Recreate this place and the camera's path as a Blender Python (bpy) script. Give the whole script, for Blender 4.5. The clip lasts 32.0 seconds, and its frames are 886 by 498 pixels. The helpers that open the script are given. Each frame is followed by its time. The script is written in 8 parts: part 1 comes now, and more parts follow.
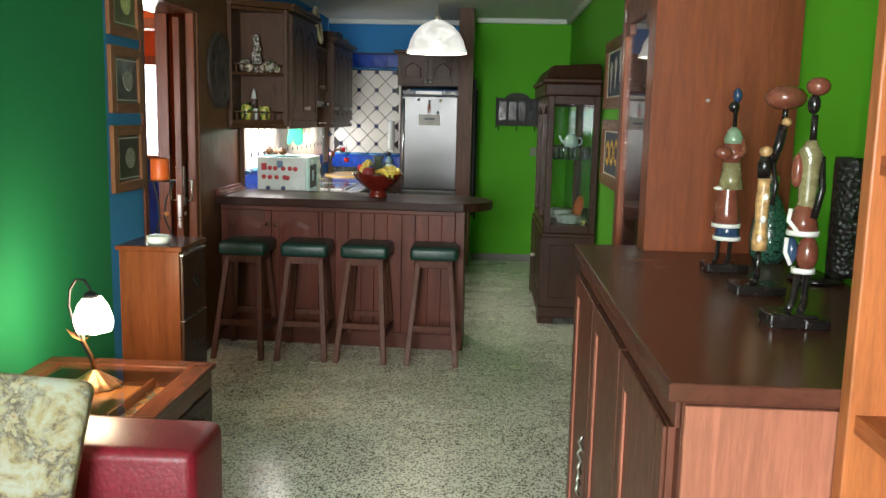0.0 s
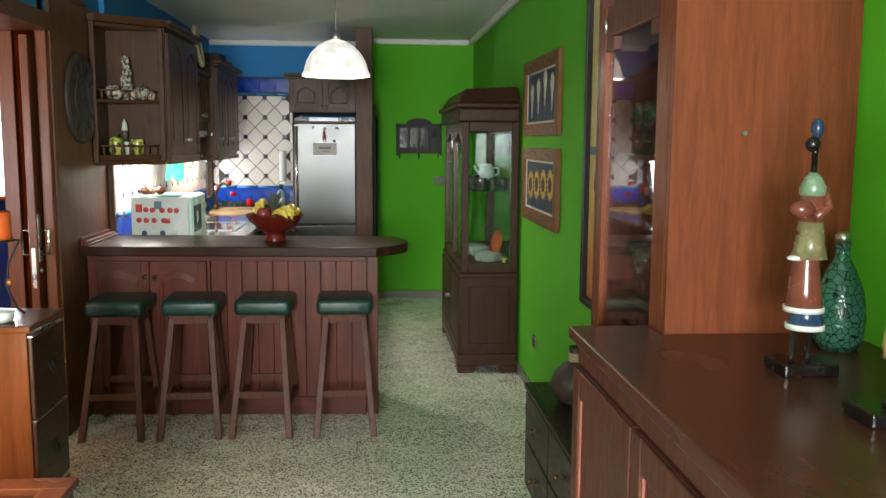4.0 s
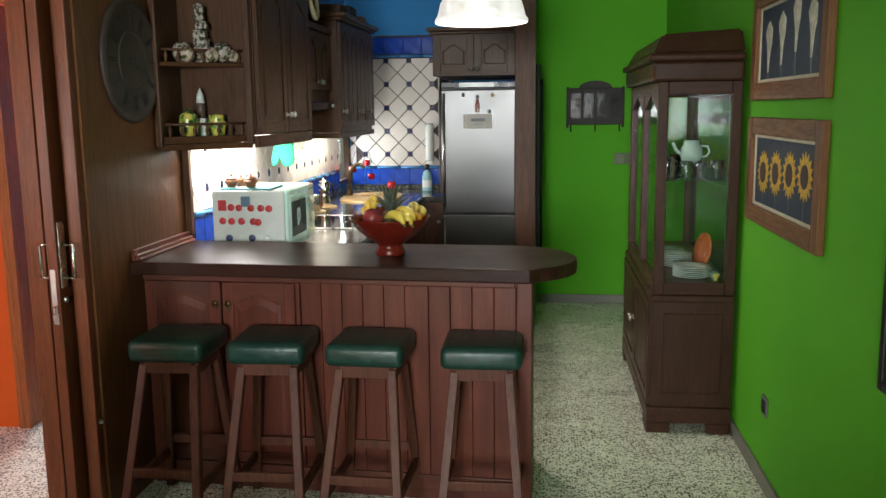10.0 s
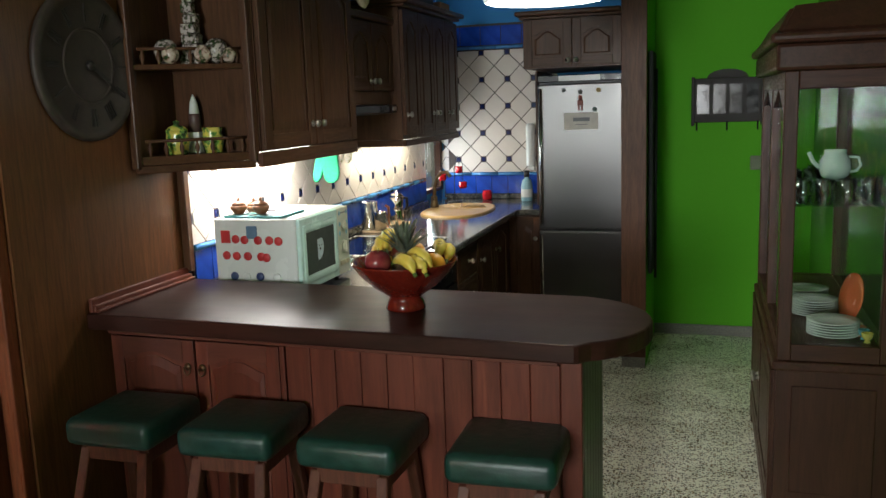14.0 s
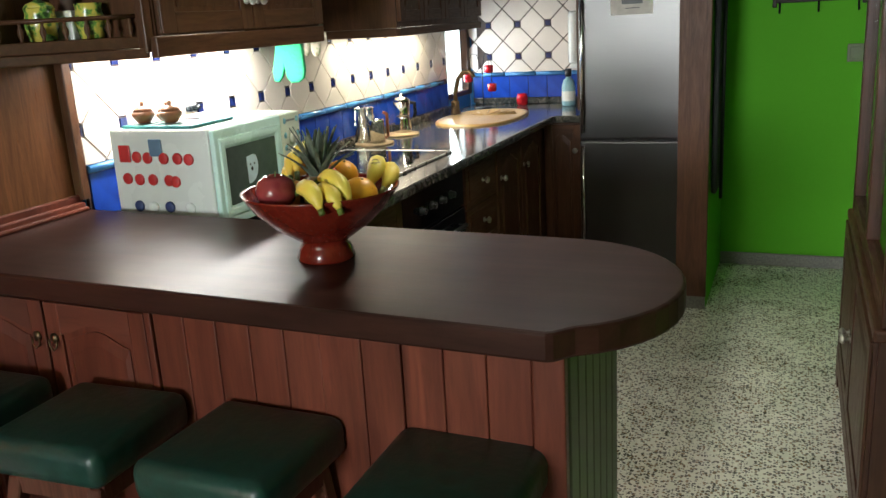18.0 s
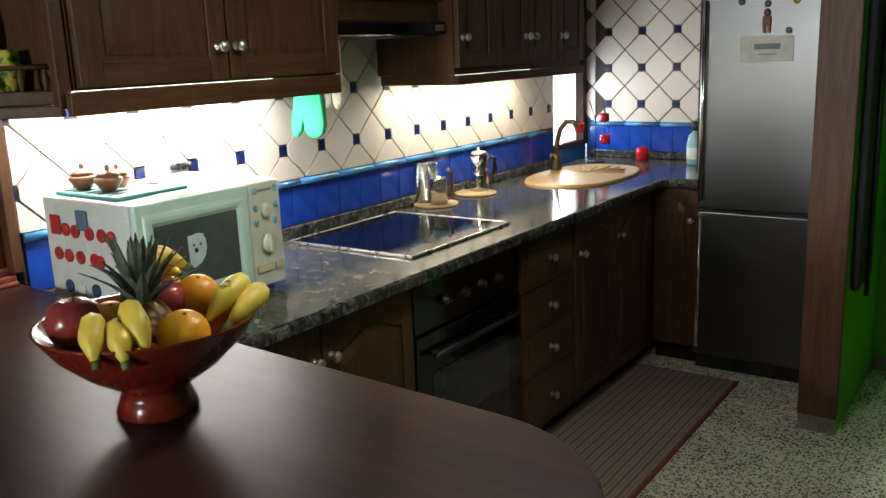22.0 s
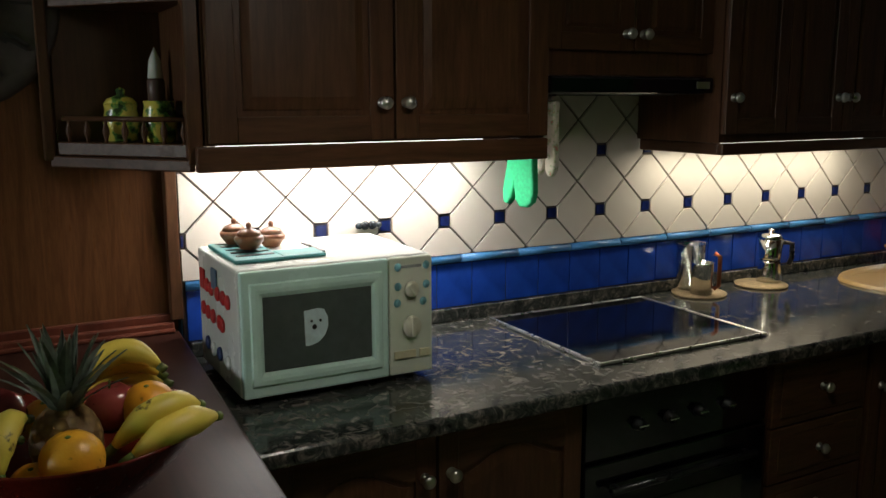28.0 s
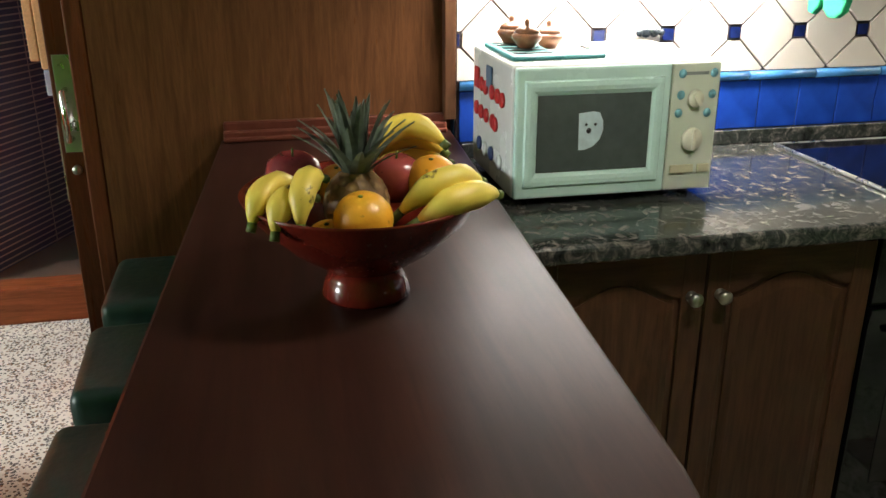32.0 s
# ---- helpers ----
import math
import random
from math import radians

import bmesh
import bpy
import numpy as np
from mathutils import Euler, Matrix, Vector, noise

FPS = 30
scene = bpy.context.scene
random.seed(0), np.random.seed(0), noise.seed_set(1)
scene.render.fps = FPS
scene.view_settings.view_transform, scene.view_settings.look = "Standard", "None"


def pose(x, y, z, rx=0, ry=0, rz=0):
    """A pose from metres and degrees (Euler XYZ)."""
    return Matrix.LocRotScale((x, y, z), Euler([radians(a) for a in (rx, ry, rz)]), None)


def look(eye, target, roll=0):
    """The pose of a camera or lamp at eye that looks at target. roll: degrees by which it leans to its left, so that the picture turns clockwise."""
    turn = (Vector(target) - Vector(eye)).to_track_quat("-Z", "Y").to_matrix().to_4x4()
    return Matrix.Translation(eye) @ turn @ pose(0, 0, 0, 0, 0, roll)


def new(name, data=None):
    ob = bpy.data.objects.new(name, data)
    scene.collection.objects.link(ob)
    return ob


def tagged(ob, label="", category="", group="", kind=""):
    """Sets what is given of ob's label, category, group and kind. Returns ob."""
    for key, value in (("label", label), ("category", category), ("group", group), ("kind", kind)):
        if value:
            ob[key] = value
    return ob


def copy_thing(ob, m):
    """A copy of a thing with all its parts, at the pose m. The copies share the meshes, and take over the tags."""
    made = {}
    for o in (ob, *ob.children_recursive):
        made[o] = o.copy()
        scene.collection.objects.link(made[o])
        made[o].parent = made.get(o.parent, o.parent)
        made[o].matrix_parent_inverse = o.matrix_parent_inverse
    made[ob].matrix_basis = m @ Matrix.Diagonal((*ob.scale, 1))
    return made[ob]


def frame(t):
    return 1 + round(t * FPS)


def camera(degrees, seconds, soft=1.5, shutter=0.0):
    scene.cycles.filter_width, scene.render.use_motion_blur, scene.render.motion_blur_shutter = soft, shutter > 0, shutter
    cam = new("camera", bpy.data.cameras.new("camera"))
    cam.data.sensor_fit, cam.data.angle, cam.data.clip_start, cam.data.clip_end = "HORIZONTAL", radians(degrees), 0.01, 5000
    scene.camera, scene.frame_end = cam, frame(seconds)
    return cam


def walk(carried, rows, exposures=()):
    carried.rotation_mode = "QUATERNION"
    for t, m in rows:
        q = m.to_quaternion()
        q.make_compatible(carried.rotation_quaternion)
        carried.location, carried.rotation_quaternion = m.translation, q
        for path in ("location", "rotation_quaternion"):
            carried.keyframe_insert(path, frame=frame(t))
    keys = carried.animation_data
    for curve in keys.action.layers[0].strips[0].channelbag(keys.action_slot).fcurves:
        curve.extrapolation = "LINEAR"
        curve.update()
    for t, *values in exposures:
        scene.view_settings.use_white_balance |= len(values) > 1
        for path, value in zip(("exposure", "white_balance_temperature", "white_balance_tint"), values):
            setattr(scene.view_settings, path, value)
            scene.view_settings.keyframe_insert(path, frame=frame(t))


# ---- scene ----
cam = camera(54.3, 32.0)

PATH = [
    (0, (1.151, -1.1, 1.503), (1.055, 0.874, 1.197), 1.3),
    (1, (1.076, -0.964, 1.522), (1.036, 1.015, 1.233), 1.0),
    (2, (1.044, -0.812, 1.534), (1.037, 1.167, 1.244), 0.9),
    (3, (1.047, -0.578, 1.55), (1.169, 1.401, 1.29), 1.1),
    (3.5, (0.998, -0.512, 1.545), (1.165, 1.466, 1.294), 0.3),
    (5.5, (0.984, -0.032, 1.536), (1.092, 1.949, 1.286), 0.5),
    (6, (0.966, 0.117, 1.535), (1.044, 2.095, 1.254), 0.4),
    (7, (0.987, 0.361, 1.552), (0.994, 2.337, 1.245), 0.7),
    (8, (1.046, 0.61, 1.55), (0.934, 2.587, 1.268), 0.6),
    (9, (1.049, 0.85, 1.547), (0.887, 2.818, 1.233), 0.4),
    (10, (1.071, 1.103, 1.55), (0.835, 3.063, 1.229), -0.7),
    (10.5, (1.118, 1.241, 1.546), (0.822, 3.192, 1.219), -1.2),
    (11, (1.194, 1.361, 1.553), (0.815, 3.295, 1.215), -1.2),
    (12, (1.207, 1.597, 1.563), (0.74, 3.512, 1.224), -1.0),
    (13, (1.208, 1.834, 1.589), (0.702, 3.744, 1.28), -0.8),
    (14, (1.343, 2.069, 1.592), (0.756, 3.951, 1.26), -2.0),
    (14.5, (1.33, 2.211, 1.547), (0.699, 4.077, 1.2), -1.8),
    (16.5, (1.24, 2.66, 1.434), (0.647, 4.515, 0.977), -2.1),
    (17, (1.285, 2.757, 1.445), (0.632, 4.579, 0.942), -2.3),
    (18, (1.365, 2.997, 1.455), (0.621, 4.778, 0.931), -3.3),
    (19, (1.422, 3.19, 1.46), (0.526, 4.913, 0.983), -3.4),
    (20, (1.451, 3.425, 1.468), (0.496, 5.116, 0.991), -4.0),
    (21, (1.497, 3.599, 1.5), (0.532, 5.282, 1.013), -2.9),
    (22, (1.552, 3.782, 1.498), (0.43, 5.376, 1.05), -2.2),
    (23, (1.64, 3.891, 1.532), (0.476, 5.475, 1.162), -1.0),
    (24, (1.587, 4.086, 1.547), (0.405, 5.666, 1.221), 0.4),
    (24.5, (1.615, 4.129, 1.565), (0.4, 5.692, 1.282), 0.9),
    (26.5, (1.655, 4.382, 1.545), (0.189, 5.69, 1.171), 0.4),
    (27, (1.626, 4.41, 1.543), (0.084, 5.633, 1.19), 0.8),
    (28, (1.628, 4.478, 1.54), (-0.102, 5.421, 1.196), -0.1),
    (29, (1.588, 4.493, 1.53), (-0.222, 5.217, 1.084), -0.5),
    (30, (1.563, 4.482, 1.517), (-0.264, 5.068, 0.952), 0.8),
    (31, (1.553, 4.479, 1.461), (-0.292, 4.945, 0.845), 0.6),
    (32, (1.578, 4.445, 1.456), (-0.255, 4.823, 0.753), -0.1),
]
EXPO = [(0, 0.15), (2, 0.3), (6, 0.35), (9, 0.25), (12, 0.2), (13, 0.1), (14, -0.12), (14.5, -0.15), (16.5, 0.15), (19, 0.3), (21, 0.2), (22, 0.1), (24.5, -0.15), (26.5, -0.5), (28, -1.15), (29.2, -1.15), (30.5, -0.35), (32, 0.3)]
walk(cam, [(t, look(eye, target, roll)) for t, eye, target, roll in PATH], EXPO)

# ---- world, light, exposure ----
world = bpy.data.worlds.new("world")
scene.world = world
world.use_nodes = True
wn = world.node_tree
sky = wn.nodes.new("ShaderNodeTexSky")
sky.sky_type, sky.sun_disc = "NISHITA", False
sky.sun_elevation, sky.sun_rotation = radians(45), radians(200)
wn.nodes["Background"].inputs[1].default_value = 0.1
wn.links.new(sky.outputs[0], wn.nodes["Background"].inputs[0])


def lamp(name, kind, energy, color, matrix, size=0.1, size_y=None):
    data = bpy.data.lights.new(name, kind)
    data.energy, data.color = energy, color
    if kind == "AREA":
        data.size = size
        if size_y:
            data.shape, data.size_y = "RECTANGLE", size_y
    else:
        data.shadow_soft_size = size
    ob = new(name, data)
    ob.matrix_world = matrix
    return tagged(ob, kind="structure")


DAY = (0.93, 0.97, 1.0)
# main fill from behind the camera, from an assumed window out of view
lamp("assumed_front_daylight", "AREA", 305, DAY, look((0.3, -3.95, 1.65), (2.0, 2.5, 0.6)), 1.4, 1.3)
lamp("far_window_daylight", "AREA", 34, DAY, look((-1.80, 6.33, 1.49), (-1.1, 3.5, 1.0)), 0.26, 0.7)
# fill light for the hall, added without a known source there
lamp("added_hall_light", "AREA", 48, DAY, look((-1.3, 2.04, 1.5), (-1.6, 5, 2.0)), 0.7, 1.0)
lamp("kitchen_window_daylight", "AREA", 5, DAY, look((-0.62, 7.95, 1.2), (1.0, 7.6, 1.0)), 0.2, 0.38)
lamp("pendant_bulb", "POINT", 15.5, (1.0, 0.95, 0.86), pose(0.765, 5.25, 2.0), 0.09)
lamp("under_cabinet_tube_light", "AREA", 14, (1.0, 0.96, 0.9), pose(-0.44, 5.34, 1.405), 0.05, 0.75)
lamp("under_cabinet_tube_light", "AREA", 7.5, (1.0, 0.93, 0.75), pose(-0.44, 6.9, 1.375), 0.05, 0.95)
lamp("table_lamp_bulb", "POINT", 15, (1.0, 0.76, 0.48), pose(-0.253, 1.863, 0.75), 0.03)

# ---- materials ----


class Mat:
    """A node material under construction."""

    def __init__(self, name, rough=0.5, metal=0.0, spec=0.5):
        self.m = bpy.data.materials.new(name)
        self.m.use_nodes = True
        self.t = self.m.node_tree
        self.b = self.t.nodes["Principled BSDF"]
        self.b.inputs["Roughness"].default_value = rough
        self.b.inputs["Metallic"].default_value = metal
        self.b.inputs["Specular IOR Level"].default_value = spec
        self.co = self.t.nodes.new("ShaderNodeTexCoord").outputs["Object"]

    def node(self, kind, **sockets):
        n = self.t.nodes.new(kind)
        for key, value in sockets.items():
            key = key.replace("_", " ")
            if isinstance(value, bpy.types.NodeSocket):
                self.t.links.new(value, n.inputs[key])
            else:
                n.inputs[key].default_value = value
        return n

    def link(self, a, b):
        self.t.links.new(a, b)

    def scaled(self, x, y, z, rot=(0, 0, 0)):
        n = self.node("ShaderNodeMapping", Vector=self.co, Scale=(x, y, z), Rotation=rot)
        return n.outputs[0]

    def noise(self, scale, detail=4, vector=None, rough=0.55, dist=0.0):
        return self.node("ShaderNodeTexNoise", Vector=vector or self.co, Scale=scale, Detail=detail, Roughness=rough, Distortion=dist).outputs["Fac"]

    def voronoi(self, scale, vector=None, feature="F1", out="Distance"):
        n = self.node("ShaderNodeTexVoronoi", Vector=vector or self.co, Scale=scale)
        n.feature = feature
        return n.outputs[out]

    def ramp(self, fac, *stops):
        n = self.t.nodes.new("ShaderNodeValToRGB")
        self.link(fac, n.inputs[0])
        el = n.color_ramp.elements
        while len(el) < len(stops):
            el.new(0.5)
        for e, (p, c) in zip(el, stops):
            e.position, e.color = p, (*(c if isinstance(c, tuple) else (c, c, c)), 1)
        return n.outputs[0]

    def mix(self, fac, a, b, mode="MIX"):
        n = self.t.nodes.new("ShaderNodeMix")
        n.data_type, n.blend_type = "RGBA", mode
        for sock, v in ((n.inputs[0], fac), (n.inputs[6], a), (n.inputs[7], b)):
            if isinstance(v, bpy.types.NodeSocket):
                self.link(v, sock)
            else:
                sock.default_value = (*v, 1) if isinstance(v, tuple) else v
        return n.outputs[2]

    def color(self, v):
        if isinstance(v, tuple):
            self.b.inputs["Base Color"].default_value = (*v, 1)
        else:
            self.link(v, self.b.inputs["Base Color"])
        return self

    def rough(self, v):
        self.link(v, self.b.inputs["Roughness"])
        return self

    def bump(self, height, strength=0.2, distance=0.002):
        n = self.node("ShaderNodeBump", Height=height, Strength=strength, Distance=distance)
        self.link(n.outputs[0], self.b.inputs["Normal"])
        return self

    def random(self):
        return self.t.nodes.new("ShaderNodeObjectInfo").outputs["Random"]


def sc(c, k):
    return tuple(min(1.0, v * k) for v in c)


def wood(name, c, axis="z", rough=0.35, spread=0.45, coat=0.0):
    """Stained wood with its grain along an axis."""
    m = Mat(name, rough, spec=0.2)
    s = {"x": (1.2, 14, 14), "y": (14, 1.2, 14), "z": (14, 14, 1.2)}[axis]
    v = m.scaled(*s)
    n = m.noise(2.2, 6, v, 0.65, 1.2)
    fine = m.noise(9.0, 3, v, 0.7)
    big = m.noise(1.4, 3)
    a = m.ramp(n, (0.3, sc(c, 1 - spread)), (0.5, c), (0.72, sc(c, 1 + spread * 0.7)))
    a = m.mix(m.ramp(fine, (0.42, 0.0), (0.62, 0.35)), a, sc(c, 0.4))
    a = m.mix(m.ramp(big, (0.35, 0.0), (0.7, 0.25)), a, sc(c, 0.6))
    r = m.random()
    a = m.mix(m.ramp(r, (0.0, 0.0), (1.0, 0.28)), a, sc(c, 0.55))
    m.color(a).rough(m.ramp(fine, (0.3, max(0.05, rough - 0.08)), (0.7, min(1, rough + 0.12))))
    m.bump(fine, 0.05, 0.001)
    if coat:
        m.b.inputs["Coat Weight"].default_value = coat
        m.b.inputs["Coat Roughness"].default_value = 0.12
    return m.m


def satin(name, c, axis="x", rough=0.3, spread=0.12, spec=0.25):
    """Smooth polished wood with a faint grain."""
    m = Mat(name, rough, spec=spec)
    s = {"x": (0.8, 9, 9), "y": (9, 0.8, 9), "z": (9, 9, 0.8)}[axis]
    v = m.scaled(*s)
    n, big = m.noise(2.0, 5, v, 0.6, 0.6), m.noise(2.2, 4)
    a = m.ramp(n, (0.3, sc(c, 1 - spread)), (0.7, sc(c, 1 + spread)))
    a = m.mix(m.ramp(big, (0.4, 0.0), (0.7, 0.3)), a, sc(c, 0.75))
    a = m.mix(m.ramp(m.random(), (0.0, 0.0), (1.0, 0.45)), a, sc(c, 0.55))
    fine = m.noise(8.0, 4, v, 0.7)
    a = m.mix(m.ramp(fine, (0.48, 0.0), (0.66, 0.4)), a, sc(c, 0.5))
    wear = m.noise(3.0, 3, None, 0.5)
    m.color(a).rough(m.ramp(wear, (0.3, rough * 0.85), (0.7, rough * 1.15)))
    return m.m


def paint(name, c, rough=0.75):
    m = Mat(name, rough, spec=0.3)
    big, small = m.noise(1.1, 3), m.noise(60, 4)
    a = m.mix(m.ramp(big, (0.3, 0.0), (0.75, 0.3)), c, sc(c, 0.82))
    a = m.mix(m.ramp(small, (0.4, 0.0), (0.7, 0.12)), a, sc(c, 1.15))
    return m.color(a).bump(m.noise(140, 4), 0.25, 0.002).m


def plain(name, c, rough=0.5, metal=0.0, spread=0.12, scale=25, bump=0.0):
    m = Mat(name, rough, metal)
    n, w = m.noise(scale, 4), m.noise(4, 2)
    a = m.mix(m.ramp(n, (0.35, 0.0), (0.7, 1.0)), sc(c, 1 - spread), sc(c, 1 + spread))
    a = m.mix(m.ramp(w, (0.4, 0.0), (0.7, 0.3)), a, sc(c, 0.8))
    m.color(a).rough(m.ramp(n, (0.3, max(0.03, rough - 0.06)), (0.7, min(1.0, rough + 0.08))))
    if bump:
        m.bump(n, bump, 0.003)
    return m.m


def glass(name, c=(1, 1, 1), rough=0.0):
    m = Mat(name, rough)
    m.b.inputs["Transmission Weight"].default_value = 1.0
    m.b.inputs["IOR"].default_value = 1.45
    return m.color(c).m


def pane_material(name, tint=(0.9, 0.95, 0.92), gloss=0.08):
    """Thin window or cabinet glass: see-through with a mirror gloss."""
    m = bpy.data.materials.new(name)
    m.use_nodes = True
    t = m.node_tree
    for n in list(t.nodes):
        t.nodes.remove(n)
    out = t.nodes.new("ShaderNodeOutputMaterial")
    mix, tr, gl = t.nodes.new("ShaderNodeMixShader"), t.nodes.new("ShaderNodeBsdfTransparent"), t.nodes.new("ShaderNodeBsdfGlossy")
    fr = t.nodes.new("ShaderNodeLayerWeight")
    fr.inputs[0].default_value = 0.5
    power = t.nodes.new("ShaderNodeMath")
    power.operation = "POWER"
    power.inputs[1].default_value = 5.0
    t.links.new(fr.outputs["Facing"], power.inputs[0])
    add = t.nodes.new("ShaderNodeMath")
    add.operation = "MULTIPLY_ADD"
    add.inputs[1].default_value = 0.9
    add.inputs[2].default_value = 0.04 + gloss
    t.links.new(power.outputs[0], add.inputs[0])
    tr.inputs[0].default_value = (*tint, 1)
    gl.inputs["Roughness"].default_value = 0.02
    t.links.new(add.outputs[0], mix.inputs[0])
    t.links.new(tr.outputs[0], mix.inputs[1])
    t.links.new(gl.outputs[0], mix.inputs[2])
    t.links.new(mix.outputs[0], out.inputs[0])
    return m


def glow(name, c, strength):
    m = Mat(name, 0.5)
    m.color(c)
    m.b.inputs["Emission Color"].default_value = (*c, 1)
    m.b.inputs["Emission Strength"].default_value = strength
    return m.m


def terrazzo():
    m = Mat("terrazzo", 0.3, spec=0.35)
    warp = m.noise(30, 2)
    base = (0.82, 0.81, 0.70)
    a = m.mix(m.ramp(m.noise(1.2, 3), (0.3, 0.0), (0.7, 0.5)), base, (0.74, 0.73, 0.61))
    for scale, lo, hi, c, seed in ((50, 0.40, 0.45, (0.86, 0.84, 0.74), 3.3), (70, 0.35, 0.43, (0.12, 0.115, 0.095), 0.0), (82, 0.36, 0.42, (0.30, 0.21, 0.12), 7.1), (112, 0.37, 0.43, (0.07, 0.07, 0.055), 5.2)):
        v = m.node("ShaderNodeMapping", Vector=m.co, Location=(seed, seed * 2, 0), Scale=(1, 1, 0.01)).outputs[0]
        n = m.node("ShaderNodeTexVoronoi", Vector=v, Scale=scale, Randomness=1.0)
        pick = m.node("ShaderNodeSeparateColor", Color=n.outputs["Color"]).outputs[0]
        chip = m.ramp(n.outputs["Distance"], (lo, 1.0), (hi, 0.0))
        keep = m.ramp(pick, (0.50, 0.0), (0.54, 1.0))
        a = m.mix(m.mix(1.0, chip, keep, "MULTIPLY"), a, c)
    m.color(a).rough(m.ramp(m.noise(3, 4), (0.3, 0.2), (0.7, 0.36)))
    return m.m


def granite():
    m = Mat("granite", 0.12)
    n1, n2 = m.noise(30, 7, None, 0.7, 1.0), m.voronoi(90)
    a = m.ramp(n1, (0.36, (0.012, 0.014, 0.013)), (0.5, (0.045, 0.05, 0.045)), (0.57, (0.11, 0.10, 0.09)), (0.66, (0.22, 0.20, 0.18)))
    a = m.mix(m.ramp(n2, (0.1, 0.5), (0.5, 0.0)), a, (0.02, 0.022, 0.022))
    return m.color(a).m


def steel():
    m = Mat("brushed_steel", 0.32, 1.0)
    n = m.noise(4, 4, m.scaled(1.5, 1.5, 60))
    m.color(m.mix(n, (0.135, 0.135, 0.135), (0.16, 0.155, 0.15)))
    m.rough(m.ramp(m.noise(3, 3), (0.3, 0.30), (0.7, 0.38)))
    m.b.inputs["Anisotropic"].default_value = 0.6
    return m.m


DARK = (0.092, 0.041, 0.020)
RED = (0.20, 0.062, 0.034)
M_WOOD_Z = wood("dark_wood_upright", DARK, "z", 0.36)
M_WOOD_Y = wood("dark_wood_along", DARK, "y", 0.36)
M_WOOD_X = wood("dark_wood_across", DARK, "x", 0.36)
M_CAB_Z = wood("cabinet_wood_upright", (0.062, 0.025, 0.014), "z", 0.36)
M_CAB_Y = wood("cabinet_wood_along", (0.062, 0.025, 0.014), "y", 0.36)
M_CAB_X = wood("cabinet_wood_across", (0.062, 0.025, 0.014), "x", 0.36)
M_BAR_TOP = satin("bar_top_wood", (0.036, 0.0135, 0.0095), "x", 0.36, 0.40, 0.15)
M_BAR_Z = satin("bar_board_wood", (0.145, 0.038, 0.022), "z", 0.42, 0.45)
M_BAR_X = satin("bar_rail_wood", (0.125, 0.038, 0.024), "x", 0.42, 0.25)
M_STOOL = wood("stool_wood", (0.125, 0.045, 0.028), "z", 0.45)
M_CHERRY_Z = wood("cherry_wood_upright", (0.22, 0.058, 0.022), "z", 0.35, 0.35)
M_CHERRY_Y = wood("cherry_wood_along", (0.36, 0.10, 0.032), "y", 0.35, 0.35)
M_SB_TOP = satin("sideboard_top_wood", (0.105, 0.036, 0.023), "y", 0.24, 0.2)
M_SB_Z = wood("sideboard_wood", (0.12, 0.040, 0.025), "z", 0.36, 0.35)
M_DOOR = wood("door_wood", (0.155, 0.046, 0.019), "z", 0.32)
M_PANEL = wood("panel_wood", (0.15, 0.06, 0.024), "z", 0.34, 0.4)
M_CHEST = satin("chest_wood", (0.16, 0.046, 0.017), "z", 0.2, 0.35)
M_BLACKWOOD = wood("black_wood", (0.022, 0.014, 0.012), "y", 0.3)
M_FRAME = wood("frame_wood", (0.22, 0.095, 0.04), "z", 0.45)
M_FRAME_Y = wood("frame_wood_along", (0.22, 0.095, 0.04), "y", 0.45)
M_GREEN = paint("green_paint", (0.10, 0.42, 0.014))
M_TEAL = paint("deep_green_paint", (0.012, 0.20, 0.075))
M_BLUE = paint("blue_paint", (0.035, 0.22, 0.50))
M_ORANGE = paint("orange_paint", (0.62, 0.10, 0.012))
M_WHITE = paint("ceiling_white", (0.74, 0.75, 0.70))
M_FLOOR = terrazzo()
M_BASE = plain("baseboard_terrazzo", (0.20, 0.19, 0.165), 0.4, 0, 0.3, 120)
M_GRANITE = granite()
M_STEEL = steel()
M_CHROME = plain("chrome", (0.72, 0.72, 0.70), 0.12, 1.0, 0.05)
M_NICKEL = plain("satin_nickel", (0.55, 0.54, 0.50), 0.3, 1.0, 0.08)
M_BRONZE = plain("aged_bronze", (0.16, 0.11, 0.06), 0.42, 0.9, 0.3)
M_IRON = plain("black_iron", (0.02, 0.02, 0.02), 0.5, 0.6, 0.3)
M_BLACK = plain("black_plastic", (0.012, 0.012, 0.014), 0.3, 0, 0.2)
M_BLACKGLASS = plain("black_glass", (0.004, 0.004, 0.006), 0.04, 0, 0.1)
M_LEATHER = plain("green_leather", (0.008, 0.042, 0.031), 0.36, 0, 0.25, 34, 0.55)
M_REDLEATHER = plain("red_leather", (0.22, 0.010, 0.022), 0.38, 0, 0.2, 70, 0.4)
M_TILE = plain("cream_tile", (0.66, 0.60, 0.53), 0.16, 0, 0.05, 6)
M_BLUETILE = plain("cobalt_tile", (0.012, 0.055, 0.36), 0.14, 0, 0.25, 12)
M_BLUEBORDER = plain("blue_border_tile", (0.05, 0.19, 0.42), 0.16, 0, 0.2, 14)
M_GROUT = plain("dark_grout", (0.06, 0.045, 0.04), 0.9, 0, 0.2, 90)
M_PANE = pane_material("cabinet_glass", (0.92, 0.96, 0.94), 0.0)
M_PANE_DARK = pane_material("cabinet_glass_dark", (0.88, 0.87, 0.85), 0.02)
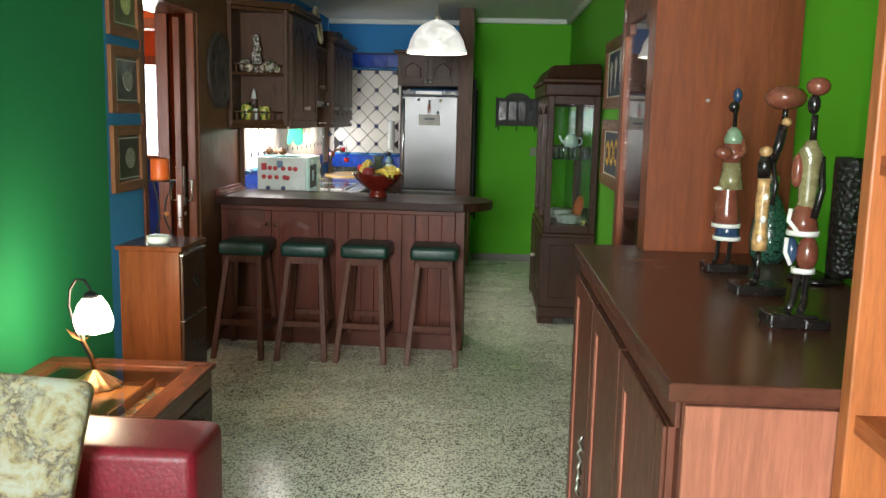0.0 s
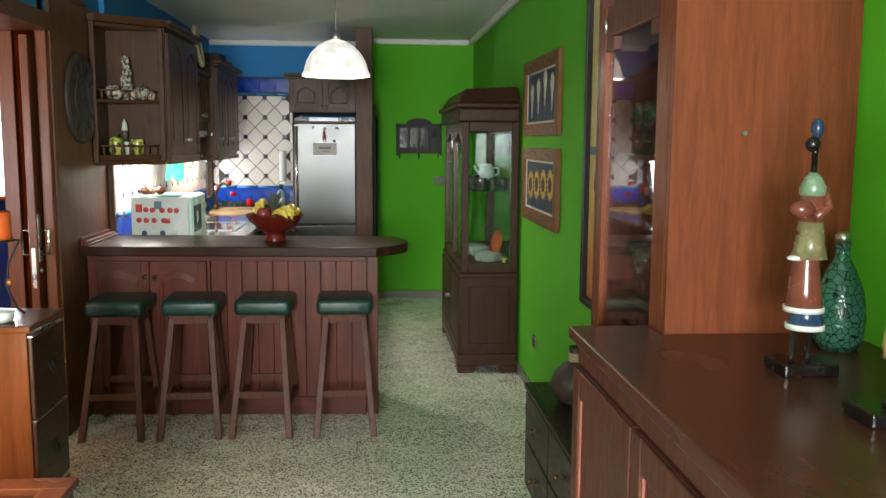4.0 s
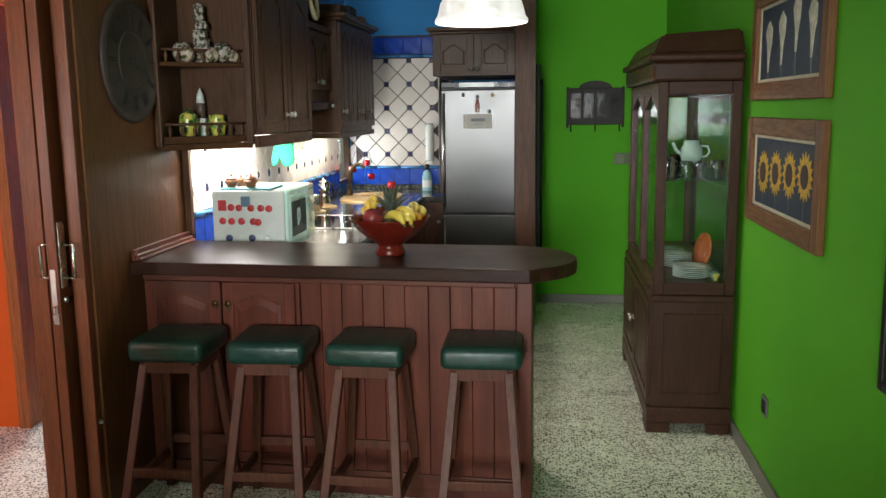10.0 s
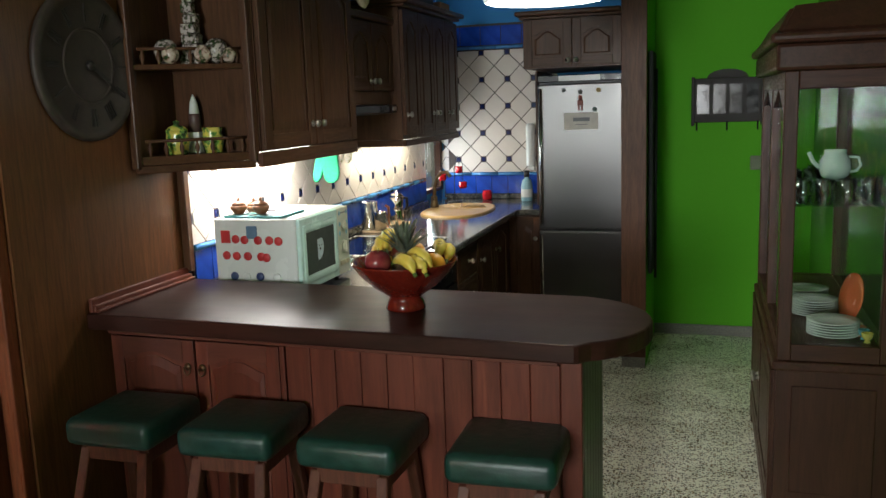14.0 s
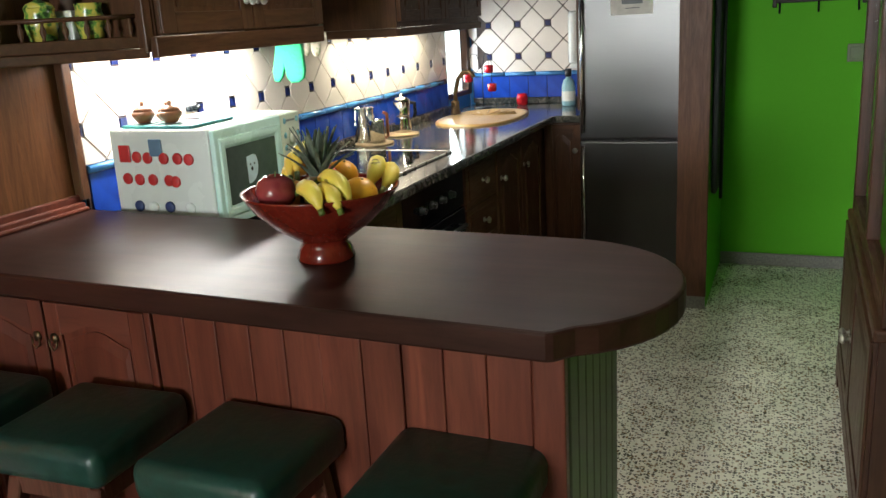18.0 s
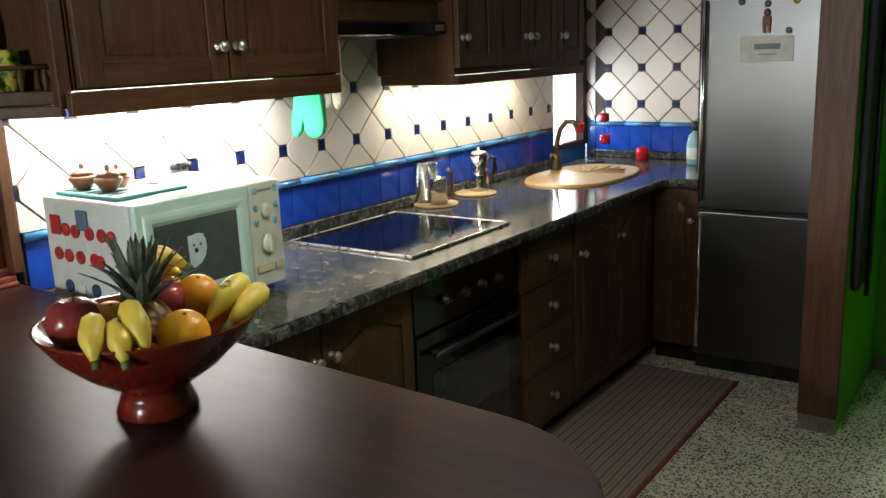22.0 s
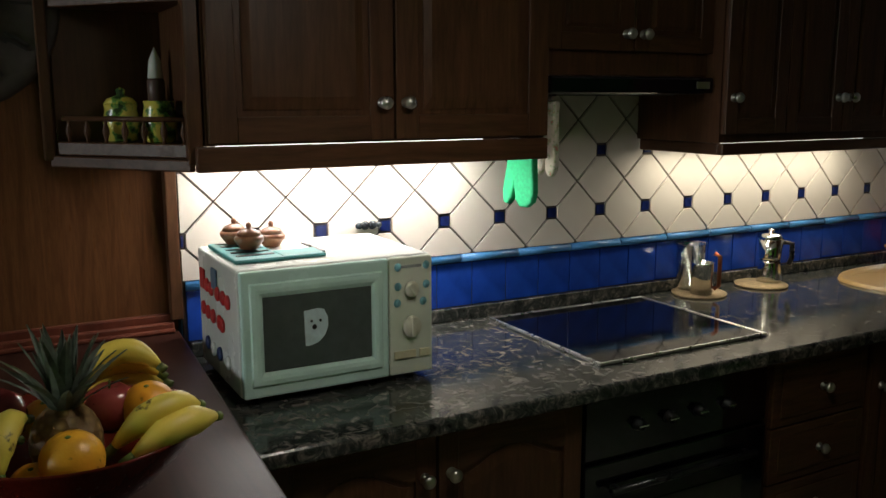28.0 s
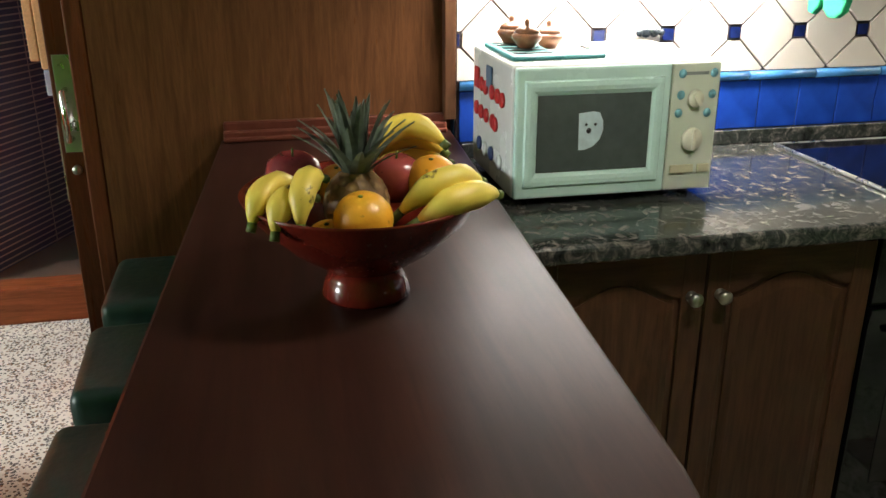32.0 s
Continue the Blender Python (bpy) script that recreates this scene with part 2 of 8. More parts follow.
M_WARE = pane_material("glassware", (0.82, 0.86, 0.85), 0.26)
M_GLASS = glass("clear_glass")
M_SHADE = glow("glowing_glass_shade", (1.0, 0.96, 0.88), 5.0)
M_TULIP = glow("glowing_tulip_shade", (1.0, 0.86, 0.66), 14.0)
M_WHITEPL = plain("white_enamel", (0.72, 0.74, 0.70), 0.25, 0, 0.04, 8)
M_MINT = plain("pale_mint_enamel", (0.60, 0.82, 0.75), 0.25, 0, 0.04, 8)
M_OUT = glow("bright_outdoors", (0.9, 0.95, 1.0), 4.0)

# ---- mesh helpers ----


def bx(bm, x0, x1, y0, y1, z0, z1, bev=0.0, seg=2):
    r = bmesh.ops.create_cube(bm, size=1.0)
    vs = r["verts"]
    for v in vs:
        v.co = Vector((x0 + (v.co.x + 0.5) * (x1 - x0), y0 + (v.co.y + 0.5) * (y1 - y0), z0 + (v.co.z + 0.5) * (z1 - z0)))
    if bev:
        es = list({e for v in vs for e in v.link_edges})
        bmesh.ops.bevel(bm, geom=es, offset=bev, segments=seg, profile=0.5, affect="EDGES")
    return bm


def box(x0, x1, y0, y1, z0, z1, bev=0.0, seg=2):
    return bx(bmesh.new(), x0, x1, y0, y1, z0, z1, bev, seg)


def lathe(profile, n=24, at=(0, 0, 0), bm=None, wob=None, caps=True):
    """A turned shape from (radius, height) pairs."""
    bm = bm or bmesh.new()
    rings = []
    for r, z in profile:
        ring = []
        for k in range(n):
            a = 2 * math.pi * k / n
            rr = r * (wob(a, z) if wob else 1)
            ring.append(bm.verts.new((at[0] + rr * math.cos(a), at[1] + rr * math.sin(a), at[2] + z)))
        rings.append(ring)
    for p, q in zip(rings, rings[1:]):
        for k in range(n):
            f = bm.faces.new((p[k], p[(k + 1) % n], q[(k + 1) % n], q[k]))
            f.smooth = True
    if caps and profile[0][0] > 1e-5:
        bm.faces.new(list(reversed(rings[0])))
    if caps and profile[-1][0] > 1e-5:
        bm.faces.new(rings[-1])
    return bm


def tube(points, r, n=8, bm=None, taper=None):
    """A round bar along points."""
    bm = bm or bmesh.new()
    pts = [Vector(p) for p in points]
    rings = []
    ref = None
    for i, p in enumerate(pts):
        d = (pts[min(i + 1, len(pts) - 1)] - pts[max(i - 1, 0)]).normalized()
        if ref is None:
            ref = d.orthogonal().normalized()
        u = (ref - d * ref.dot(d)).normalized()
        ref = u
        w = d.cross(u)
        rr = r if taper is None else r * taper(i / max(1, len(pts) - 1))
        rings.append([bm.verts.new(p + (u * math.cos(2 * math.pi * k / n) + w * math.sin(2 * math.pi * k / n)) * rr) for k in range(n)])
    for a, b in zip(rings, rings[1:]):
        for k in range(n):
            f = bm.faces.new((a[k], a[(k + 1) % n], b[(k + 1) % n], b[k]))
            f.smooth = True
    bm.faces.new(list(reversed(rings[0])))
    bm.faces.new(rings[-1])
    return bm


def prism(outline, z0, z1, bev=0.0, bm=None, swap=None):
    """An outline (x, y) raised from z0 to z1; swap maps (x, y, z) to the place."""
    bm = bm or bmesh.new()
    put = swap or (lambda x, y, z: (x, y, z))
    lo = [bm.verts.new(put(x, y, z0)) for x, y in outline]
    hi = [bm.verts.new(put(x, y, z1)) for x, y in outline]
    f1, f2 = bm.faces.new(list(reversed(lo))), bm.faces.new(hi)
    n = len(outline)
    for k in range(n):
        bm.faces.new((lo[k], lo[(k + 1) % n], hi[(k + 1) % n], hi[k]))
    bmesh.ops.recalc_face_normals(bm, faces=bm.faces[:])
    if bev:
        bmesh.ops.bevel(bm, geom=list(f2.edges) + list(f1.edges), offset=bev, segments=2, profile=0.5, affect="EDGES")
    return bm


def ball(c, rx, ry=None, rz=None, n=16, bm=None):
    bm = bm or bmesh.new()
    r = bmesh.ops.create_uvsphere(bm, u_segments=n, v_segments=max(6, n // 2), radius=1)
    for v in r["verts"]:
        v.co = Vector((c[0] + v.co.x * rx, c[1] + v.co.y * (ry or rx), c[2] + v.co.z * (rz or rx)))
        for f in v.link_faces:
            f.smooth = True
    return bm


PLACE = {}
HERE = [Matrix.Identity(4)]


def stand(dx=0.0, dy=0.0, dz=0.0, size=(1, 1, 1), about=(0, 0, 0), skew=0.0):
    """Where the next group of furniture stands: its sizes about a point, a skew of y along x, then a move."""
    a = Vector(about)
    m = Matrix.Diagonal((*size, 1))
    m[1][0] = skew
    HERE[0] = Matrix.Translation(a + Vector((dx, dy, dz))) @ m @ Matrix.Translation(-a)


def thing(name, at, label, category, group=""):
    at = HERE[0] @ Vector(at)
    ob = new(name)
    ob.location = at
    ob.empty_display_size = 0.05
    PLACE[ob.name] = Vector(at)
    return tagged(ob, label, category, group)


def part(name, bm, material, parent=None, label="", category="", group="", kind="", smooth=False):
    """One mesh object from a bmesh in world places, under a thing or a part."""
    me = bpy.data.meshes.new(name)
    off = PLACE.get(parent.name, Vector()) if parent else Vector()
    if HERE[0] != Matrix.Identity(4):
        bmesh.ops.transform(bm, matrix=HERE[0], verts=bm.verts[:])
    if off.length:
        bmesh.ops.translate(bm, verts=bm.verts[:], vec=-off)
    if smooth:
        for f in bm.faces:
            f.smooth = True
    bm.to_mesh(me)
    bm.free()
    me.materials.append(material)
    ob = new(name, me)
    if parent:
        ob.parent = parent
    PLACE[ob.name] = off
    return tagged(ob, label, category, group, kind)


def single(name, bm, material, label, category, group="", smooth=False):
    return part(name, bm, material, None, label, category, group, smooth=smooth)


def structure(name, bm, material, label="", category=""):
    return part(name, bm, material, None, label, category, kind="structure")


def piece(name, mesh, at, parent, rot=(0, 0, 0)):
    """One of many alike pieces on shared mesh data, in world places."""
    ob = new(name, mesh)
    ob.parent = parent
    ob.location = Vector(at) - PLACE.get(parent.name, Vector())
    ob.rotation_euler = rot
    return ob


def mesh_of(name, bm, material):
    me = bpy.data.meshes.new(name)
    bm.to_mesh(me)
    bm.free()
    me.materials.append(material)
    return me

# ---- the shell ----
XL, XR, YG, YB, YF, ZC = -0.60, 1.965, 7.955, 8.230, -4.0, 2.49
structure("floor", box(-3.6, 2.4, -4.3, 8.5, -0.12, 0.0), M_FLOOR, "speckled grey-green terrazzo floor", "floor")
structure("ceiling", box(-3.6, 2.4, -4.3, 8.5, ZC, ZC + 0.12), M_WHITE, "plain white ceiling", "ceiling")
structure("wall_right", box(XR, XR + 0.2, -4.2, 8.4, 0, ZC), M_GREEN, "bright green painted wall", "wall")
structure("wall_back_green", box(0.997, XR, YG, YG + 0.2, 0, ZC), M_GREEN, "bright green painted end wall", "wall")
structure("wall_back_kitchen", box(-0.57, 0.996, YB + 0.004, YB + 0.2, 0, ZC), M_BLUE, "blue painted kitchen end wall", "wall")
structure("wall_left_living", box(-0.82, XL, -4.2, 2.824, 0, ZC), M_TEAL, "deep green painted wall", "wall")
structure("wall_left_blue", box(-0.82, XL, 2.824, 3.225, 0, ZC), M_BLUE, "blue painted wall beside the doorway", "wall")
structure("wall_left_lintel", box(-0.82, XL, 3.225, 3.95, 2.142, ZC), M_BLUE, "blue painted wall over the doorway", "wall")
structure("wall_left_panel_upper", box(-0.66, XL, 3.95, 4.915, 2.25, ZC), M_BLUE, "blue painted wall", "wall")
structure("wall_left_panel_core", box(-0.64, XL, 4.112, 4.915, 0, 2.25), M_BLUE, "wall behind the wood panelling", "wall")
structure("wall_left_kitchen_low", box(-0.82, -0.57, 4.915, 7.805, 0, ZC), M_BLUE, "blue painted kitchen wall", "wall")
structure("wall_left_under_window", box(-0.68, -0.57, 7.845, YB, 0, 0.959), M_BLUE, "wall under the kitchen window", "wall")
structure("wall_left_over_window", box(-0.68, -0.57, 7.845, YB, 2.251, ZC), M_BLUE, "blue wall over the kitchen window", "wall")
structure("cornice_right", box(XR - 0.05, XR - 0.002, -4, YG - 0.002, ZC - 0.055, ZC - 0.002, 0.015), M_WHITE, "white plaster cornice", "cornice")
structure("cornice_back", box(1.0, XR - 0.05, YG - 0.05, YG - 0.002, ZC - 0.055, ZC - 0.002, 0.015), M_WHITE, "white plaster cornice", "cornice")
structure("cornice_back_kitchen", box(-0.56, 0.88, YB - 0.05, YB - 0.002, ZC - 0.055, ZC - 0.002, 0.015), M_WHITE, "white plaster cornice", "cornice")
structure("baseboard_right", box(XR - 0.014, XR - 0.001, 2.3, YG - 0.016, 0.001, 0.07, 0.003), M_BASE, "grey terrazzo baseboard", "baseboard")
structure("baseboard_back", box(1.0, XR - 0.001, YG - 0.015, YG - 0.001, 0.001, 0.07, 0.003), M_BASE, "grey terrazzo baseboard", "baseboard")
# behind the camera: an unseen wall with a wide window, both assumed
structure("wall_behind_low", box(-0.82, XR, -4.2, YF, 0, 0.6), M_TEAL, "unseen wall under the assumed front window", "wall")
structure("wall_behind_high", box(-0.82, XR, -4.2, YF, 2.3, ZC), M_TEAL, "unseen wall over the assumed front window", "wall")
structure("wall_behind_side", box(-0.82, -0.4, -4.2, YF, 0.6, 2.3), M_TEAL, "unseen wall beside the assumed front window", "wall")
structure("wall_behind_side_2", box(1.8, XR, -4.2, YF, 0.6, 2.3), M_TEAL, "unseen wall beside the assumed front window", "wall")

# ---- cabinet making ----


def face_x(xf):
    """Maps (along, up, out) for a front that looks towards +x."""
    return lambda u, v, w: (xf + w, u, v)


def face_nx(xf):
    return lambda u, v, w: (xf - w, u, v)


def face_ny(yf):
    return lambda u, v, w: (u, yf - w, v)


def slab(put, u0, u1, v0, v1, w0, w1, bev=0.0, bm=None):
    bm = bm or bmesh.new()
    a, b = Vector(put(u0, v0, w0)), Vector(put(u1, v1, w1))
    lo = [min(p, q) for p, q in zip(a, b)]
    hi = [max(p, q) for p, q in zip(a, b)]
    return bx(bm, lo[0], hi[0], lo[1], hi[1], lo[2], hi[2], bev, 2)


def arch_line(u0, u1, v, rise, n=14):
    """A cathedral arch between u0 and u1: shoulders, then a bow."""
    pts = []
    for k in range(n + 1):
        s = k / n
        c = max(0.0, math.sin(math.pi * s)) ** 1.6
        pts.append((u0 + (u1 - u0) * s, v + rise * c))
    return pts


def panel_door(put, u0, u1, v0, v1, mat_z, mat_u, parent, rail=0.052, rise=0.045, knob_at=None, knob_mat=None, name="door"):
    """A framed door with an arched raised panel and a knob."""
    d = part(name, slab(put, u0, u1, v0, v1, 0.0, 0.012, 0.001), mat_z, parent)
    part("stile", slab(put, u0, u0 + rail, v0, v1, 0.012, 0.020, 0.0025), mat_z, d)
    part("stile", slab(put, u1 - rail, u1, v0, v1, 0.012, 0.020, 0.0025), mat_z, d)
    part("bottom_rail", slab(put, u0 + rail, u1 - rail, v0, v0 + rail, 0.012, 0.0195, 0.002), mat_u, d)
    arch = arch_line(u0 + rail, u1 - rail, v1 - rail - rise, rise)
    outline = [(u0 + rail, v1), *arch, (u1 - rail, v1)]
    part("top_rail", prism([(p[0], p[1]) for p in outline], 0.012, 0.0195, 0.0, None, put), mat_u, d)
    g = 0.014
    inner = [(u0 + rail + g, v0 + rail + g), (u1 - rail - g, v0 + rail + g)]
    inner += [(p[0], p[1]) for p in reversed(arch_line(u0 + rail + g, u1 - rail - g, v1 - rail - rise - g, rise))]
    cu, cv = (u0 + u1) / 2, (v0 + v1) / 2
    bm = bmesh.new()
    loops = []
    for k, w in ((1.0, 0.012), (1.0, 0.015), (0.90, 0.0195)):
        loops.append([bm.verts.new(put(cu + (u - cu) * (1 - (1 - k) * 1.4), cv + (v - cv) * k, w)) for u, v in inner])
    for a, b in zip(loops, loops[1:]):
        for i in range(len(a)):
            bm.faces.new((a[i], a[(i + 1) % len(a)], b[(i + 1) % len(a)], b[i]))
    bm.faces.new(loops[-1])
    bmesh.ops.recalc_face_normals(bm, faces=bm.faces[:])
    part("raised_panel", bm, mat_z, d)
    if knob_at:
        add_knob(put, *knob_at, d, knob_mat or M_NICKEL)
    return d


def add_knob(put, u, v, parent, material, r=0.015, base=0.02):
    bm = lathe([(0.012, 0), (0.013, 0.003), (0.006, 0.006), (0.006, 0.014), (r, 0.02), (r * 1.05, 0.025), (r * 0.8, 0.031), (0.001, 0.034)], 14)
    a, b = Vector(put(u, v, base)), Vector(put(u, v, base + 1))
    q = (b - a).to_track_quat("Z", "Y").to_matrix().to_4x4()
    bmesh.ops.transform(bm, matrix=Matrix.Translation(a) @ q, verts=bm.verts[:])
    return part("knob", bm, material, parent)


def drawer_front(put, u0, u1, v0, v1, mat, parent, knob_mat=None, ring=False):
    d = part("drawer", slab(put, u0, u1, v0, v1, 0, 0.016, 0.003), mat, parent)
    part("raised_panel", slab(put, u0 + 0.03, u1 - 0.03, v0 + 0.025, v1 - 0.025, 0.0165, 0.021, 0.003), mat, d)
    add_knob(put, (u0 + u1) / 2, (v0 + v1) / 2, d, knob_mat or M_NICKEL, base=0.021)
    return d


# ---- the bar: its front runs a little askew to the room ----
stand(0, -0.012, 0, (1, 1, 1.021), (1.03, 4.256, 0), -0.058)
bar = thing("bar_counter", (0.24, 4.58, 0), "dark reddish wooden bar counter with boarded front and two doors", "bar counter")
part("carcass", box(-0.575, 1.00, 4.355, 4.795, 0.0, 0.885), M_BAR_Z, bar)
part("plinth", box(-0.57, 0.955, 4.329, 4.354, 0.0, 0.10, 0.004), M_BAR_X, bar)
part("top_rail", box(-0.57, 0.955, 4.331, 4.354, 0.855, 0.886, 0.003), M_BAR_X, bar)
PF = face_ny(4.354)
for u0, u1, k in ((-0.562, -0.236, 1), (-0.228, 0.078, 0)):
    d = panel_door(PF, u0, u1, 0.105, 0.85, M_BAR_Z, M_BAR_X, bar, 0.045, 0.03)
    ku = u1 - 0.024 if k else u0 + 0.024
    pull = lathe([(0.012, 0), (0.013, 0.003), (0.004, 0.005), (0.001, 0.006)], 12)
    bmesh.ops.transform(pull, matrix=Matrix.Translation((ku, 4.333, 0.765)) @ Matrix.Rotation(radians(90), 4, "X"), verts=pull.verts[:])
    tube([(ku - 0.012, 4.326, 0.763), (ku - 0.011, 4.324, 0.748), (ku, 4.323, 0.738), (ku + 0.011, 4.324, 0.748), (ku + 0.012, 4.326, 0.763)], 0.0024, 6, pull)
    part("ring_pull", pull, M_BRONZE, d, "small bronze ring pull")
part("door_post", box(0.082, 0.10, 4.331, 4.354, 0.10, 0.855, 0.003), M_BAR_Z, bar)
bu = 0.102
for k in range(10):
    w = 0.085 if k not in (5,) else 0.094
    proud = 0.004 if k in (5, 6) else 0.0
    part("board", box(bu + 0.0007, bu + w - 0.0007, 4.337 - proud, 4.355, 0.10, 0.855, 0.003), M_BAR_Z, bar)
    bu += w
part("corner_post", box(bu + 0.001, 1.022, 4.331, 4.356, 0.0, 0.886, 0.004), M_BAR_Z, bar)
part("end_panel", box(1.0005, 1.012, 4.357, 4.795, 0.0, 0.886), M_BAR_Z, bar)
M_FLUTE = plain("grey_green_boards", (0.13, 0.125, 0.10), 0.5, 0, 0.15, 30)
for k in range(7):
    part("end_board", box(1.0125, 1.023, 4.366 + k * 0.061, 4.366 + k * 0.061 + 0.057, 0.0, 0.886, 0.004), M_FLUTE, bar, "grey-green end board")
# top with a rounded end
outline = [(-0.578, 4.250), (1.012, 4.250), (1.024, 4.256)]
for k in range(0, 19):
    a = radians(-62 + 152 * k / 18)
    outline.append((0.925 + 0.270 * math.cos(a), 4.542 + 0.286 * math.sin(a)))
outline += [(-0.578, 4.828)]
part("top", prism(outline, 0.888, 0.94, 0.006), M_BAR_TOP, bar, "thick dark polished wooden top with a rounded end")
bm = bmesh.new()
bx(bm, -0.578, -0.562, 4.26, 4.815, 0.9405, 0.985, 0.004)
bx(bm, -0.562, -0.548, 4.26, 4.815, 0.9405, 0.966, 0.005)
bx(bm, -0.548, -0.536, 4.26, 4.815, 0.9405, 0.952, 0.004)
part("wall_moulding", bm, M_BAR_Z, bar)
stand()

# ---- stools ----


def bar_stool(at):
    s = thing("bar_stool", at, "dark wooden bar stool with a padded green leather seat", "stool", "stools at the bar")
    x, y, z = at
    bm = box(x - 0.147, x + 0.147, y - 0.147, y + 0.147, z + 0.622, z + 0.705, 0.026, 4)
    for v in bm.verts:
        if v.co.z > z + 0.673:
            v.co.z += 0.012 * (1 - ((v.co.x - x) / 0.16) ** 2) * (1 - ((v.co.y - y) / 0.16) ** 2)
    part("seat", bm, M_LEATHER, s, "padded green leather seat", smooth=True)
    bm = bmesh.new()
    for sx in (-1, 1):
        bx(bm, x + sx * 0.105 - 0.011, x + sx * 0.105 + 0.011, y - 0.105, y + 0.105, z + 0.575, z + 0.621, 0.003)
        bx(bm, x - 0.094, x + 0.094, y + sx * 0.105 - 0.011, y + sx * 0.105 + 0.011, z + 0.575, z + 0.621, 0.003)
    part("seat_frame", bm, M_STOOL, s)
    for sx in (-1, 1):
        for sy in (-1, 1):
            bm = bmesh.new()
            top, foot = Vector((x + sx * 0.098, y + sy * 0.098, z + 0.610)), Vector((x + sx * 0.148, y + sy * 0.165 - 0.10 * (sy < 0), z))
            r = 0.0165
            vs = [[bm.verts.new(p + Vector((a * r, b * r, 0))) for a, b in ((-1, -1), (1, -1), (1, 1), (-1, 1))] for p in (foot, top)]
            for k in range(4):
                bm.faces.new((vs[0][k], vs[0][(k + 1) % 4], vs[1][(k + 1) % 4], vs[1][k]))
            bm.faces.new(list(reversed(vs[0])))
            bm.faces.new(vs[1])
            bmesh.ops.bevel(bm, geom=bm.edges[:], offset=0.003, segments=1, affect="EDGES")
            part("leg", bm, M_STOOL, s)
    for h, ax in ((0.20, "x"), (0.20, "x2"), (0.14, "y"), (0.14, "y2")):
        e = 0.148 - 0.050 * h / 0.597
        g = (0.165 if ax == "x2" else 0.265) - (0.067 if ax == "x2" else 0.167) * h / 0.597
        if ax == "x":
            bm = box(x - e + 0.01, x + e - 0.01, y - g - 0.009, y - g + 0.009, z + h, z + h + 0.036, 0.003)
        elif ax == "x2":
            bm = box(x - e + 0.01, x + e - 0.01, y + g - 0.009, y + g + 0.009, z + h, z + h + 0.036, 0.003)
        elif ax == "y":
            bm = box(x - e - 0.009, x - e + 0.009, y - 0.265 + 0.167 * h / 0.597 + 0.01, y + 0.165 - 0.067 * h / 0.597 - 0.01, z + h, z + h + 0.036, 0.003)
        else:
            bm = box(x + e - 0.009, x + e + 0.009, y - 0.265 + 0.167 * h / 0.597 + 0.01, y + 0.165 - 0.067 * h / 0.597 - 0.01, z + h, z + h + 0.036, 0.003)
        part("rung", bm, M_STOOL, s)
    return s


first = bar_stool((-0.340, 4.215, 0))
for sx, sy, rz in ((0.040, 4.218, 2), (0.421, 4.215, -2), (0.842, 4.212, 1)):
    copy_thing(first, pose(sx, sy, 0, 0, 0, rz))

# ---- base cabinets and worktop ----
stand(0, 0, 0, (1, 1, 0.973))
FX = face_x(0.075)
cab = thing("base_cabinet", (-0.2, 5.28, 0), "dark wooden base cabinet with two arched doors", "kitchen cabinet", "base cabinets")
part("carcass", box(-0.55, 0.073, 4.925, 5.69, 0.09, 0.872), M_WOOD_Z, cab)
part("plinth", box(-0.55, 0.02, 4.925, 5.69, 0.0, 0.09), M_BLACKWOOD, cab)
panel_door(FX, 4.93, 5.297, 0.10, 0.862, M_WOOD_Z, M_WOOD_Y, cab, 0.05, 0.05, (5.268, 0.765))
panel_door(FX, 5.303, 5.685, 0.10, 0.862, M_WOOD_Z, M_WOOD_Y, cab, 0.05, 0.05, (5.332, 0.765))
oven = thing("oven", (-0.2, 6.0, 0), "black built-in electric oven with a glass door", "oven")
part("casing", box(-0.5, 0.07, 5.695, 6.318, 0.09, 0.872), M_BLACK, oven)
part("control_panel", box(0.0705, 0.088, 5.70, 6.312, 0.70, 0.862, 0.003), M_BLACKGLASS, oven)
for k in range(4):
    bm = lathe([(0.017, 0), (0.018, 0.004), (0.014, 0.008), (0.013, 0.022), (0.001, 0.023)], 16)
    bmesh.ops.transform(bm, matrix=Matrix.Translation((0.0885, 5.86 + 0.1 * k, 0.775)) @ Matrix.Rotation(radians(90), 4, "Y"), verts=bm.verts[:])
    part("control_knob", bm, M_BLACK, oven)
    part("knob_mark", box(0.1115, 0.113, 5.845 + 0.1 * k, 5.875 + 0.1 * k, 0.773, 0.777), M_CHROME, oven)
door = part("oven_door", box(0.0705, 0.092, 5.70, 6.312, 0.12, 0.69, 0.004), M_BLACKGLASS, oven)
part("oven_window", box(0.0925, 0.0945, 5.78, 6.23, 0.22, 0.56, 0.002), plain("smoked_glass", (0.03, 0.028, 0.026), 0.08), door)
bm = tube([(0.118, 5.76, 0.625), (0.118, 6.25, 0.625)], 0.009, 10)
bx(bm, 0.0925, 0.116, 5.775, 5.79, 0.618, 0.632)
bx(bm, 0.0925, 0.116, 6.22, 6.235, 0.618, 0.632)
part("oven_handle", bm, M_BLACK, door)
part("base_vent", box(0.0, 0.06, 5.70, 6.31, 0.0, 0.089), M_BLACKWOOD, oven)
dr = thing("drawer_unit", (-0.2, 6.53, 0), "dark wooden kitchen drawer unit with four drawers", "drawer unit")
part("carcass", box(-0.55, 0.073, 6.322, 6.735, 0.09, 0.872), M_WOOD_Z, dr)
part("plinth", box(-0.55, 0.02, 6.322, 6.735, 0.0, 0.09), M_BLACKWOOD, dr)
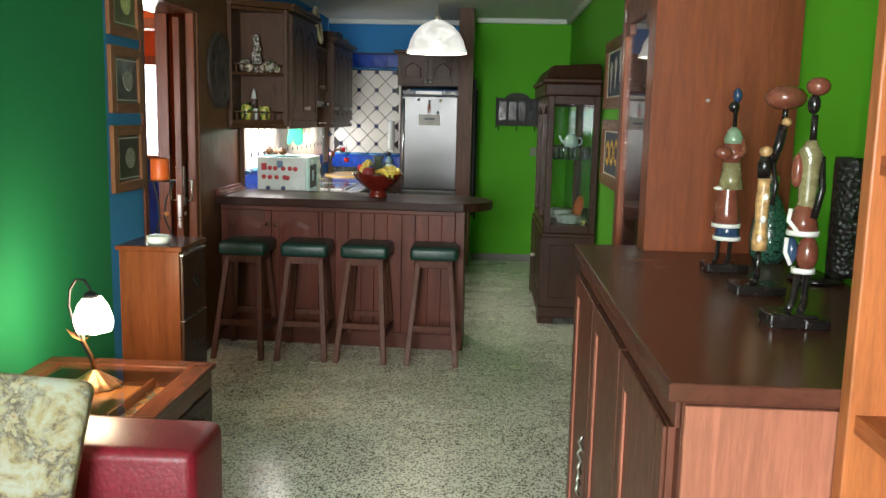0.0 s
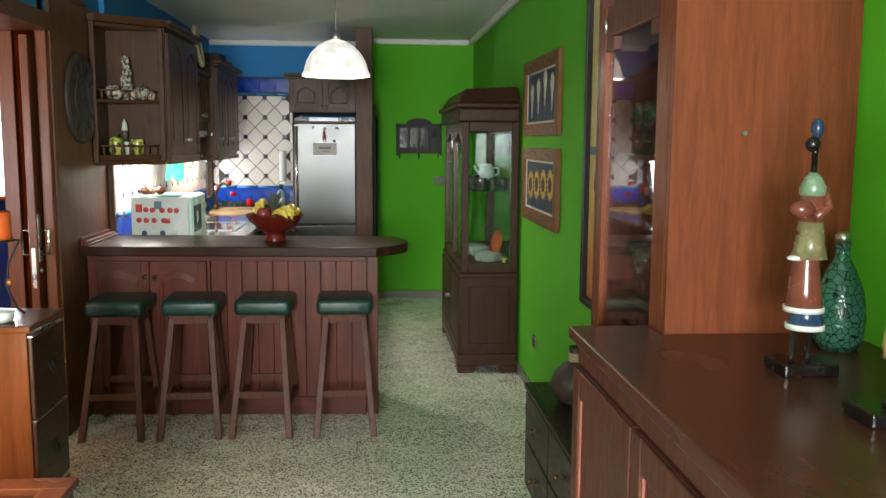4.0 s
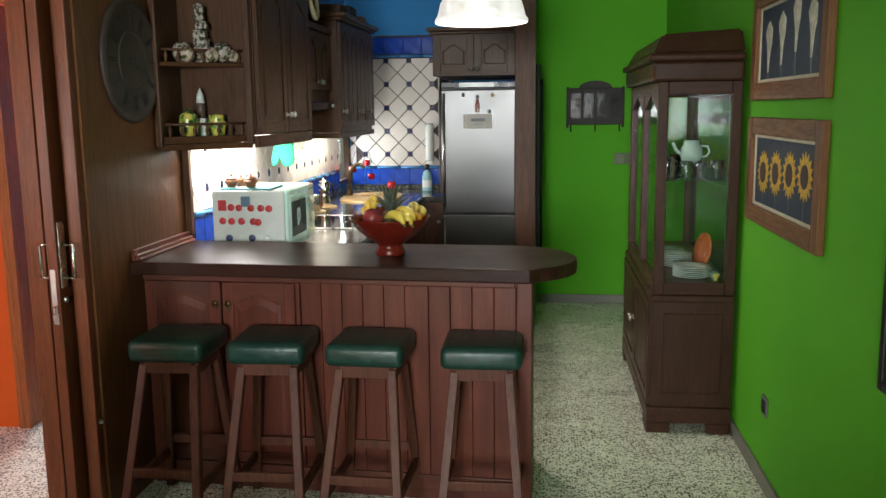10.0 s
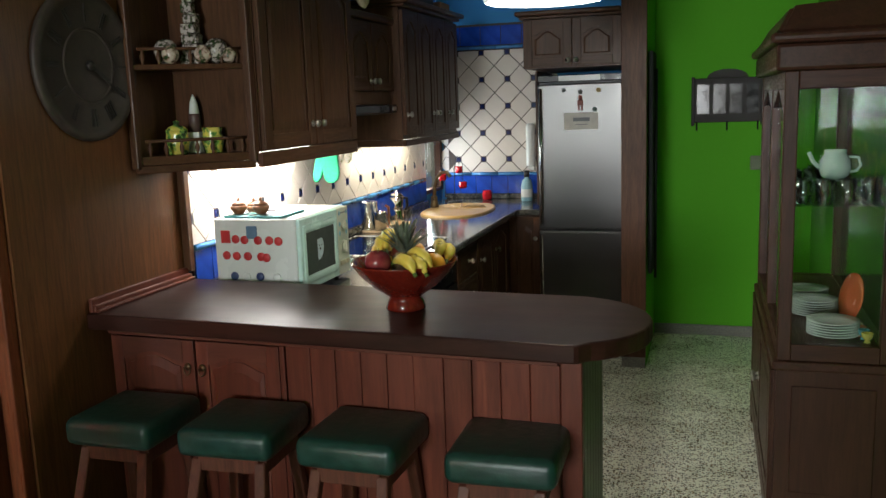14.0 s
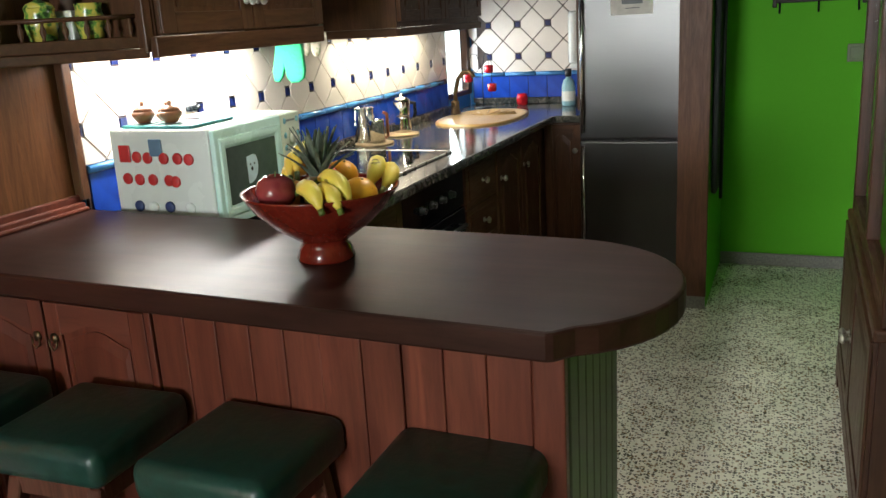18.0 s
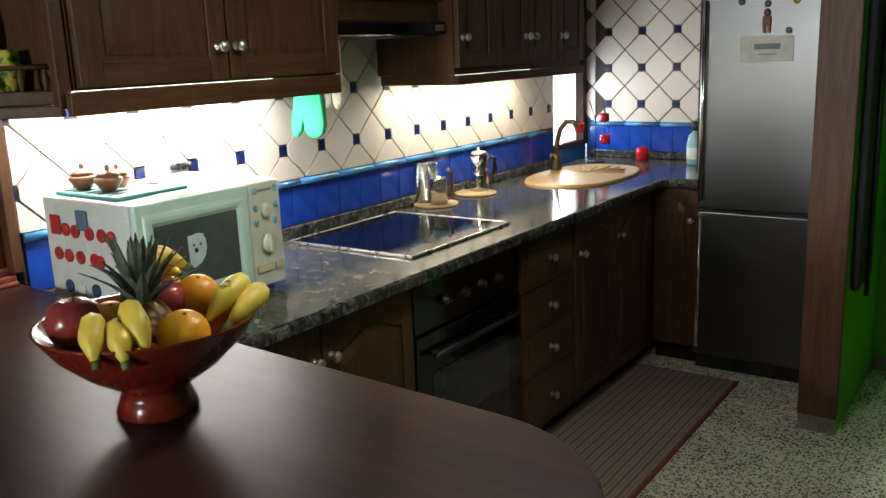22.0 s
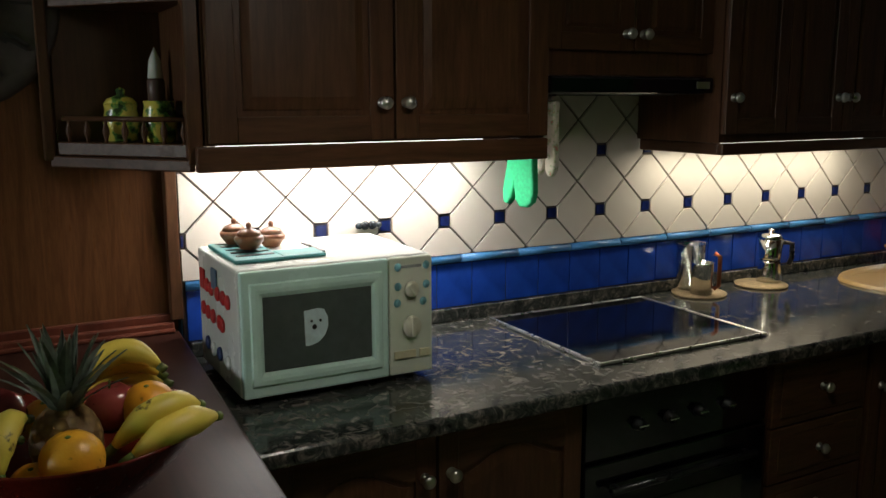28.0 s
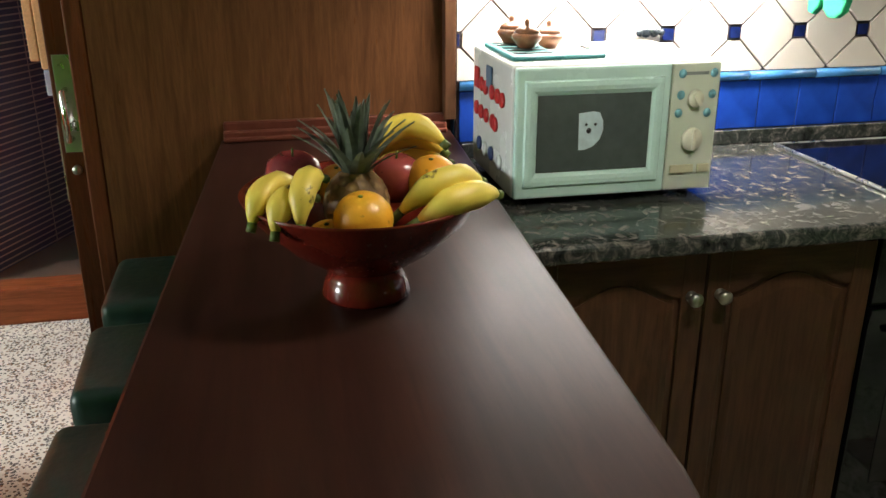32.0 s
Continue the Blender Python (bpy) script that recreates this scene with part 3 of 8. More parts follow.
for v0, v1 in ((0.10, 0.32), (0.325, 0.49), (0.495, 0.66), (0.665, 0.862)):
    drawer_front(FX, 6.335, 6.725, v0, v1, M_WOOD_Y, dr)
cab = thing("base_cabinet", (-0.2, 7.15, 0), "dark wooden base cabinet under the sink", "kitchen cabinet", "base cabinets")
part("carcass", box(-0.55, 0.073, 6.74, 8.21, 0.09, 0.872), M_WOOD_Z, cab)
part("plinth", box(-0.55, 0.02, 6.74, 8.19, 0.0, 0.09), M_BLACKWOOD, cab)
panel_door(FX, 6.745, 7.12, 0.10, 0.862, M_WOOD_Z, M_WOOD_Y, cab, 0.05, 0.05, (6.79, 0.72))
panel_door(FX, 7.126, 7.50, 0.10, 0.862, M_WOOD_Z, M_WOOD_Y, cab, 0.05, 0.05, (7.16, 0.72))
cab = thing("base_cabinet", (0.2, 7.85, 0), "dark wooden corner base cabinet beside the fridge", "kitchen cabinet", "base cabinets")
part("carcass", box(0.076, 0.295, 7.62, 8.19, 0.09, 0.872), M_WOOD_Z, cab)
part("plinth", box(0.076, 0.295, 7.66, 8.19, 0.0, 0.09), M_BLACKWOOD, cab)
panel_door(face_ny(7.62), 0.085, 0.288, 0.10, 0.862, M_WOOD_Z, M_WOOD_X, cab, 0.045, 0.035, (0.26, 0.72))

wt = thing("worktop", (-0.2, 6.5, 0.875), "polished dark speckled granite worktop", "worktop")
CX_, CY_, CR_ = -0.235, 7.345, 0.158
front = [(-0.548, 4.872), (0.145, 4.872), (0.145, 7.52), (0.16, 7.56), (0.20, 7.575), (0.288, 7.575)]
hole = [(CX_ - CR_ * math.cos(2 * math.pi * k / 36), CY_ + CR_ * math.sin(2 * math.pi * k / 36)) for k in range(1, 36)]
slab_bm = prism(front + [(0.288, 8.222), (-0.548, 8.222), (-0.548, CY_ + 0.0002), (CX_ - CR_, CY_ + 0.0002)] + hole + [(CX_ - CR_, CY_ - 0.0002), (-0.548, CY_ - 0.0002)], 0.875, 0.915)
rim_edges = [e for e in slab_bm.edges if all(v.co.x > 0.144 and v.co.y < 7.58 for v in e.verts) and abs(e.verts[0].co.z - e.verts[1].co.z) < 0.001]
bmesh.ops.bevel(slab_bm, geom=rim_edges, offset=0.012, segments=3, profile=0.5, affect="EDGES")
part("slab", slab_bm, M_GRANITE, wt)
bm = bmesh.new()
bx(bm, -0.548, -0.532, 4.93, 7.80, 0.9155, 0.955, 0.004)
bx(bm, -0.532, 0.287, 8.206, 8.221, 0.9155, 0.955, 0.004)
part("upstand", bm, M_GRANITE, wt)

hob = thing("hob", (-0.23, 6.08, 0.916), "black ceramic glass hob with a pale metal rim", "hob")
part("glass_plate", box(-0.485, 0.015, 5.800, 6.365, 0.9165, 0.922, 0.002), M_BLACKGLASS, hob)
bm = bmesh.new()
for a in ((0.0155, 0.024, 5.790, 6.375), (-0.494, -0.4855, 5.790, 6.375)):
    bx(bm, *a, 0.916, 0.924, 0.002)
for a in ((-0.4855, 0.0155, 5.790, 5.7995), (-0.4855, 0.0155, 6.3655, 6.375)):
    bx(bm, *a, 0.916, 0.924, 0.002)
part("rim", bm, plain("pale_aluminium", (0.72, 0.70, 0.66), 0.3, 0.9, 0.05), hob)

# sink: a beige composite bowl with a drainer
stand(-0.085, 0.23, 0, (1, 1, 0.973))
M_BEIGE = plain("beige_composite", (0.42, 0.27, 0.10), 0.35, 0, 0.15, 220)
sink = thing("sink", (-0.13, 7.3, 0.916), "beige composite oval sink with a drainer", "sink")
pts = []
for k in range(48):
    a = 2 * math.pi * k / 48
    c, s = math.cos(a), math.sin(a)
    pts.append((-0.15 + 0.225 * math.copysign(abs(c) ** 0.75, c), 7.28 + 0.36 * math.copysign(abs(s) ** 0.85, s)))
rim = bmesh.new()
rings = []
for k, z in ((1.0, 0.9155), (0.985, 0.926), (0.93, 0.927), (0.905, 0.9215)):
    rings.append([rim.verts.new((-0.15 + (x + 0.15) * k, 7.28 + (y - 7.28) * k, z)) for x, y in pts])
for r, z in ((0.165, 0.9225), (0.155, 0.921)):
    rings.append([rim.verts.new((-0.15 + r * math.cos(2 * math.pi * k / 48), 7.115 + r * math.sin(2 * math.pi * k / 48), z)) for k in range(48)])
for a, b in zip(rings, rings[1:]):
    for i in range(48):
        rim.faces.new((a[i], a[(i + 1) % 48], b[(i + 1) % 48], b[i])).smooth = True
part("rim_and_deck", rim, M_BEIGE, sink)
bowl = lathe([(0.001, 0.0), (0.10, 0.001), (0.132, 0.006), (0.146, 0.02), (0.155, 0.0448)], 48, (-0.15, 7.115, 0.876))
part("basin", bowl, M_BEIGE, sink)
part("drain", lathe([(0.03, 0.0), (0.03, 0.002), (0.001, 0.0025)], 20, (-0.15, 7.115, 0.8775)), M_CHROME, sink)
for k in range(7):
    a = radians(20 + k * 23)
    p0 = Vector((-0.15 + 0.03 * math.cos(a), 7.33 + 0.03 * math.sin(a), 0.924))
    p1 = Vector((-0.15 + 0.16 * math.cos(a), 7.33 + 0.24 * math.sin(a), 0.9245))
    part("drainer_rib", tube([p0, p1], 0.004, 6), M_BEIGE, sink)
stand(-0.125, 0.34, 0, (1, 1, 0.973))
tap = thing("kitchen_tap", (-0.31, 7.27, 0.916), "bronze coloured single lever kitchen tap", "tap")
part("base", lathe([(0.03, 0.0), (0.03, 0.01), (0.024, 0.03), (0.022, 0.075), (0.001, 0.078)], 18, (-0.31, 7.27, 0.927)), M_BRONZE, tap)
part("spout", tube([(-0.31, 7.27, 0.98), (-0.305, 7.27, 1.06), (-0.285, 7.268, 1.13), (-0.25, 7.262, 1.168), (-0.21, 7.255, 1.17), (-0.185, 7.25, 1.14)], 0.013, 10), M_BRONZE, tap)
part("lever", tube([(-0.31, 7.245, 0.985), (-0.30, 7.20, 1.0), (-0.285, 7.17, 1.012)], 0.008, 8), M_BRONZE, tap)

# ---- wall cabinets ----
stand(0, 0.036, 0, (1, 1.065, 1), (0, 4.86, 0))
WX = face_x(-0.23)
wc = thing("wall_cabinet", (-0.38, 5.29, 1.44), "dark wooden wall cabinet with two arched panel doors", "wall cabinet", "wall cabinets")
part("carcass", box(-0.555, -0.232, 4.882, 5.70, 1.44, 2.185), M_WOOD_Z, wc)
panel_door(WX, 4.886, 5.288, 1.445, 2.16, M_WOOD_Z, M_WOOD_Y, wc, 0.056, 0.06, (5.260, 1.53))
panel_door(WX, 5.293, 5.697, 1.445, 2.16, M_WOOD_Z, M_WOOD_Y, wc, 0.056, 0.06, (5.317, 1.53))
bm = bmesh.new()
bx(bm, -0.555, -0.195, 4.86, 5.715, 2.186, 2.205, 0.005)
bx(bm, -0.555, -0.18, 4.85, 5.725, 2.2055, 2.23, 0.008)
part("cornice", bm, M_WOOD_Y, wc)
bm = box(-0.235, -0.212, 4.86, 5.70, 1.385, 1.439, 0.004)
bx(bm, -0.535, -0.236, 5.682, 5.70, 1.385, 1.439, 0.004)
part("light_rail", bm, M_WOOD_Y, wc)
tube1 = part("light_tube", tube([(-0.44, 4.95, 1.422), (-0.44, 5.64, 1.422)], 0.011, 10), glow("tube_glow", (1.0, 0.97, 0.92), 6.0), wc, "lit fluorescent tube")

# the diagonal open shelf at the end
stand(0, 0.036, 0, (0.96, 0.86, 1), (-0.577, 4.88, 0))
A, B = Vector((-0.575, 4.565)), Vector((-0.250, 4.880))
sh = thing("corner_shelf", (-0.5, 4.75, 1.44), "dark wooden open corner shelf with turned gallery rails", "shelf")
tri_out = [(-0.577, 4.880), (-0.577, 4.575), (-0.555, 4.575), (-0.252, 4.862), (-0.252, 4.880)]
for z0, z1, nm in ((1.412, 1.443, "shelf_board"), (1.742, 1.760, "shelf_board"), (2.165, 2.186, "top_board")):
    part(nm, prism(tri_out, z0, z1, 0.003), M_WOOD_Y, sh)
part("side_board", box(-0.577, -0.252, 4.863, 4.8795, 1.444, 1.7415), M_WOOD_Z, sh)
part("side_board", box(-0.577, -0.252, 4.863, 4.8795, 1.761, 2.1645), M_WOOD_Z, sh)
part("back_board", box(-0.5775, -0.566, 4.58, 4.862, 1.444, 1.7415), M_WOOD_Z, sh)
part("back_board", box(-0.5775, -0.566, 4.58, 4.862, 1.761, 2.1645), M_WOOD_Z, sh)
part("wall_stile", box(-0.577, -0.548, 4.545, 4.573, 1.40, 2.20, 0.004), M_WOOD_Z, sh)
part("front_stile", box(-0.2515, -0.222, 4.842, 4.8795, 1.40, 2.185, 0.004), M_WOOD_Z, sh)
part("cornice", prism([(-0.577, 4.885), (-0.577, 4.53), (-0.54, 4.53), (-0.19, 4.845), (-0.19, 4.849), (-0.577, 4.849)], 2.1865, 2.23, 0.006), M_WOOD_Y, sh)
rail_bm = prism([(-0.577, 4.868), (-0.577, 4.566), (-0.555, 4.560), (-0.228, 4.845), (-0.228, 4.858)], 1.385, 1.411, 0.003)
part("light_rail", rail_bm, M_WOOD_Y, sh)
for z in (1.443, 1.760):
    p, q = Vector((-0.545, 4.596, z)), Vector((-0.262, 4.858, z))
    for k in range(7):
        c = p.lerp(q, (k + 0.3) / 6.6)
        part("spindle", lathe([(0.006, 0), (0.004, 0.006), (0.009, 0.02), (0.009, 0.028), (0.004, 0.042), (0.006, 0.048)], 10, c), M_WOOD_Z, sh)
    a = p + Vector((0, 0, 0.0525))
    b = q + Vector((0, 0, 0.0525))
    part("gallery_rail", tube([a, b], 0.006, 8), M_WOOD_Y, sh)

# the middle unit over the hob with its hood
stand(0, 0.036, 0, (1, 1.065, 1), (0, 4.86, 0))
wc = thing("wall_cabinet", (-0.38, 5.98, 1.58), "short dark wooden wall cabinet over the cooker hood", "wall cabinet", "wall cabinets")
part("carcass", box(-0.555, -0.262, 5.703, 6.262, 1.60, 2.0), M_WOOD_Z, wc)
MX = face_x(-0.26)
panel_door(MX, 5.708, 5.98, 1.665, 1.99, M_WOOD_Z, M_WOOD_Y, wc, 0.045, 0.045, (5.955, 1.71))
panel_door(MX, 5.985, 6.258, 1.665, 1.99, M_WOOD_Z, M_WOOD_Y, wc, 0.045, 0.045, (6.01, 1.71))
part("cornice", box(-0.555, -0.225, 5.703, 6.262, 2.001, 2.035, 0.008), M_WOOD_Y, wc)
hood = thing("cooker_hood", (-0.38, 5.98, 1.55), "black pull-out cooker hood under the short cabinet", "cooker hood")
part("body", box(-0.555, -0.26, 5.71, 6.255, 1.55, 1.598, 0.004), M_BLACK, hood)
part("visor", box(-0.2595, -0.225, 5.712, 6.253, 1.552, 1.597, 0.006), M_BLACKGLASS, hood)
part("filter_grille", box(-0.50, -0.30, 5.78, 6.18, 1.546, 1.5495), plain("grey_filter", (0.12, 0.12, 0.12), 0.5, 0.7), hood)
bm = box(-0.226, -0.222, 6.19, 6.235, 1.565, 1.585)
part("switches", bm, M_NICKEL, hood)

# the long unit towards the window
stand()
wc = thing("wall_cabinet", (-0.38, 6.85, 1.40), "long dark wooden wall cabinet with four narrow doors", "wall cabinet", "wall cabinets")
part("carcass", box(-0.555, -0.202, 6.385, 7.40, 1.41, 2.09), M_WOOD_Z, wc)
LX = face_x(-0.20)
for k, kx in enumerate((0.025, 0.225, 0.025, 0.025)):
    u0 = 6.388 + k * 0.253
    panel_door(LX, u0, u0 + 0.249, 1.435, 2.075, M_WOOD_Z, M_WOOD_Y, wc, 0.046, 0.045, (u0 + kx, 1.54))
part("light_rail", box(-0.205, -0.185, 6.385, 7.40, 1.375, 1.4095, 0.004), M_WOOD_Y, wc)
part("light_rail", box(-0.54, -0.2055, 6.385, 6.403, 1.375, 1.4095, 0.004), M_WOOD_X, wc)
bm = bmesh.new()
bx(bm, -0.555, -0.165, 6.372, 7.42, 2.091, 2.108, 0.005)
bx(bm, -0.555, -0.14, 6.362, 7.44, 2.1085, 2.135, 0.008)
part("cornice", bm, M_WOOD_Y, wc)
part("light_tube", tube([(-0.44, 6.45, 1.392), (-0.44, 7.35, 1.392)], 0.011, 10), glow("tube_glow_warm", (1.0, 0.95, 0.8), 5.0), wc, "lit fluorescent tube")

# ---- fridge and its housing ----
stand(-0.031, 0.115, 0)
fr = thing("fridge", (0.6, 7.8, 0), "brushed steel fridge freezer in a wooden housing", "fridge")
part("body", box(0.318, 0.875, 7.53, 8.10, 0.03, 1.70, 0.004), plain("grey_fridge_side", (0.22, 0.22, 0.22), 0.45), fr)
up = part("fridge_door", box(0.318, 0.875, 7.462, 7.527, 0.762, 1.688, 0.010, 3), M_STEEL, fr)
lo = part("freezer_door", box(0.318, 0.875, 7.462, 7.527, 0.075, 0.752, 0.010, 3), M_STEEL, fr)
part("gap", box(0.322, 0.871, 7.475, 7.529, 0.7525, 0.7615), M_BLACK, fr)
part("plinth", box(0.325, 0.868, 7.49, 7.529, 0.002, 0.074), M_BLACK, fr)
part("hinge_cover", box(0.32, 0.873, 7.47, 7.60, 1.701, 1.742, 0.004), M_BLACK, fr)
part("top_label", box(0.455, 0.715, 7.466, 7.469, 1.704, 1.738), M_WHITEPL, fr, "plain white label strip")
for d, z0, z1 in ((up, 0.80, 1.66), (lo, 0.12, 0.73)):
    bm = tube([(0.342, 7.438, z0), (0.342, 7.438, z1)], 0.010, 10)
    bx(bm, 0.335, 0.349, 7.440, 7.4615, z0 + 0.03, z0 + 0.05)
    bx(bm, 0.335, 0.349, 7.440, 7.4615, z1 - 0.05, z1 - 0.03)
    part("handle", bm, M_CHROME, d, "long chrome handle")
note = single("fridge_note", box(0.488, 0.702, 7.4565, 7.4615, 1.40, 1.505, 0.002), plain("cream_paper", (0.62, 0.60, 0.54), 0.5), "cream plastic note holder on the fridge door", "note")
part("window_print", box(0.545, 0.65, 7.4545, 7.4562, 1.452, 1.475), plain("grey_print", (0.16, 0.17, 0.18), 0.5), note)
part("print_bar", box(0.56, 0.635, 7.4545, 7.4562, 1.43, 1.434), plain("grey_print", (0.16, 0.17, 0.18), 0.5), note)
doll = bmesh.new()
ball((0.592, 7.452, 1.60), 0.014, 0.008, 0.016, 10, doll)
bx(doll, 0.574, 0.610, 7.450, 7.4605, 1.548, 1.585, 0.005)
bx(doll, 0.576, 0.588, 7.452, 7.4605, 1.518, 1.549, 0.003)
bx(doll, 0.596, 0.608, 7.452, 7.4605, 1.518, 1.549, 0.003)
single("fridge_magnet", doll, plain("red_brown_magnet", (0.25, 0.06, 0.04), 0.5), "small red figure magnet on the fridge door", "magnet", "fridge magnets")
for mx, mz, c in ((0.487, 1.648, (0.05, 0.06, 0.06)), (0.592, 1.635, (0.1, 0.1, 0.09)), (0.705, 1.642, (0.45, 0.33, 0.12)), (0.68, 1.525, (0.05, 0.09, 0.08))):
    bm = lathe([(0.014, 0), (0.014, 0.004), (0.010, 0.007), (0.001, 0.008)], 14)
    bmesh.ops.transform(bm, matrix=Matrix.Translation((mx, 7.4615, mz)) @ Matrix.Rotation(radians(90), 4, "X"), verts=bm.verts[:])
    single("fridge_magnet", bm, plain("magnet_paint", c, 0.4), "small round magnet on the fridge door", "magnet", "fridge magnets")
pn = thing("fridge_housing", (0.96, 7.6, 0), "full-height wooden housing around the fridge", "housing")
M_POST = wood("post_wood", (0.12, 0.055, 0.032), "z", 0.42)
part("front_post", box(0.886, 1.028, 7.02, 7.055, 0.062, 2.488, 0.004), M_POST, pn)
part("foot", box(0.89, 1.024, 7.022, 7.054, 0.0, 0.0615), M_BASE, pn, "grey terrazzo foot block")
part("inner_side", box(0.886, 0.905, 7.056, 8.105, 0.0, 2.488), M_POST, pn)
structure("wall_partition", box(0.906, 1.026, 7.056, 8.106, 0, 2.488), M_GREEN, "green painted partition beside the fridge", "wall")
oc = thing("bridge_cabinet", (0.6, 7.6, 1.75), "dark wooden cabinet over the fridge with two arched doors", "wall cabinet")
part("carcass", box(0.312, 0.884, 7.085, 8.10, 1.775, 2.055), M_WOOD_Z, oc)
OY = face_ny(7.085)
panel_door(OY, 0.318, 0.60, 1.785, 2.048, M_WOOD_Z, M_WOOD_X, oc, 0.05, 0.045, (0.58, 1.815))
panel_door(OY, 0.604, 0.882, 1.785, 2.048, M_WOOD_Z, M_WOOD_X, oc, 0.05, 0.045, (0.626, 1.815))
bm = bmesh.new()
bx(bm, 0.295, 0.884, 7.045, 8.10, 2.056, 2.072, 0.004)
bx(bm, 0.275, 0.884, 7.02, 8.10, 2.0725, 2.10, 0.008)
part("cornice", bm, M_WOOD_X, oc)
part("side_panel", box(0.300, 0.3105, 7.50, 8.10, 0.9155, 1.774), M_WOOD_Z, pn)

# dark folded ironing board hanging on the partition
ib = thing("ironing_board", (1.05, 7.3, 0.5), "dark folded ironing board hung on the green partition", "ironing board")
part("board", box(1.032, 1.058, 7.12, 7.42, 0.55, 1.85, 0.012), plain("dark_cloth", (0.018, 0.02, 0.02), 0.9), ib)
part("leg_tube", tube([(1.066, 7.27, 0.50), (1.066, 7.27, 1.75)], 0.009, 8), M_IRON, ib)

# ---- kitchen window ----
stand(0, 0.045, 0)
wd = thing("kitchen_window", (-0.6, 7.98, 1.0), "bright kitchen window in a dark wooden frame", "window")
part("window_frame", box(-0.605, -0.557, 7.762, 7.775, 0.96, 2.25, 0.004), M_WOOD_Z, wd)
part("window_frame", box(-0.605, -0.557, 8.125, 8.186, 0.96, 2.25, 0.004), M_WOOD_Z, wd)
part("window_frame", box(-0.605, -0.557, 7.7755, 8.1245, 2.22, 2.25, 0.004), M_WOOD_Y, wd)
part("window_sill", box(-0.605, -0.557, 7.7755, 8.1245, 0.96, 0.99, 0.004), M_WOOD_Y, wd)
part("transom", box(-0.60, -0.575, 7.7755, 8.1245, 1.37, 1.40, 0.003), M_WOOD_Y, wd)
part("pane", box(-0.594, -0.590, 7.7755, 8.1245, 0.9905, 1.3695), M_PANE, wd).visible_shadow = False
part("shutter", box(-0.602, -0.585, 7.7755, 8.1245, 1.4005, 2.03), M_CAB_Z, wd, "closed dark wooden shutter")
part("rail", box(-0.60, -0.575, 7.7755, 8.1245, 2.0305, 2.055, 0.003), M_WOOD_Y, wd)
part("pane", box(-0.594, -0.590, 7.7755, 8.1245, 2.0555, 2.2195), M_PANE, wd).visible_shadow = False
structure("backdrop_kitchen_window", box(-1.5, -1.48, 7.0, 10.5, 0.2, 2.8), M_OUT, "bright light outside the kitchen window", "backdrop")

# ---- wood panelling, sliding door, doorway ----
stand(0, 0.05, 0)
pnl = thing("wall_panelling", (-0.59, 4.4, 0), "dark varnished wooden wall panelling beside the doorway", "panelling")
part("panel", box(-0.598, -0.580, 4.001, 4.86, 0.0, 2.25), M_PANEL, pnl)
part("top_trim", box(-0.598, -0.568, 4.014, 4.545, 2.2505, 2.28, 0.005), M_DOOR, pnl)
part("corner_trim", box(-0.579, -0.548, 4.838, 4.868, 0.99, 1.384, 0.003), M_WOOD_Z, pnl)
frame_d = thing("door_frame", (-0.6, 3.5, 0), "reddish wooden door frame around the hall doorway", "door frame")
part("jamb", box(-0.640, -0.588, 3.955, 4.0, 0.0, 2.06, 0.005), M_DOOR, frame_d)
part("jamb", box(-0.84, -0.590, 3.176, 3.225, 0.0, 2.06, 0.005), M_DOOR, frame_d)
part("head", box(-0.84, -0.562, 3.16, 4.012, 2.0605, 2.14, 0.005), wood("door_wood_across", (0.14, 0.052, 0.024), "y", 0.32), frame_d)
part("stop", box(-0.84, -0.766, 4.005, 4.049, 0.0, 2.06, 0.004), M_DOOR, frame_d)
stand(0.03, 0.008, 0)
leaf = thing("sliding_door", (-0.70, 4.2, 0), "reddish wooden sliding door pushed back into its pocket", "door")
part("leaf", box(-0.722, -0.682, 3.935, 4.735, 0.012, 2.03, 0.004), M_DOOR, leaf)
part("lock_plate", box(-0.712, -0.692, 3.9305, 3.9345, 0.80, 1.00, 0.001), M_NICKEL, leaf, "satin metal lock plate on the door edge")
for side, x0, x1, xo in ((1, -0.6815, -0.678, -0.638), (-1, -0.726, -0.7225, -0.766)):
    pl = part("handle_plate", box(x0, x1, 3.946, 3.988, 0.93, 1.168, 0.001), M_NICKEL, leaf, "satin metal handle plate")
    xs = x1 if side > 0 else x0
    part("pull_handle", tube([(xs, 3.966, 1.085), (xo, 3.966, 1.085), (xo, 3.966, 0.965), (xs, 3.966, 0.965)], 0.007, 8), M_CHROME, pl, "chrome pull handle")
bm = lathe([(0.012, 0), (0.012, 0.008), (0.001, 0.01)], 12)
bmesh.ops.transform(bm, matrix=Matrix.Translation((-0.6815, 3.966, 0.885)) @ Matrix.Rotation(radians(90), 4, "Y"), verts=bm.verts[:])
part("key_knob", bm, M_NICKEL, leaf)
stand(0, 0.05, 0.045)
bm = lathe([(0.009, 0), (0.009, 0.012), (0.001, 0.016)], 12)
bmesh.ops.transform(bm, matrix=Matrix.Translation((-0.5875, 3.978, 0.36)) @ Matrix.Rotation(radians(90), 4, "Y"), verts=bm.verts[:])
single("door_stop", bm, M_NICKEL, "small metal door stop on the door jamb", "door stop")

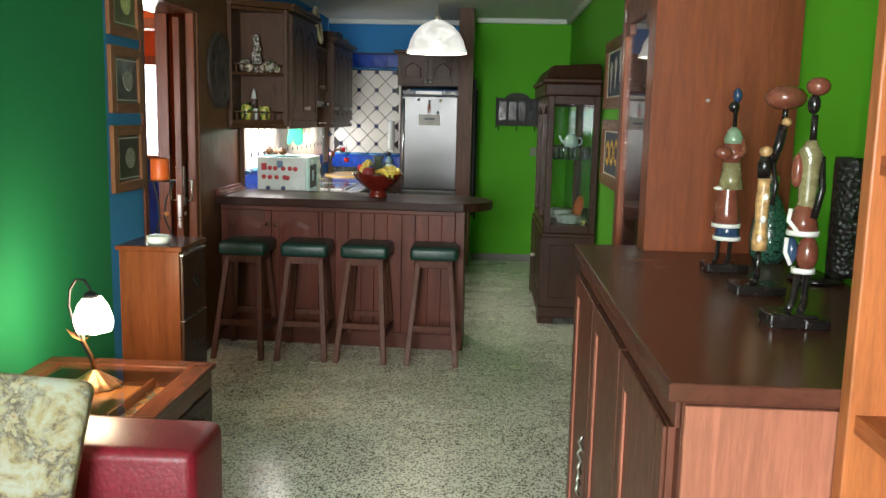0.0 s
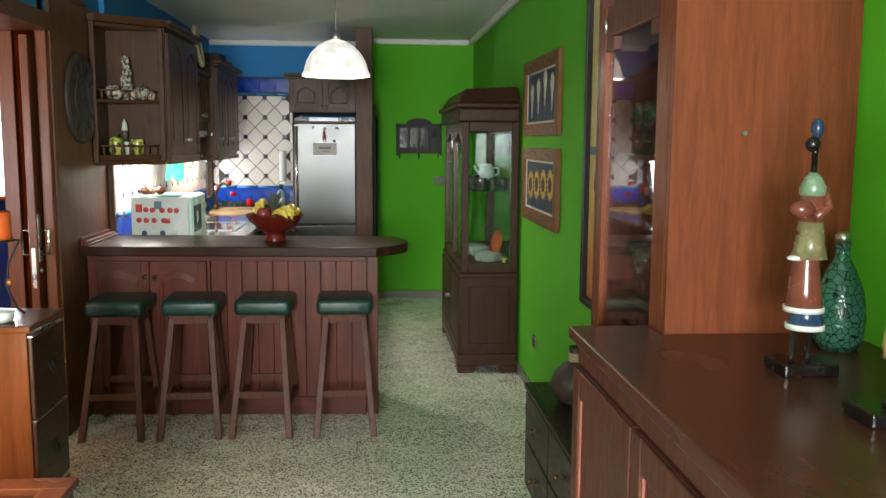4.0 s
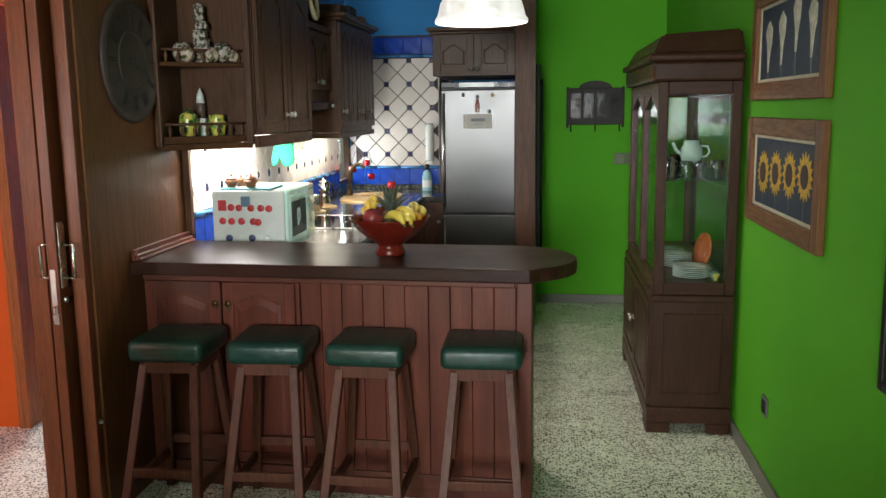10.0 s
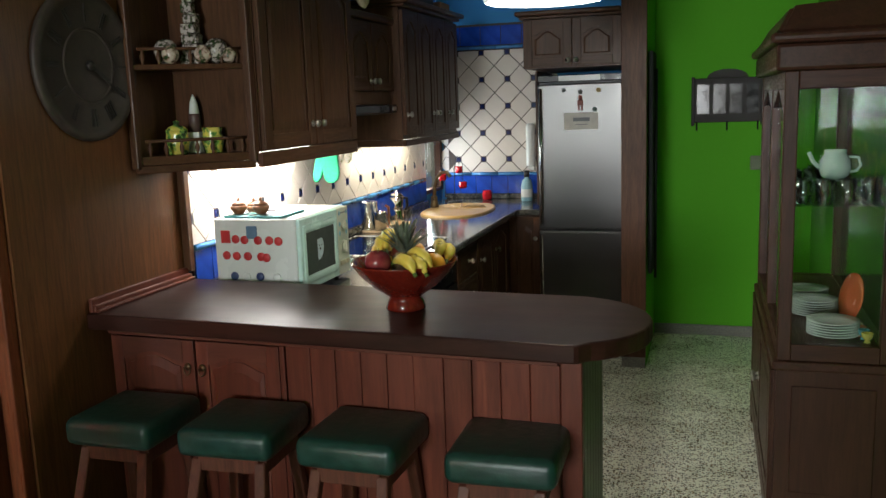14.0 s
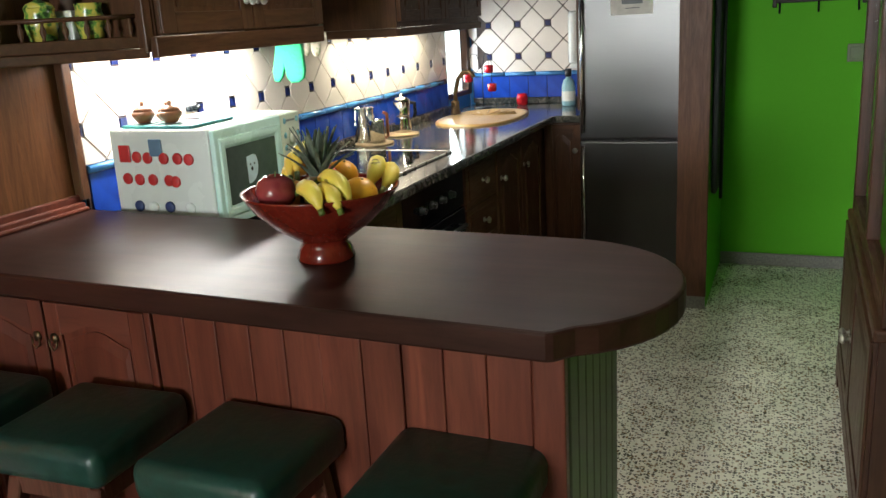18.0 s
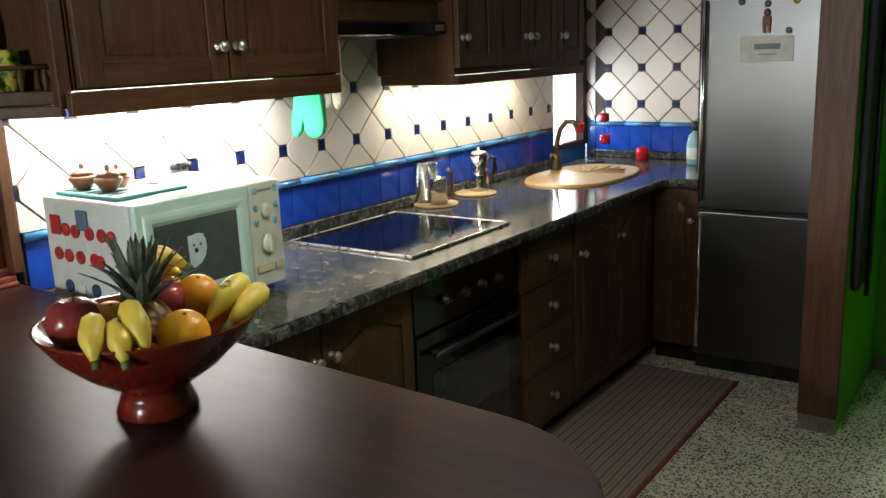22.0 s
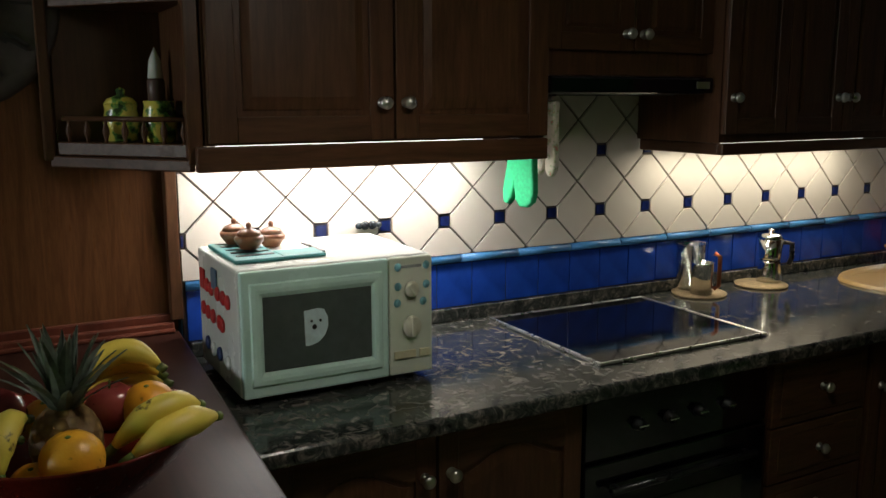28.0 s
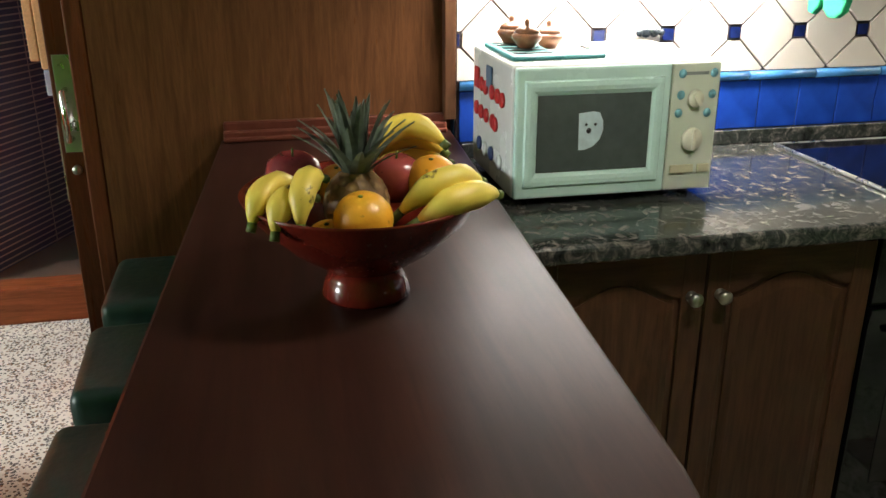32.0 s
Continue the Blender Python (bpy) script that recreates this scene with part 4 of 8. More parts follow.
# wall clock
stand(0, 0.145, 0.01, (1, 1.02, 1.02), (0, 4.30, 1.74))
ck = thing("wall_clock", (-0.579, 4.30, 1.74), "large dark bronze wall clock with roman numerals", "clock")
M_CLOCK = plain("dark_bronze", (0.045, 0.032, 0.026), 0.6, 0.1, 0.35, 30)
M_NUM = plain("black_numerals", (0.014, 0.011, 0.010), 0.6)


def on_wall(bm, at):
    bmesh.ops.transform(bm, matrix=Matrix.Translation(at) @ Matrix.Rotation(radians(90), 4, "Y"), verts=bm.verts[:])
    return bm


part("disc", on_wall(lathe([(0.236, 0.0), (0.236, 0.012), (0.228, 0.020), (0.205, 0.020), (0.200, 0.015), (0.001, 0.015)], 48), (-0.5795, 4.30, 1.74)), M_CLOCK, ck)
part("inner_ring", on_wall(lathe([(0.118, 0.0151), (0.116, 0.019), (0.110, 0.019), (0.108, 0.0151)], 40, caps=False), (-0.5795, 4.30, 1.74)), M_CLOCK, ck)
for k in range(12):
    a = 2 * math.pi * k / 12
    bars = (1, 2, 3, 2, 1, 2, 3, 4, 2, 1, 2, 2)[k]
    bm = bmesh.new()
    for j in range(bars):
        o = (j - (bars - 1) / 2) * 0.011
        bx(bm, 0.0152, 0.0175, o - 0.003, o + 0.003, 0.135, 0.19)
    bmesh.ops.transform(bm, matrix=Matrix.Translation((-0.5795, 4.30, 1.74)) @ Matrix.Rotation(a, 4, "X"), verts=bm.verts[:])
    part("numeral", bm, M_NUM, ck)
for ang, ln, nm in ((radians(-118), 0.10, "hour_hand"), (radians(-125), 0.15, "minute_hand")):
    bm = box(0.0205 + (0.003 if ln > 0.12 else 0), 0.0225 + (0.003 if ln > 0.12 else 0), -0.004, 0.004, -0.02, ln)
    bmesh.ops.transform(bm, matrix=Matrix.Translation((-0.5795, 4.30, 1.74)) @ Matrix.Rotation(ang, 4, "X"), verts=bm.verts[:])
    part("pointer_short" if ln < 0.12 else "pointer_long", bm, M_NUM, ck)
part("boss", on_wall(lathe([(0.016, 0.015), (0.014, 0.028), (0.001, 0.030)], 16), (-0.5795, 4.30, 1.74)), M_NUM, ck)

# ---- the hall and the rooms beyond ----
stand()
M_HALLWOOD = wood("hall_door_wood", (0.36, 0.12, 0.045), "z", 0.4)
structure("wall_hall_opposite", box(-1.87, -1.76, 3.74, 4.95, 0, ZC), M_ORANGE, "orange painted hall wall", "wall")
structure("wall_hall_opposite_near", box(-1.87, -1.76, 2.0, 2.95, 0, ZC), M_ORANGE, "orange painted hall wall", "wall")
structure("wall_hall_opposite_top", box(-1.87, -1.76, 2.95, 3.74, 2.05, ZC), M_ORANGE, "orange painted wall over a doorway", "wall")
structure("wall_hall_near", box(-3.6, -0.82, 1.8, 2.0, 0, ZC), M_ORANGE, "orange painted hall wall", "wall")
structure("wall_hall_far", box(-3.6, -1.53, 4.951, 5.07, 0, ZC), M_ORANGE, "orange painted hall wall", "wall")
structure("wall_hall_far_top", box(-1.53, -0.82, 4.951, 5.07, 2.05, ZC), M_ORANGE, "orange painted wall over the far doorway", "wall")
structure("wall_hall_side", box(-0.82, -0.766, 4.10, 4.95, 0, ZC), M_ORANGE, "orange painted hall wall", "wall")
hf = thing("hall_door_frame", (-1.15, 5.0, 0), "orange-brown wooden frame of the far hall doorway", "door frame")
part("jamb", box(-1.53, -1.47, 4.935, 5.085, 0, 2.05, 0.004), M_HALLWOOD, hf)
part("jamb", box(-0.89, -0.825, 4.935, 5.085, 0, 2.05, 0.004), M_HALLWOOD, hf)
part("head", box(-1.53, -0.825, 4.933, 5.087, 2.0505, 2.12, 0.004), M_HALLWOOD, hf)
structure("wall_far_room_side", box(-0.83, -0.76, 5.07, 6.4, 0, ZC), M_BLUE, "blue wall of the far room", "wall")
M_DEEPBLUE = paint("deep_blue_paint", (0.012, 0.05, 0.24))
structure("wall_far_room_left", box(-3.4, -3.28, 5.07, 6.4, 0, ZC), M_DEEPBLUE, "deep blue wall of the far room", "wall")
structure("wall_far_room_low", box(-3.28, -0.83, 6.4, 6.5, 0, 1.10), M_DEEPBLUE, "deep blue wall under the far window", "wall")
structure("wall_far_room_high", box(-3.28, -0.83, 6.4, 6.5, 1.88, ZC), M_ORANGE, "orange wall over the far window", "wall")
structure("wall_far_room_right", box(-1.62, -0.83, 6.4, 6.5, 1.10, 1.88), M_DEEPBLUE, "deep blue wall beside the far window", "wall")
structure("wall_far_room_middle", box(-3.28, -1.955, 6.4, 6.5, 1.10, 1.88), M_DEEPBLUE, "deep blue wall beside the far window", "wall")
fw = thing("far_window", (-1.78, 6.42, 1.1), "bright far window with a brown wooden sill", "window")
part("window_sill", box(-1.98, -1.60, 6.34, 6.399, 1.07, 1.10, 0.004), M_HALLWOOD, fw)
part("window_frame", box(-1.70, -1.625, 6.38, 6.45, 1.1005, 1.88, 0.004), M_HALLWOOD, fw)
part("window_frame", box(-1.95, -1.90, 6.38, 6.45, 1.1005, 1.88, 0.004), M_HALLWOOD, fw)
part("window_head", box(-1.98, -1.60, 6.37, 6.399, 1.8805, 1.95, 0.004), M_HALLWOOD, fw)
structure("backdrop_far_window", box(-3.3, -1.2, 6.75, 6.77, 0.8, 2.2), M_OUT, "bright daylight outside the far window", "backdrop")
# the blue mosaic room opposite
sl = thing("threshold", (-1.8, 3.35, 0), "raised reddish wooden threshold of the blue room", "threshold")
part("riser", box(-1.86, -1.74, 2.955, 3.735, 0.0, 0.148, 0.006), wood("threshold_wood", (0.34, 0.09, 0.03), "y", 0.4), sl)
bf = thing("blue_room_door_frame", (-1.8, 3.0, 0), "orange-brown wooden frame of the blue room", "door frame")
part("jamb", box(-1.875, -1.735, 2.94, 2.99, 0.149, 2.05, 0.004), M_HALLWOOD, bf)
part("jamb", box(-1.875, -1.735, 3.70, 3.75, 0.149, 2.05, 0.004), M_HALLWOOD, bf)
structure("floor_blue_room", box(-3.4, -1.861, 2.0, 4.9, 0.001, 0.12), plain("brown_floor_tile", (0.20, 0.13, 0.10), 0.4, 0, 0.2, 8), "brown tiled floor of the blue room", "floor")
mos = Mat("blue_mosaic", 0.25)
br = mos.node("ShaderNodeTexBrick", Vector=mos.node("ShaderNodeMapping", Vector=mos.co, Rotation=(radians(90), 0, 0)).outputs[0], Scale=1.0, Color1=(0.15, 0.18, 0.31, 1), Color2=(0.12, 0.15, 0.27, 1), Mortar=(0.62, 0.63, 0.68, 1))
br.inputs["Mortar Size"].default_value = 0.0035
br.inputs["Brick Width"].default_value = 0.6
br.inputs["Row Height"].default_value = 0.026
br.offset = 0.0
mos.color(br.outputs[0]).bump(br.outputs["Fac"], 0.4, 0.002)
screen = box(-3.3, -1.9, -0.05, 0.0, 0.121, 2.4)
ob = structure("wall_blue_mosaic", screen, mos.m, "dark blue mosaic wall of the blue room", "wall")
ob.location = (0.6, 3.95, 0)
ob.matrix_world = pose(-1.9, 3.28, 0, 0, 0, -24) @ Matrix.Translation((1.9, 0, 0))
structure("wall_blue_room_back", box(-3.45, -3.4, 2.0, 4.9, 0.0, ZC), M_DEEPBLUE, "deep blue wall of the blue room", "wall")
tw = thing("towel", (-1.95, 3.66, 1.0), "ochre towel hanging in the blue room doorway", "towel")
for k, (y0, y1, zb) in enumerate(((3.60, 3.635, 0.98), (3.635, 3.672, 0.95))):
    bm = box(-1.935, -1.915, y0, y1, zb, 1.45, 0.006)
    part("fold", bm, plain("ochre_cloth", (0.45, 0.24, 0.10), 0.9, 0, 0.15, 120, 0.4), tw)
part("tail", box(-1.934, -1.916, 3.64, 3.675, 0.85, 0.9495, 0.006), plain("pale_cloth", (0.30, 0.30, 0.34), 0.9), tw)

# ---- left living room wall ----
M_MOUNT = plain("dark_print", (0.03, 0.04, 0.035), 0.4, 0, 0.5, 9)
PUTL = face_x(XL + 0.001)


def framed(name, put, u0, u1, v0, v1, fw_, picture, label, group, mat_v=M_FRAME, mat_u=M_FRAME_Y, mount=None, depth=0.022):
    t = thing(name, put((u0 + u1) / 2, v0, 0.0), label, "picture", group)
    part("frame_side", slab(put, u0, u0 + fw_, v0, v1, 0.0, depth, 0.004), mat_v, t)
    part("frame_side", slab(put, u1 - fw_, u1, v0, v1, 0.0, depth, 0.004), mat_v, t)
    part("frame_top", slab(put, u0 + fw_, u1 - fw_, v1 - fw_, v1, 0.0, depth - 0.0005, 0.004), mat_u, t)
    part("frame_bottom", slab(put, u0 + fw_, u1 - fw_, v0, v0 + fw_, 0.0, depth - 0.0005, 0.004), mat_u, t)
    part("picture_sheet", slab(put, u0 + fw_, u1 - fw_, v0 + fw_, v1 - fw_, 0.001, 0.008), picture, t)
    return t


for v0, v1, tone in ((1.835, 2.15, (0.10, 0.12, 0.03)), (1.478, 1.790, (0.02, 0.035, 0.035)), (1.105, 1.422, (0.03, 0.035, 0.03))):
    t = framed("small_picture", PUTL, 2.845, 3.215, v0, v1, 0.05, plain("dark_etching", tone, 0.35, 0, 0.5, 12), "small dark picture in a wide wooden frame", "pictures beside the doorway")
    bm = bmesh.new()
    a, b, c, d = 2.925, 3.195, v0 + 0.06, v1 - 0.06
    for q in ((a, b, c, c + 0.005), (a, b, d - 0.005, d), (a, a + 0.005, c + 0.005, d - 0.005), (b - 0.005, b, c + 0.005, d - 0.005)):
        slab(PUTL, *q, 0.0082, 0.0095, 0, bm)
    part("mount_line", bm, plain("pale_mount", (0.55, 0.56, 0.5), 0.6), t)
    bm = ball(PUTL(3.06, (c + d) / 2, 0.0085), 0.001, 0.06, 0.05, 14)
    part("printed_shape", bm, plain("pale_print", (0.22, 0.24, 0.2) if v0 < 1.8 else (0.5, 0.55, 0.25), 0.5, 0, 0.4, 60), t)

# chest of drawers
stand(0.025, 0.062, 0, (1, 1, 0.99))
ch = thing("chest_of_drawers", (-0.31, 2.54, 0), "small varnished wooden chest with three dark drawers", "chest of drawers")
part("carcass", box(-0.425, -0.165, 2.385, 2.69, 0.0, 0.915, 0.003), M_CHEST, ch)
part("top", box(-0.437, -0.150, 2.375, 2.70, 0.9155, 0.937, 0.005), M_CHEST, ch)
M_DRW = wood("dark_drawer_wood", (0.045, 0.02, 0.012), "y", 0.32)
CX = face_x(-0.1645)
for v0, v1 in ((0.04, 0.32), (0.33, 0.605), (0.615, 0.895)):
    d = part("drawer", slab(CX, 2.392, 2.683, v0, v1, 0, 0.014, 0.004), M_DRW, ch)
    bm = bmesh.new()
    tube([CX(2.52, (v0 + v1) / 2 + 0.02, 0.016), CX(2.522, (v0 + v1) / 2 - 0.01, 0.028), CX(2.5375, (v0 + v1) / 2 - 0.022, 0.03), CX(2.553, (v0 + v1) / 2 - 0.01, 0.028), CX(2.555, (v0 + v1) / 2 + 0.02, 0.016)], 0.003, 6, bm)
    slab(CX, 2.515, 2.56, (v0 + v1) / 2 + 0.012, (v0 + v1) / 2 + 0.03, 0.0142, 0.017, 0.002, bm)
    part("drop_handle", bm, M_IRON, d)
    part("drawer_edge", slab(CX, 2.392, 2.683, v1 + 0.001, v1 + 0.005, 0, 0.016), M_NICKEL, ch)
# candle on an iron stand, glass dish
cs = thing("candle_stand", (-0.30, 2.55, 0.937), "black wrought iron candle stand on the chest", "candle stand")
for k in range(3):
    a = 2 * math.pi * k / 3 + 0.4
    c, s = math.cos(a), math.sin(a)
    part("leg", tube([(-0.30 + 0.065 * c, 2.55 + 0.065 * s, 0.941), (-0.30 + 0.045 * c, 2.55 + 0.045 * s, 0.96), (-0.30 + 0.012 * c, 2.55 + 0.012 * s, 1.04), (-0.30 + 0.022 * c, 2.55 + 0.022 * s, 1.12), (-0.30 + 0.05 * c, 2.55 + 0.05 * s, 1.18), (-0.30 + 0.06 * c, 2.55 + 0.06 * s, 1.205)], 0.004, 6), M_IRON, cs)
part("tray", lathe([(0.05, 0), (0.055, 0.004), (0.001, 0.005)], 20, (-0.30, 2.55, 1.201)), M_IRON, cs)
part("flower", ball((-0.27, 2.535, 1.06), 0.012, 0.012, 0.012, 8), plain("copper_leaf", (0.4, 0.16, 0.05), 0.4, 0.6), cs)
wax = Mat("orange_wax", 0.4)
wax.color(wax.ramp(wax.node("ShaderNodeSeparateXYZ", Vector=wax.co).outputs[2], (0.0, (0.55, 0.10, 0.02)), (1.0, (0.55, 0.10, 0.02))))
wax.b.inputs["Subsurface Weight"].default_value = 0.2
cd = single("candle", lathe([(0.038, 0), (0.040, 0.004), (0.040, 0.092), (0.034, 0.098), (0.02, 0.094), (0.001, 0.093)], 24, (-0.30, 2.55, 1.2065)), wax.m, "thick orange candle on the iron stand", "candle")
part("wick", tube([(-0.30, 2.55, 1.298), (-0.30, 2.552, 1.312)], 0.0015, 5), M_BLACK, cd)
single("glass_dish", lathe([(0.04, 0), (0.048, 0.006), (0.05, 0.035), (0.046, 0.035), (0.044, 0.008), (0.001, 0.006)], 24, (-0.28, 2.46, 0.9375)), M_WHITEPL, "small pale glass dish on the chest", "dish")

# side table with a glass display top
stand(-0.015, 0.303, 0, (0.944, 1, 0.906), (-0.575, 0, 0))
tb = thing("side_table", (-0.2, 1.55, 0), "varnished wooden side table with a glass display top", "table")
M_TBL = satin("table_wood", (0.15, 0.045, 0.024), "y", 0.25, 0.25)
for x0, x1, y0, y1 in ((-0.575, 0.14, 1.83, 1.917), (-0.575, 0.14, 1.18, 1.27), (0.05, 0.14, 1.2705, 1.8295), (-0.575, -0.49, 1.2705, 1.8295)):
    part("top_frame", box(x0, x1, y0, y1, 0.525, 0.552, 0.005), M_TBL, tb)
p = part("glass_top", box(-0.4895, 0.0495, 1.271, 1.8295, 0.542, 0.549), M_PANE, tb)
p.visible_shadow = False
part("display_floor", box(-0.4895, 0.0495, 1.271, 1.8295, 0.45, 0.458), wood("tray_wood", (0.58, 0.21, 0.07), "x", 0.35), tb)
part("display_divider", box(-0.10, -0.09, 1.271, 1.8295, 0.4585, 0.50), M_TBL, tb)
part("carcass", box(-0.56, 0.12, 1.195, 1.90, 0.11, 0.449), M_TBL, tb)
part("apron", box(0.1205, 0.128, 1.21, 1.89, 0.45, 0.5245), M_TBL, tb)
part("apron", box(-0.56, 0.12, 1.895, 1.905, 0.45, 0.5245), M_TBL, tb)
TX = face_x(0.1205)
for v0, v1 in ((0.13, 0.28), (0.29, 0.44)):
    d = part("drawer", slab(TX, 1.22, 1.88, v0, v1, 0, 0.012, 0.003), M_DRW, tb)
    add_knob(TX, 1.70, (v0 + v1) / 2, d, M_BRONZE, 0.013, 0.012)
for x, y in ((0.10, 1.87), (0.10, 1.22), (-0.54, 1.87), (-0.54, 1.22)):
    part("foot", lathe([(0.03, 0), (0.034, 0.03), (0.025, 0.07), (0.035, 0.109)], 14, (x, y, 0)), M_TBL, tb)
random.seed(5)
for k in range(9):
    x, y = random.uniform(-0.05, 0.03), random.uniform(1.35, 1.7)
    pts = [(x + 0.03 * math.sin(j * 0.9 + k) - 0.012 * j, y + 0.025 * j * math.cos(k), 0.4605 + 0.004 * (k % 3)) for j in range(7)]
    single("bead_string", tube(pts, 0.0035, 5), plain("bead", random.choice(((0.5, 0.4, 0.2), (0.05, 0.2, 0.25), (0.5, 0.2, 0.1), (0.1, 0.1, 0.1))), 0.35), "coiled bead string inside the glass table top", "beads", "beads in the table")

# table lamp
stand(-0.05, 0.303, -0.052)
tl = thing("table_lamp", (-0.2, 1.56, 0.552), "lit bronze table lamp with a tulip glass shade", "lamp")
M_COPPER = plain("old_copper", (0.42, 0.20, 0.09), 0.35, 0.9, 0.3, 40)
part("base", lathe([(0.092, 0), (0.09, 0.006), (0.066, 0.022), (0.036, 0.044), (0.014, 0.06), (0.001, 0.064)], 60, (-0.20, 1.56, 0.5525), None, lambda a, z: 1 + 0.07 * math.cos(12 * a) * (1 - z / 0.07)), M_COPPER, tl)
part("stem", tube([(-0.20, 1.56, 0.61), (-0.215, 1.56, 0.66), (-0.265, 1.56, 0.76), (-0.285, 1.56, 0.85), (-0.278, 1.56, 0.91), (-0.255, 1.56, 0.945), (-0.225, 1.56, 0.945), (-0.205, 1.56, 0.915), (-0.203, 1.56, 0.895)], 0.005, 8), M_IRON, tl)
part("stem_twist", tube([(-0.198, 1.56, 0.615), (-0.205, 1.555, 0.67), (-0.235, 1.56, 0.72), (-0.24, 1.565, 0.75)], 0.005, 8), M_COPPER, tl)
for s in (-1, 1):
    bm = bmesh.new()
    vs = [bm.verts.new((-0.237 + s * u * 0.06, 1.555 + w * 0.022, 0.72 + u * 0.045)) for u, w in ((0, 0), (0.4, 1), (1, 0), (0.4, -1))]
    bm.faces.new(vs)
    bmesh.ops.solidify(bm, geom=bm.faces[:], thickness=0.002)
    part("leaf", bm, M_COPPER, tl)
part("shade_holder", lathe([(0.028, 0), (0.024, 0.014), (0.01, 0.022), (0.001, 0.024)], 16, (-0.203, 1.56, 0.882)), M_IRON, tl)
part("shade", lathe([(0.050, 0), (0.060, 0.010), (0.066, 0.035), (0.064, 0.06), (0.054, 0.092), (0.032, 0.125)], 60, (-0.196, 1.56, 0.757), None, lambda a, z: 1 + (0.13 - 0.7 * z) * math.cos(6 * a)), M_TULIP, tl, "glowing scalloped glass shade").visible_shadow = False
part("cable", tube([(-0.25, 1.50, 0.556), (-0.30, 1.52, 0.556), (-0.36, 1.50, 0.556), (-0.41, 1.43, 0.556), (-0.45, 1.36, 0.556), (-0.52, 1.30, 0.556)], 0.0025, 6), plain("cream_cable", (0.55, 0.5, 0.35), 0.5), tl)

# sofa arm and cushion
stand(0, 0.29, 0, (1, 1, 0.93))
sf = thing("sofa", (-0.1, 0.3, 0), "dark red leather sofa beside the table", "sofa")
part("arm", box(-0.56, 0.36, 0.86, 1.14, 0.03, 0.60, 0.035, 4), M_REDLEATHER, sf, smooth=True)
part("seat", box(-0.56, 0.34, -1.2, 0.858, 0.12, 0.40, 0.05, 4), M_REDLEATHER, sf, smooth=True)
part("backrest", box(-0.58, -0.36, -1.2, 0.858, 0.401, 0.80, 0.05, 4), M_REDLEATHER, sf, smooth=True)
part("foot", box(0.27, 0.33, 1.08, 1.12, 0.0, 0.0295), M_BLACK, sf)
part("foot", box(0.27, 0.33, -1.15, -1.1, 0.0, 0.119), M_BLACK, sf)
part("foot", box(-0.5, -0.44, -1.15, -1.1, 0.0, 0.119), M_BLACK, sf)
cu = Mat("printed_cushion", 0.85)
n1 = cu.noise(9, 5, None, 0.66, 0.4)
n2 = cu.noise(38, 5, None, 0.7)
a = cu.ramp(n1, (0.40, (0.42, 0.42, 0.35)), (0.50, (0.36, 0.29, 0.15)), (0.57, (0.10, 0.075, 0.06)), (0.62, (0.42, 0.36, 0.22)), (0.70, (0.22, 0.06, 0.04)))
a = cu.mix(cu.ramp(n2, (0.45, 0.0), (0.6, 0.45)), a, (0.45, 0.45, 0.38))
cu.color(a).bump(cu.noise(300, 2), 0.3, 0.001)
bm = box(-0.25, 0.25, -0.09, 0.09, -0.25, 0.25, 0.03, 3)
for v in bm.verts:
    k = (1 - (abs(v.co.x) / 0.26) ** 3) * (1 - (abs(v.co.z) / 0.26) ** 3)
    v.co.y *= 0.35 + 0.75 * max(0, k)
bmesh.ops.transform(bm, matrix=pose(-0.16, 0.70, 0.62, -18, 8, 12), verts=bm.verts[:])
single("cushion", bm, cu.m, "printed cushion with a faded rural pattern on the sofa", "cushion", smooth=True)

# unseen window at the near end of the hall, added to brighten it
stand()
hw = thing("hall_window", (-1.3, 2.01, 1.0), "added glowing panel in a window frame, unseen, lighting the hall", "window")
part("window_frame", box(-1.72, -1.66, 2.0005, 2.03, 0.95, 2.05, 0.004), M_HALLWOOD, hw)
part("window_frame", box(-0.94, -0.88, 2.0005, 2.03, 0.95, 2.05, 0.004), M_HALLWOOD, hw)
part("window_head", box(-1.66, -0.94, 2.0005, 2.03, 1.99, 2.05, 0.004), M_HALLWOOD, hw)
part("window_sill", box(-1.66, -0.94, 2.0005, 2.05, 0.95, 1.0, 0.004), M_HALLWOOD, hw)
# glowing sheet on the solid wall, no real opening behind it
part("pane", box(-1.66, -0.94, 2.004, 2.008, 1.0, 1.99), M_OUT, hw)

# ---- right side: sideboard with figures, tall glass unit ----
stand(0, 0.270, 0, (0.957, 0.997, 0.961), (1.405, 0, 0))
sb = thing("sideboard", (1.70, 0.4, 0), "long dark cherry sideboard with panelled doors", "sideboard")
part("top", prism([(1.405, -0.235), (1.985, -0.235), (1.985, 0.975), (1.585, 0.975), (1.585, 1.065), (1.405, 1.065)], 1.172, 1.20, 0.004), M_SB_TOP, sb)
part("carcass", prism([(1.43, -0.215), (1.985, -0.215), (1.985, 0.972), (1.582, 0.972), (1.582, 1.05), (1.43, 1.05)], 0.06, 1.1715), M_SB_Z, sb)
part("plinth", box(1.45, 1.98, -0.20, 0.97, 0.0, 0.0595), M_BLACKWOOD, sb)
SX = face_nx(1.43)
# end face about three times lighter than M_SB_Z on the doors
part("end_face", box(1.432, 1.984, -0.226, -0.2155, 0.07, 1.165, 0.003), wood("pale_end_cherry", (0.36, 0.13, 0.08), "z", 0.4, 0.25), sb)
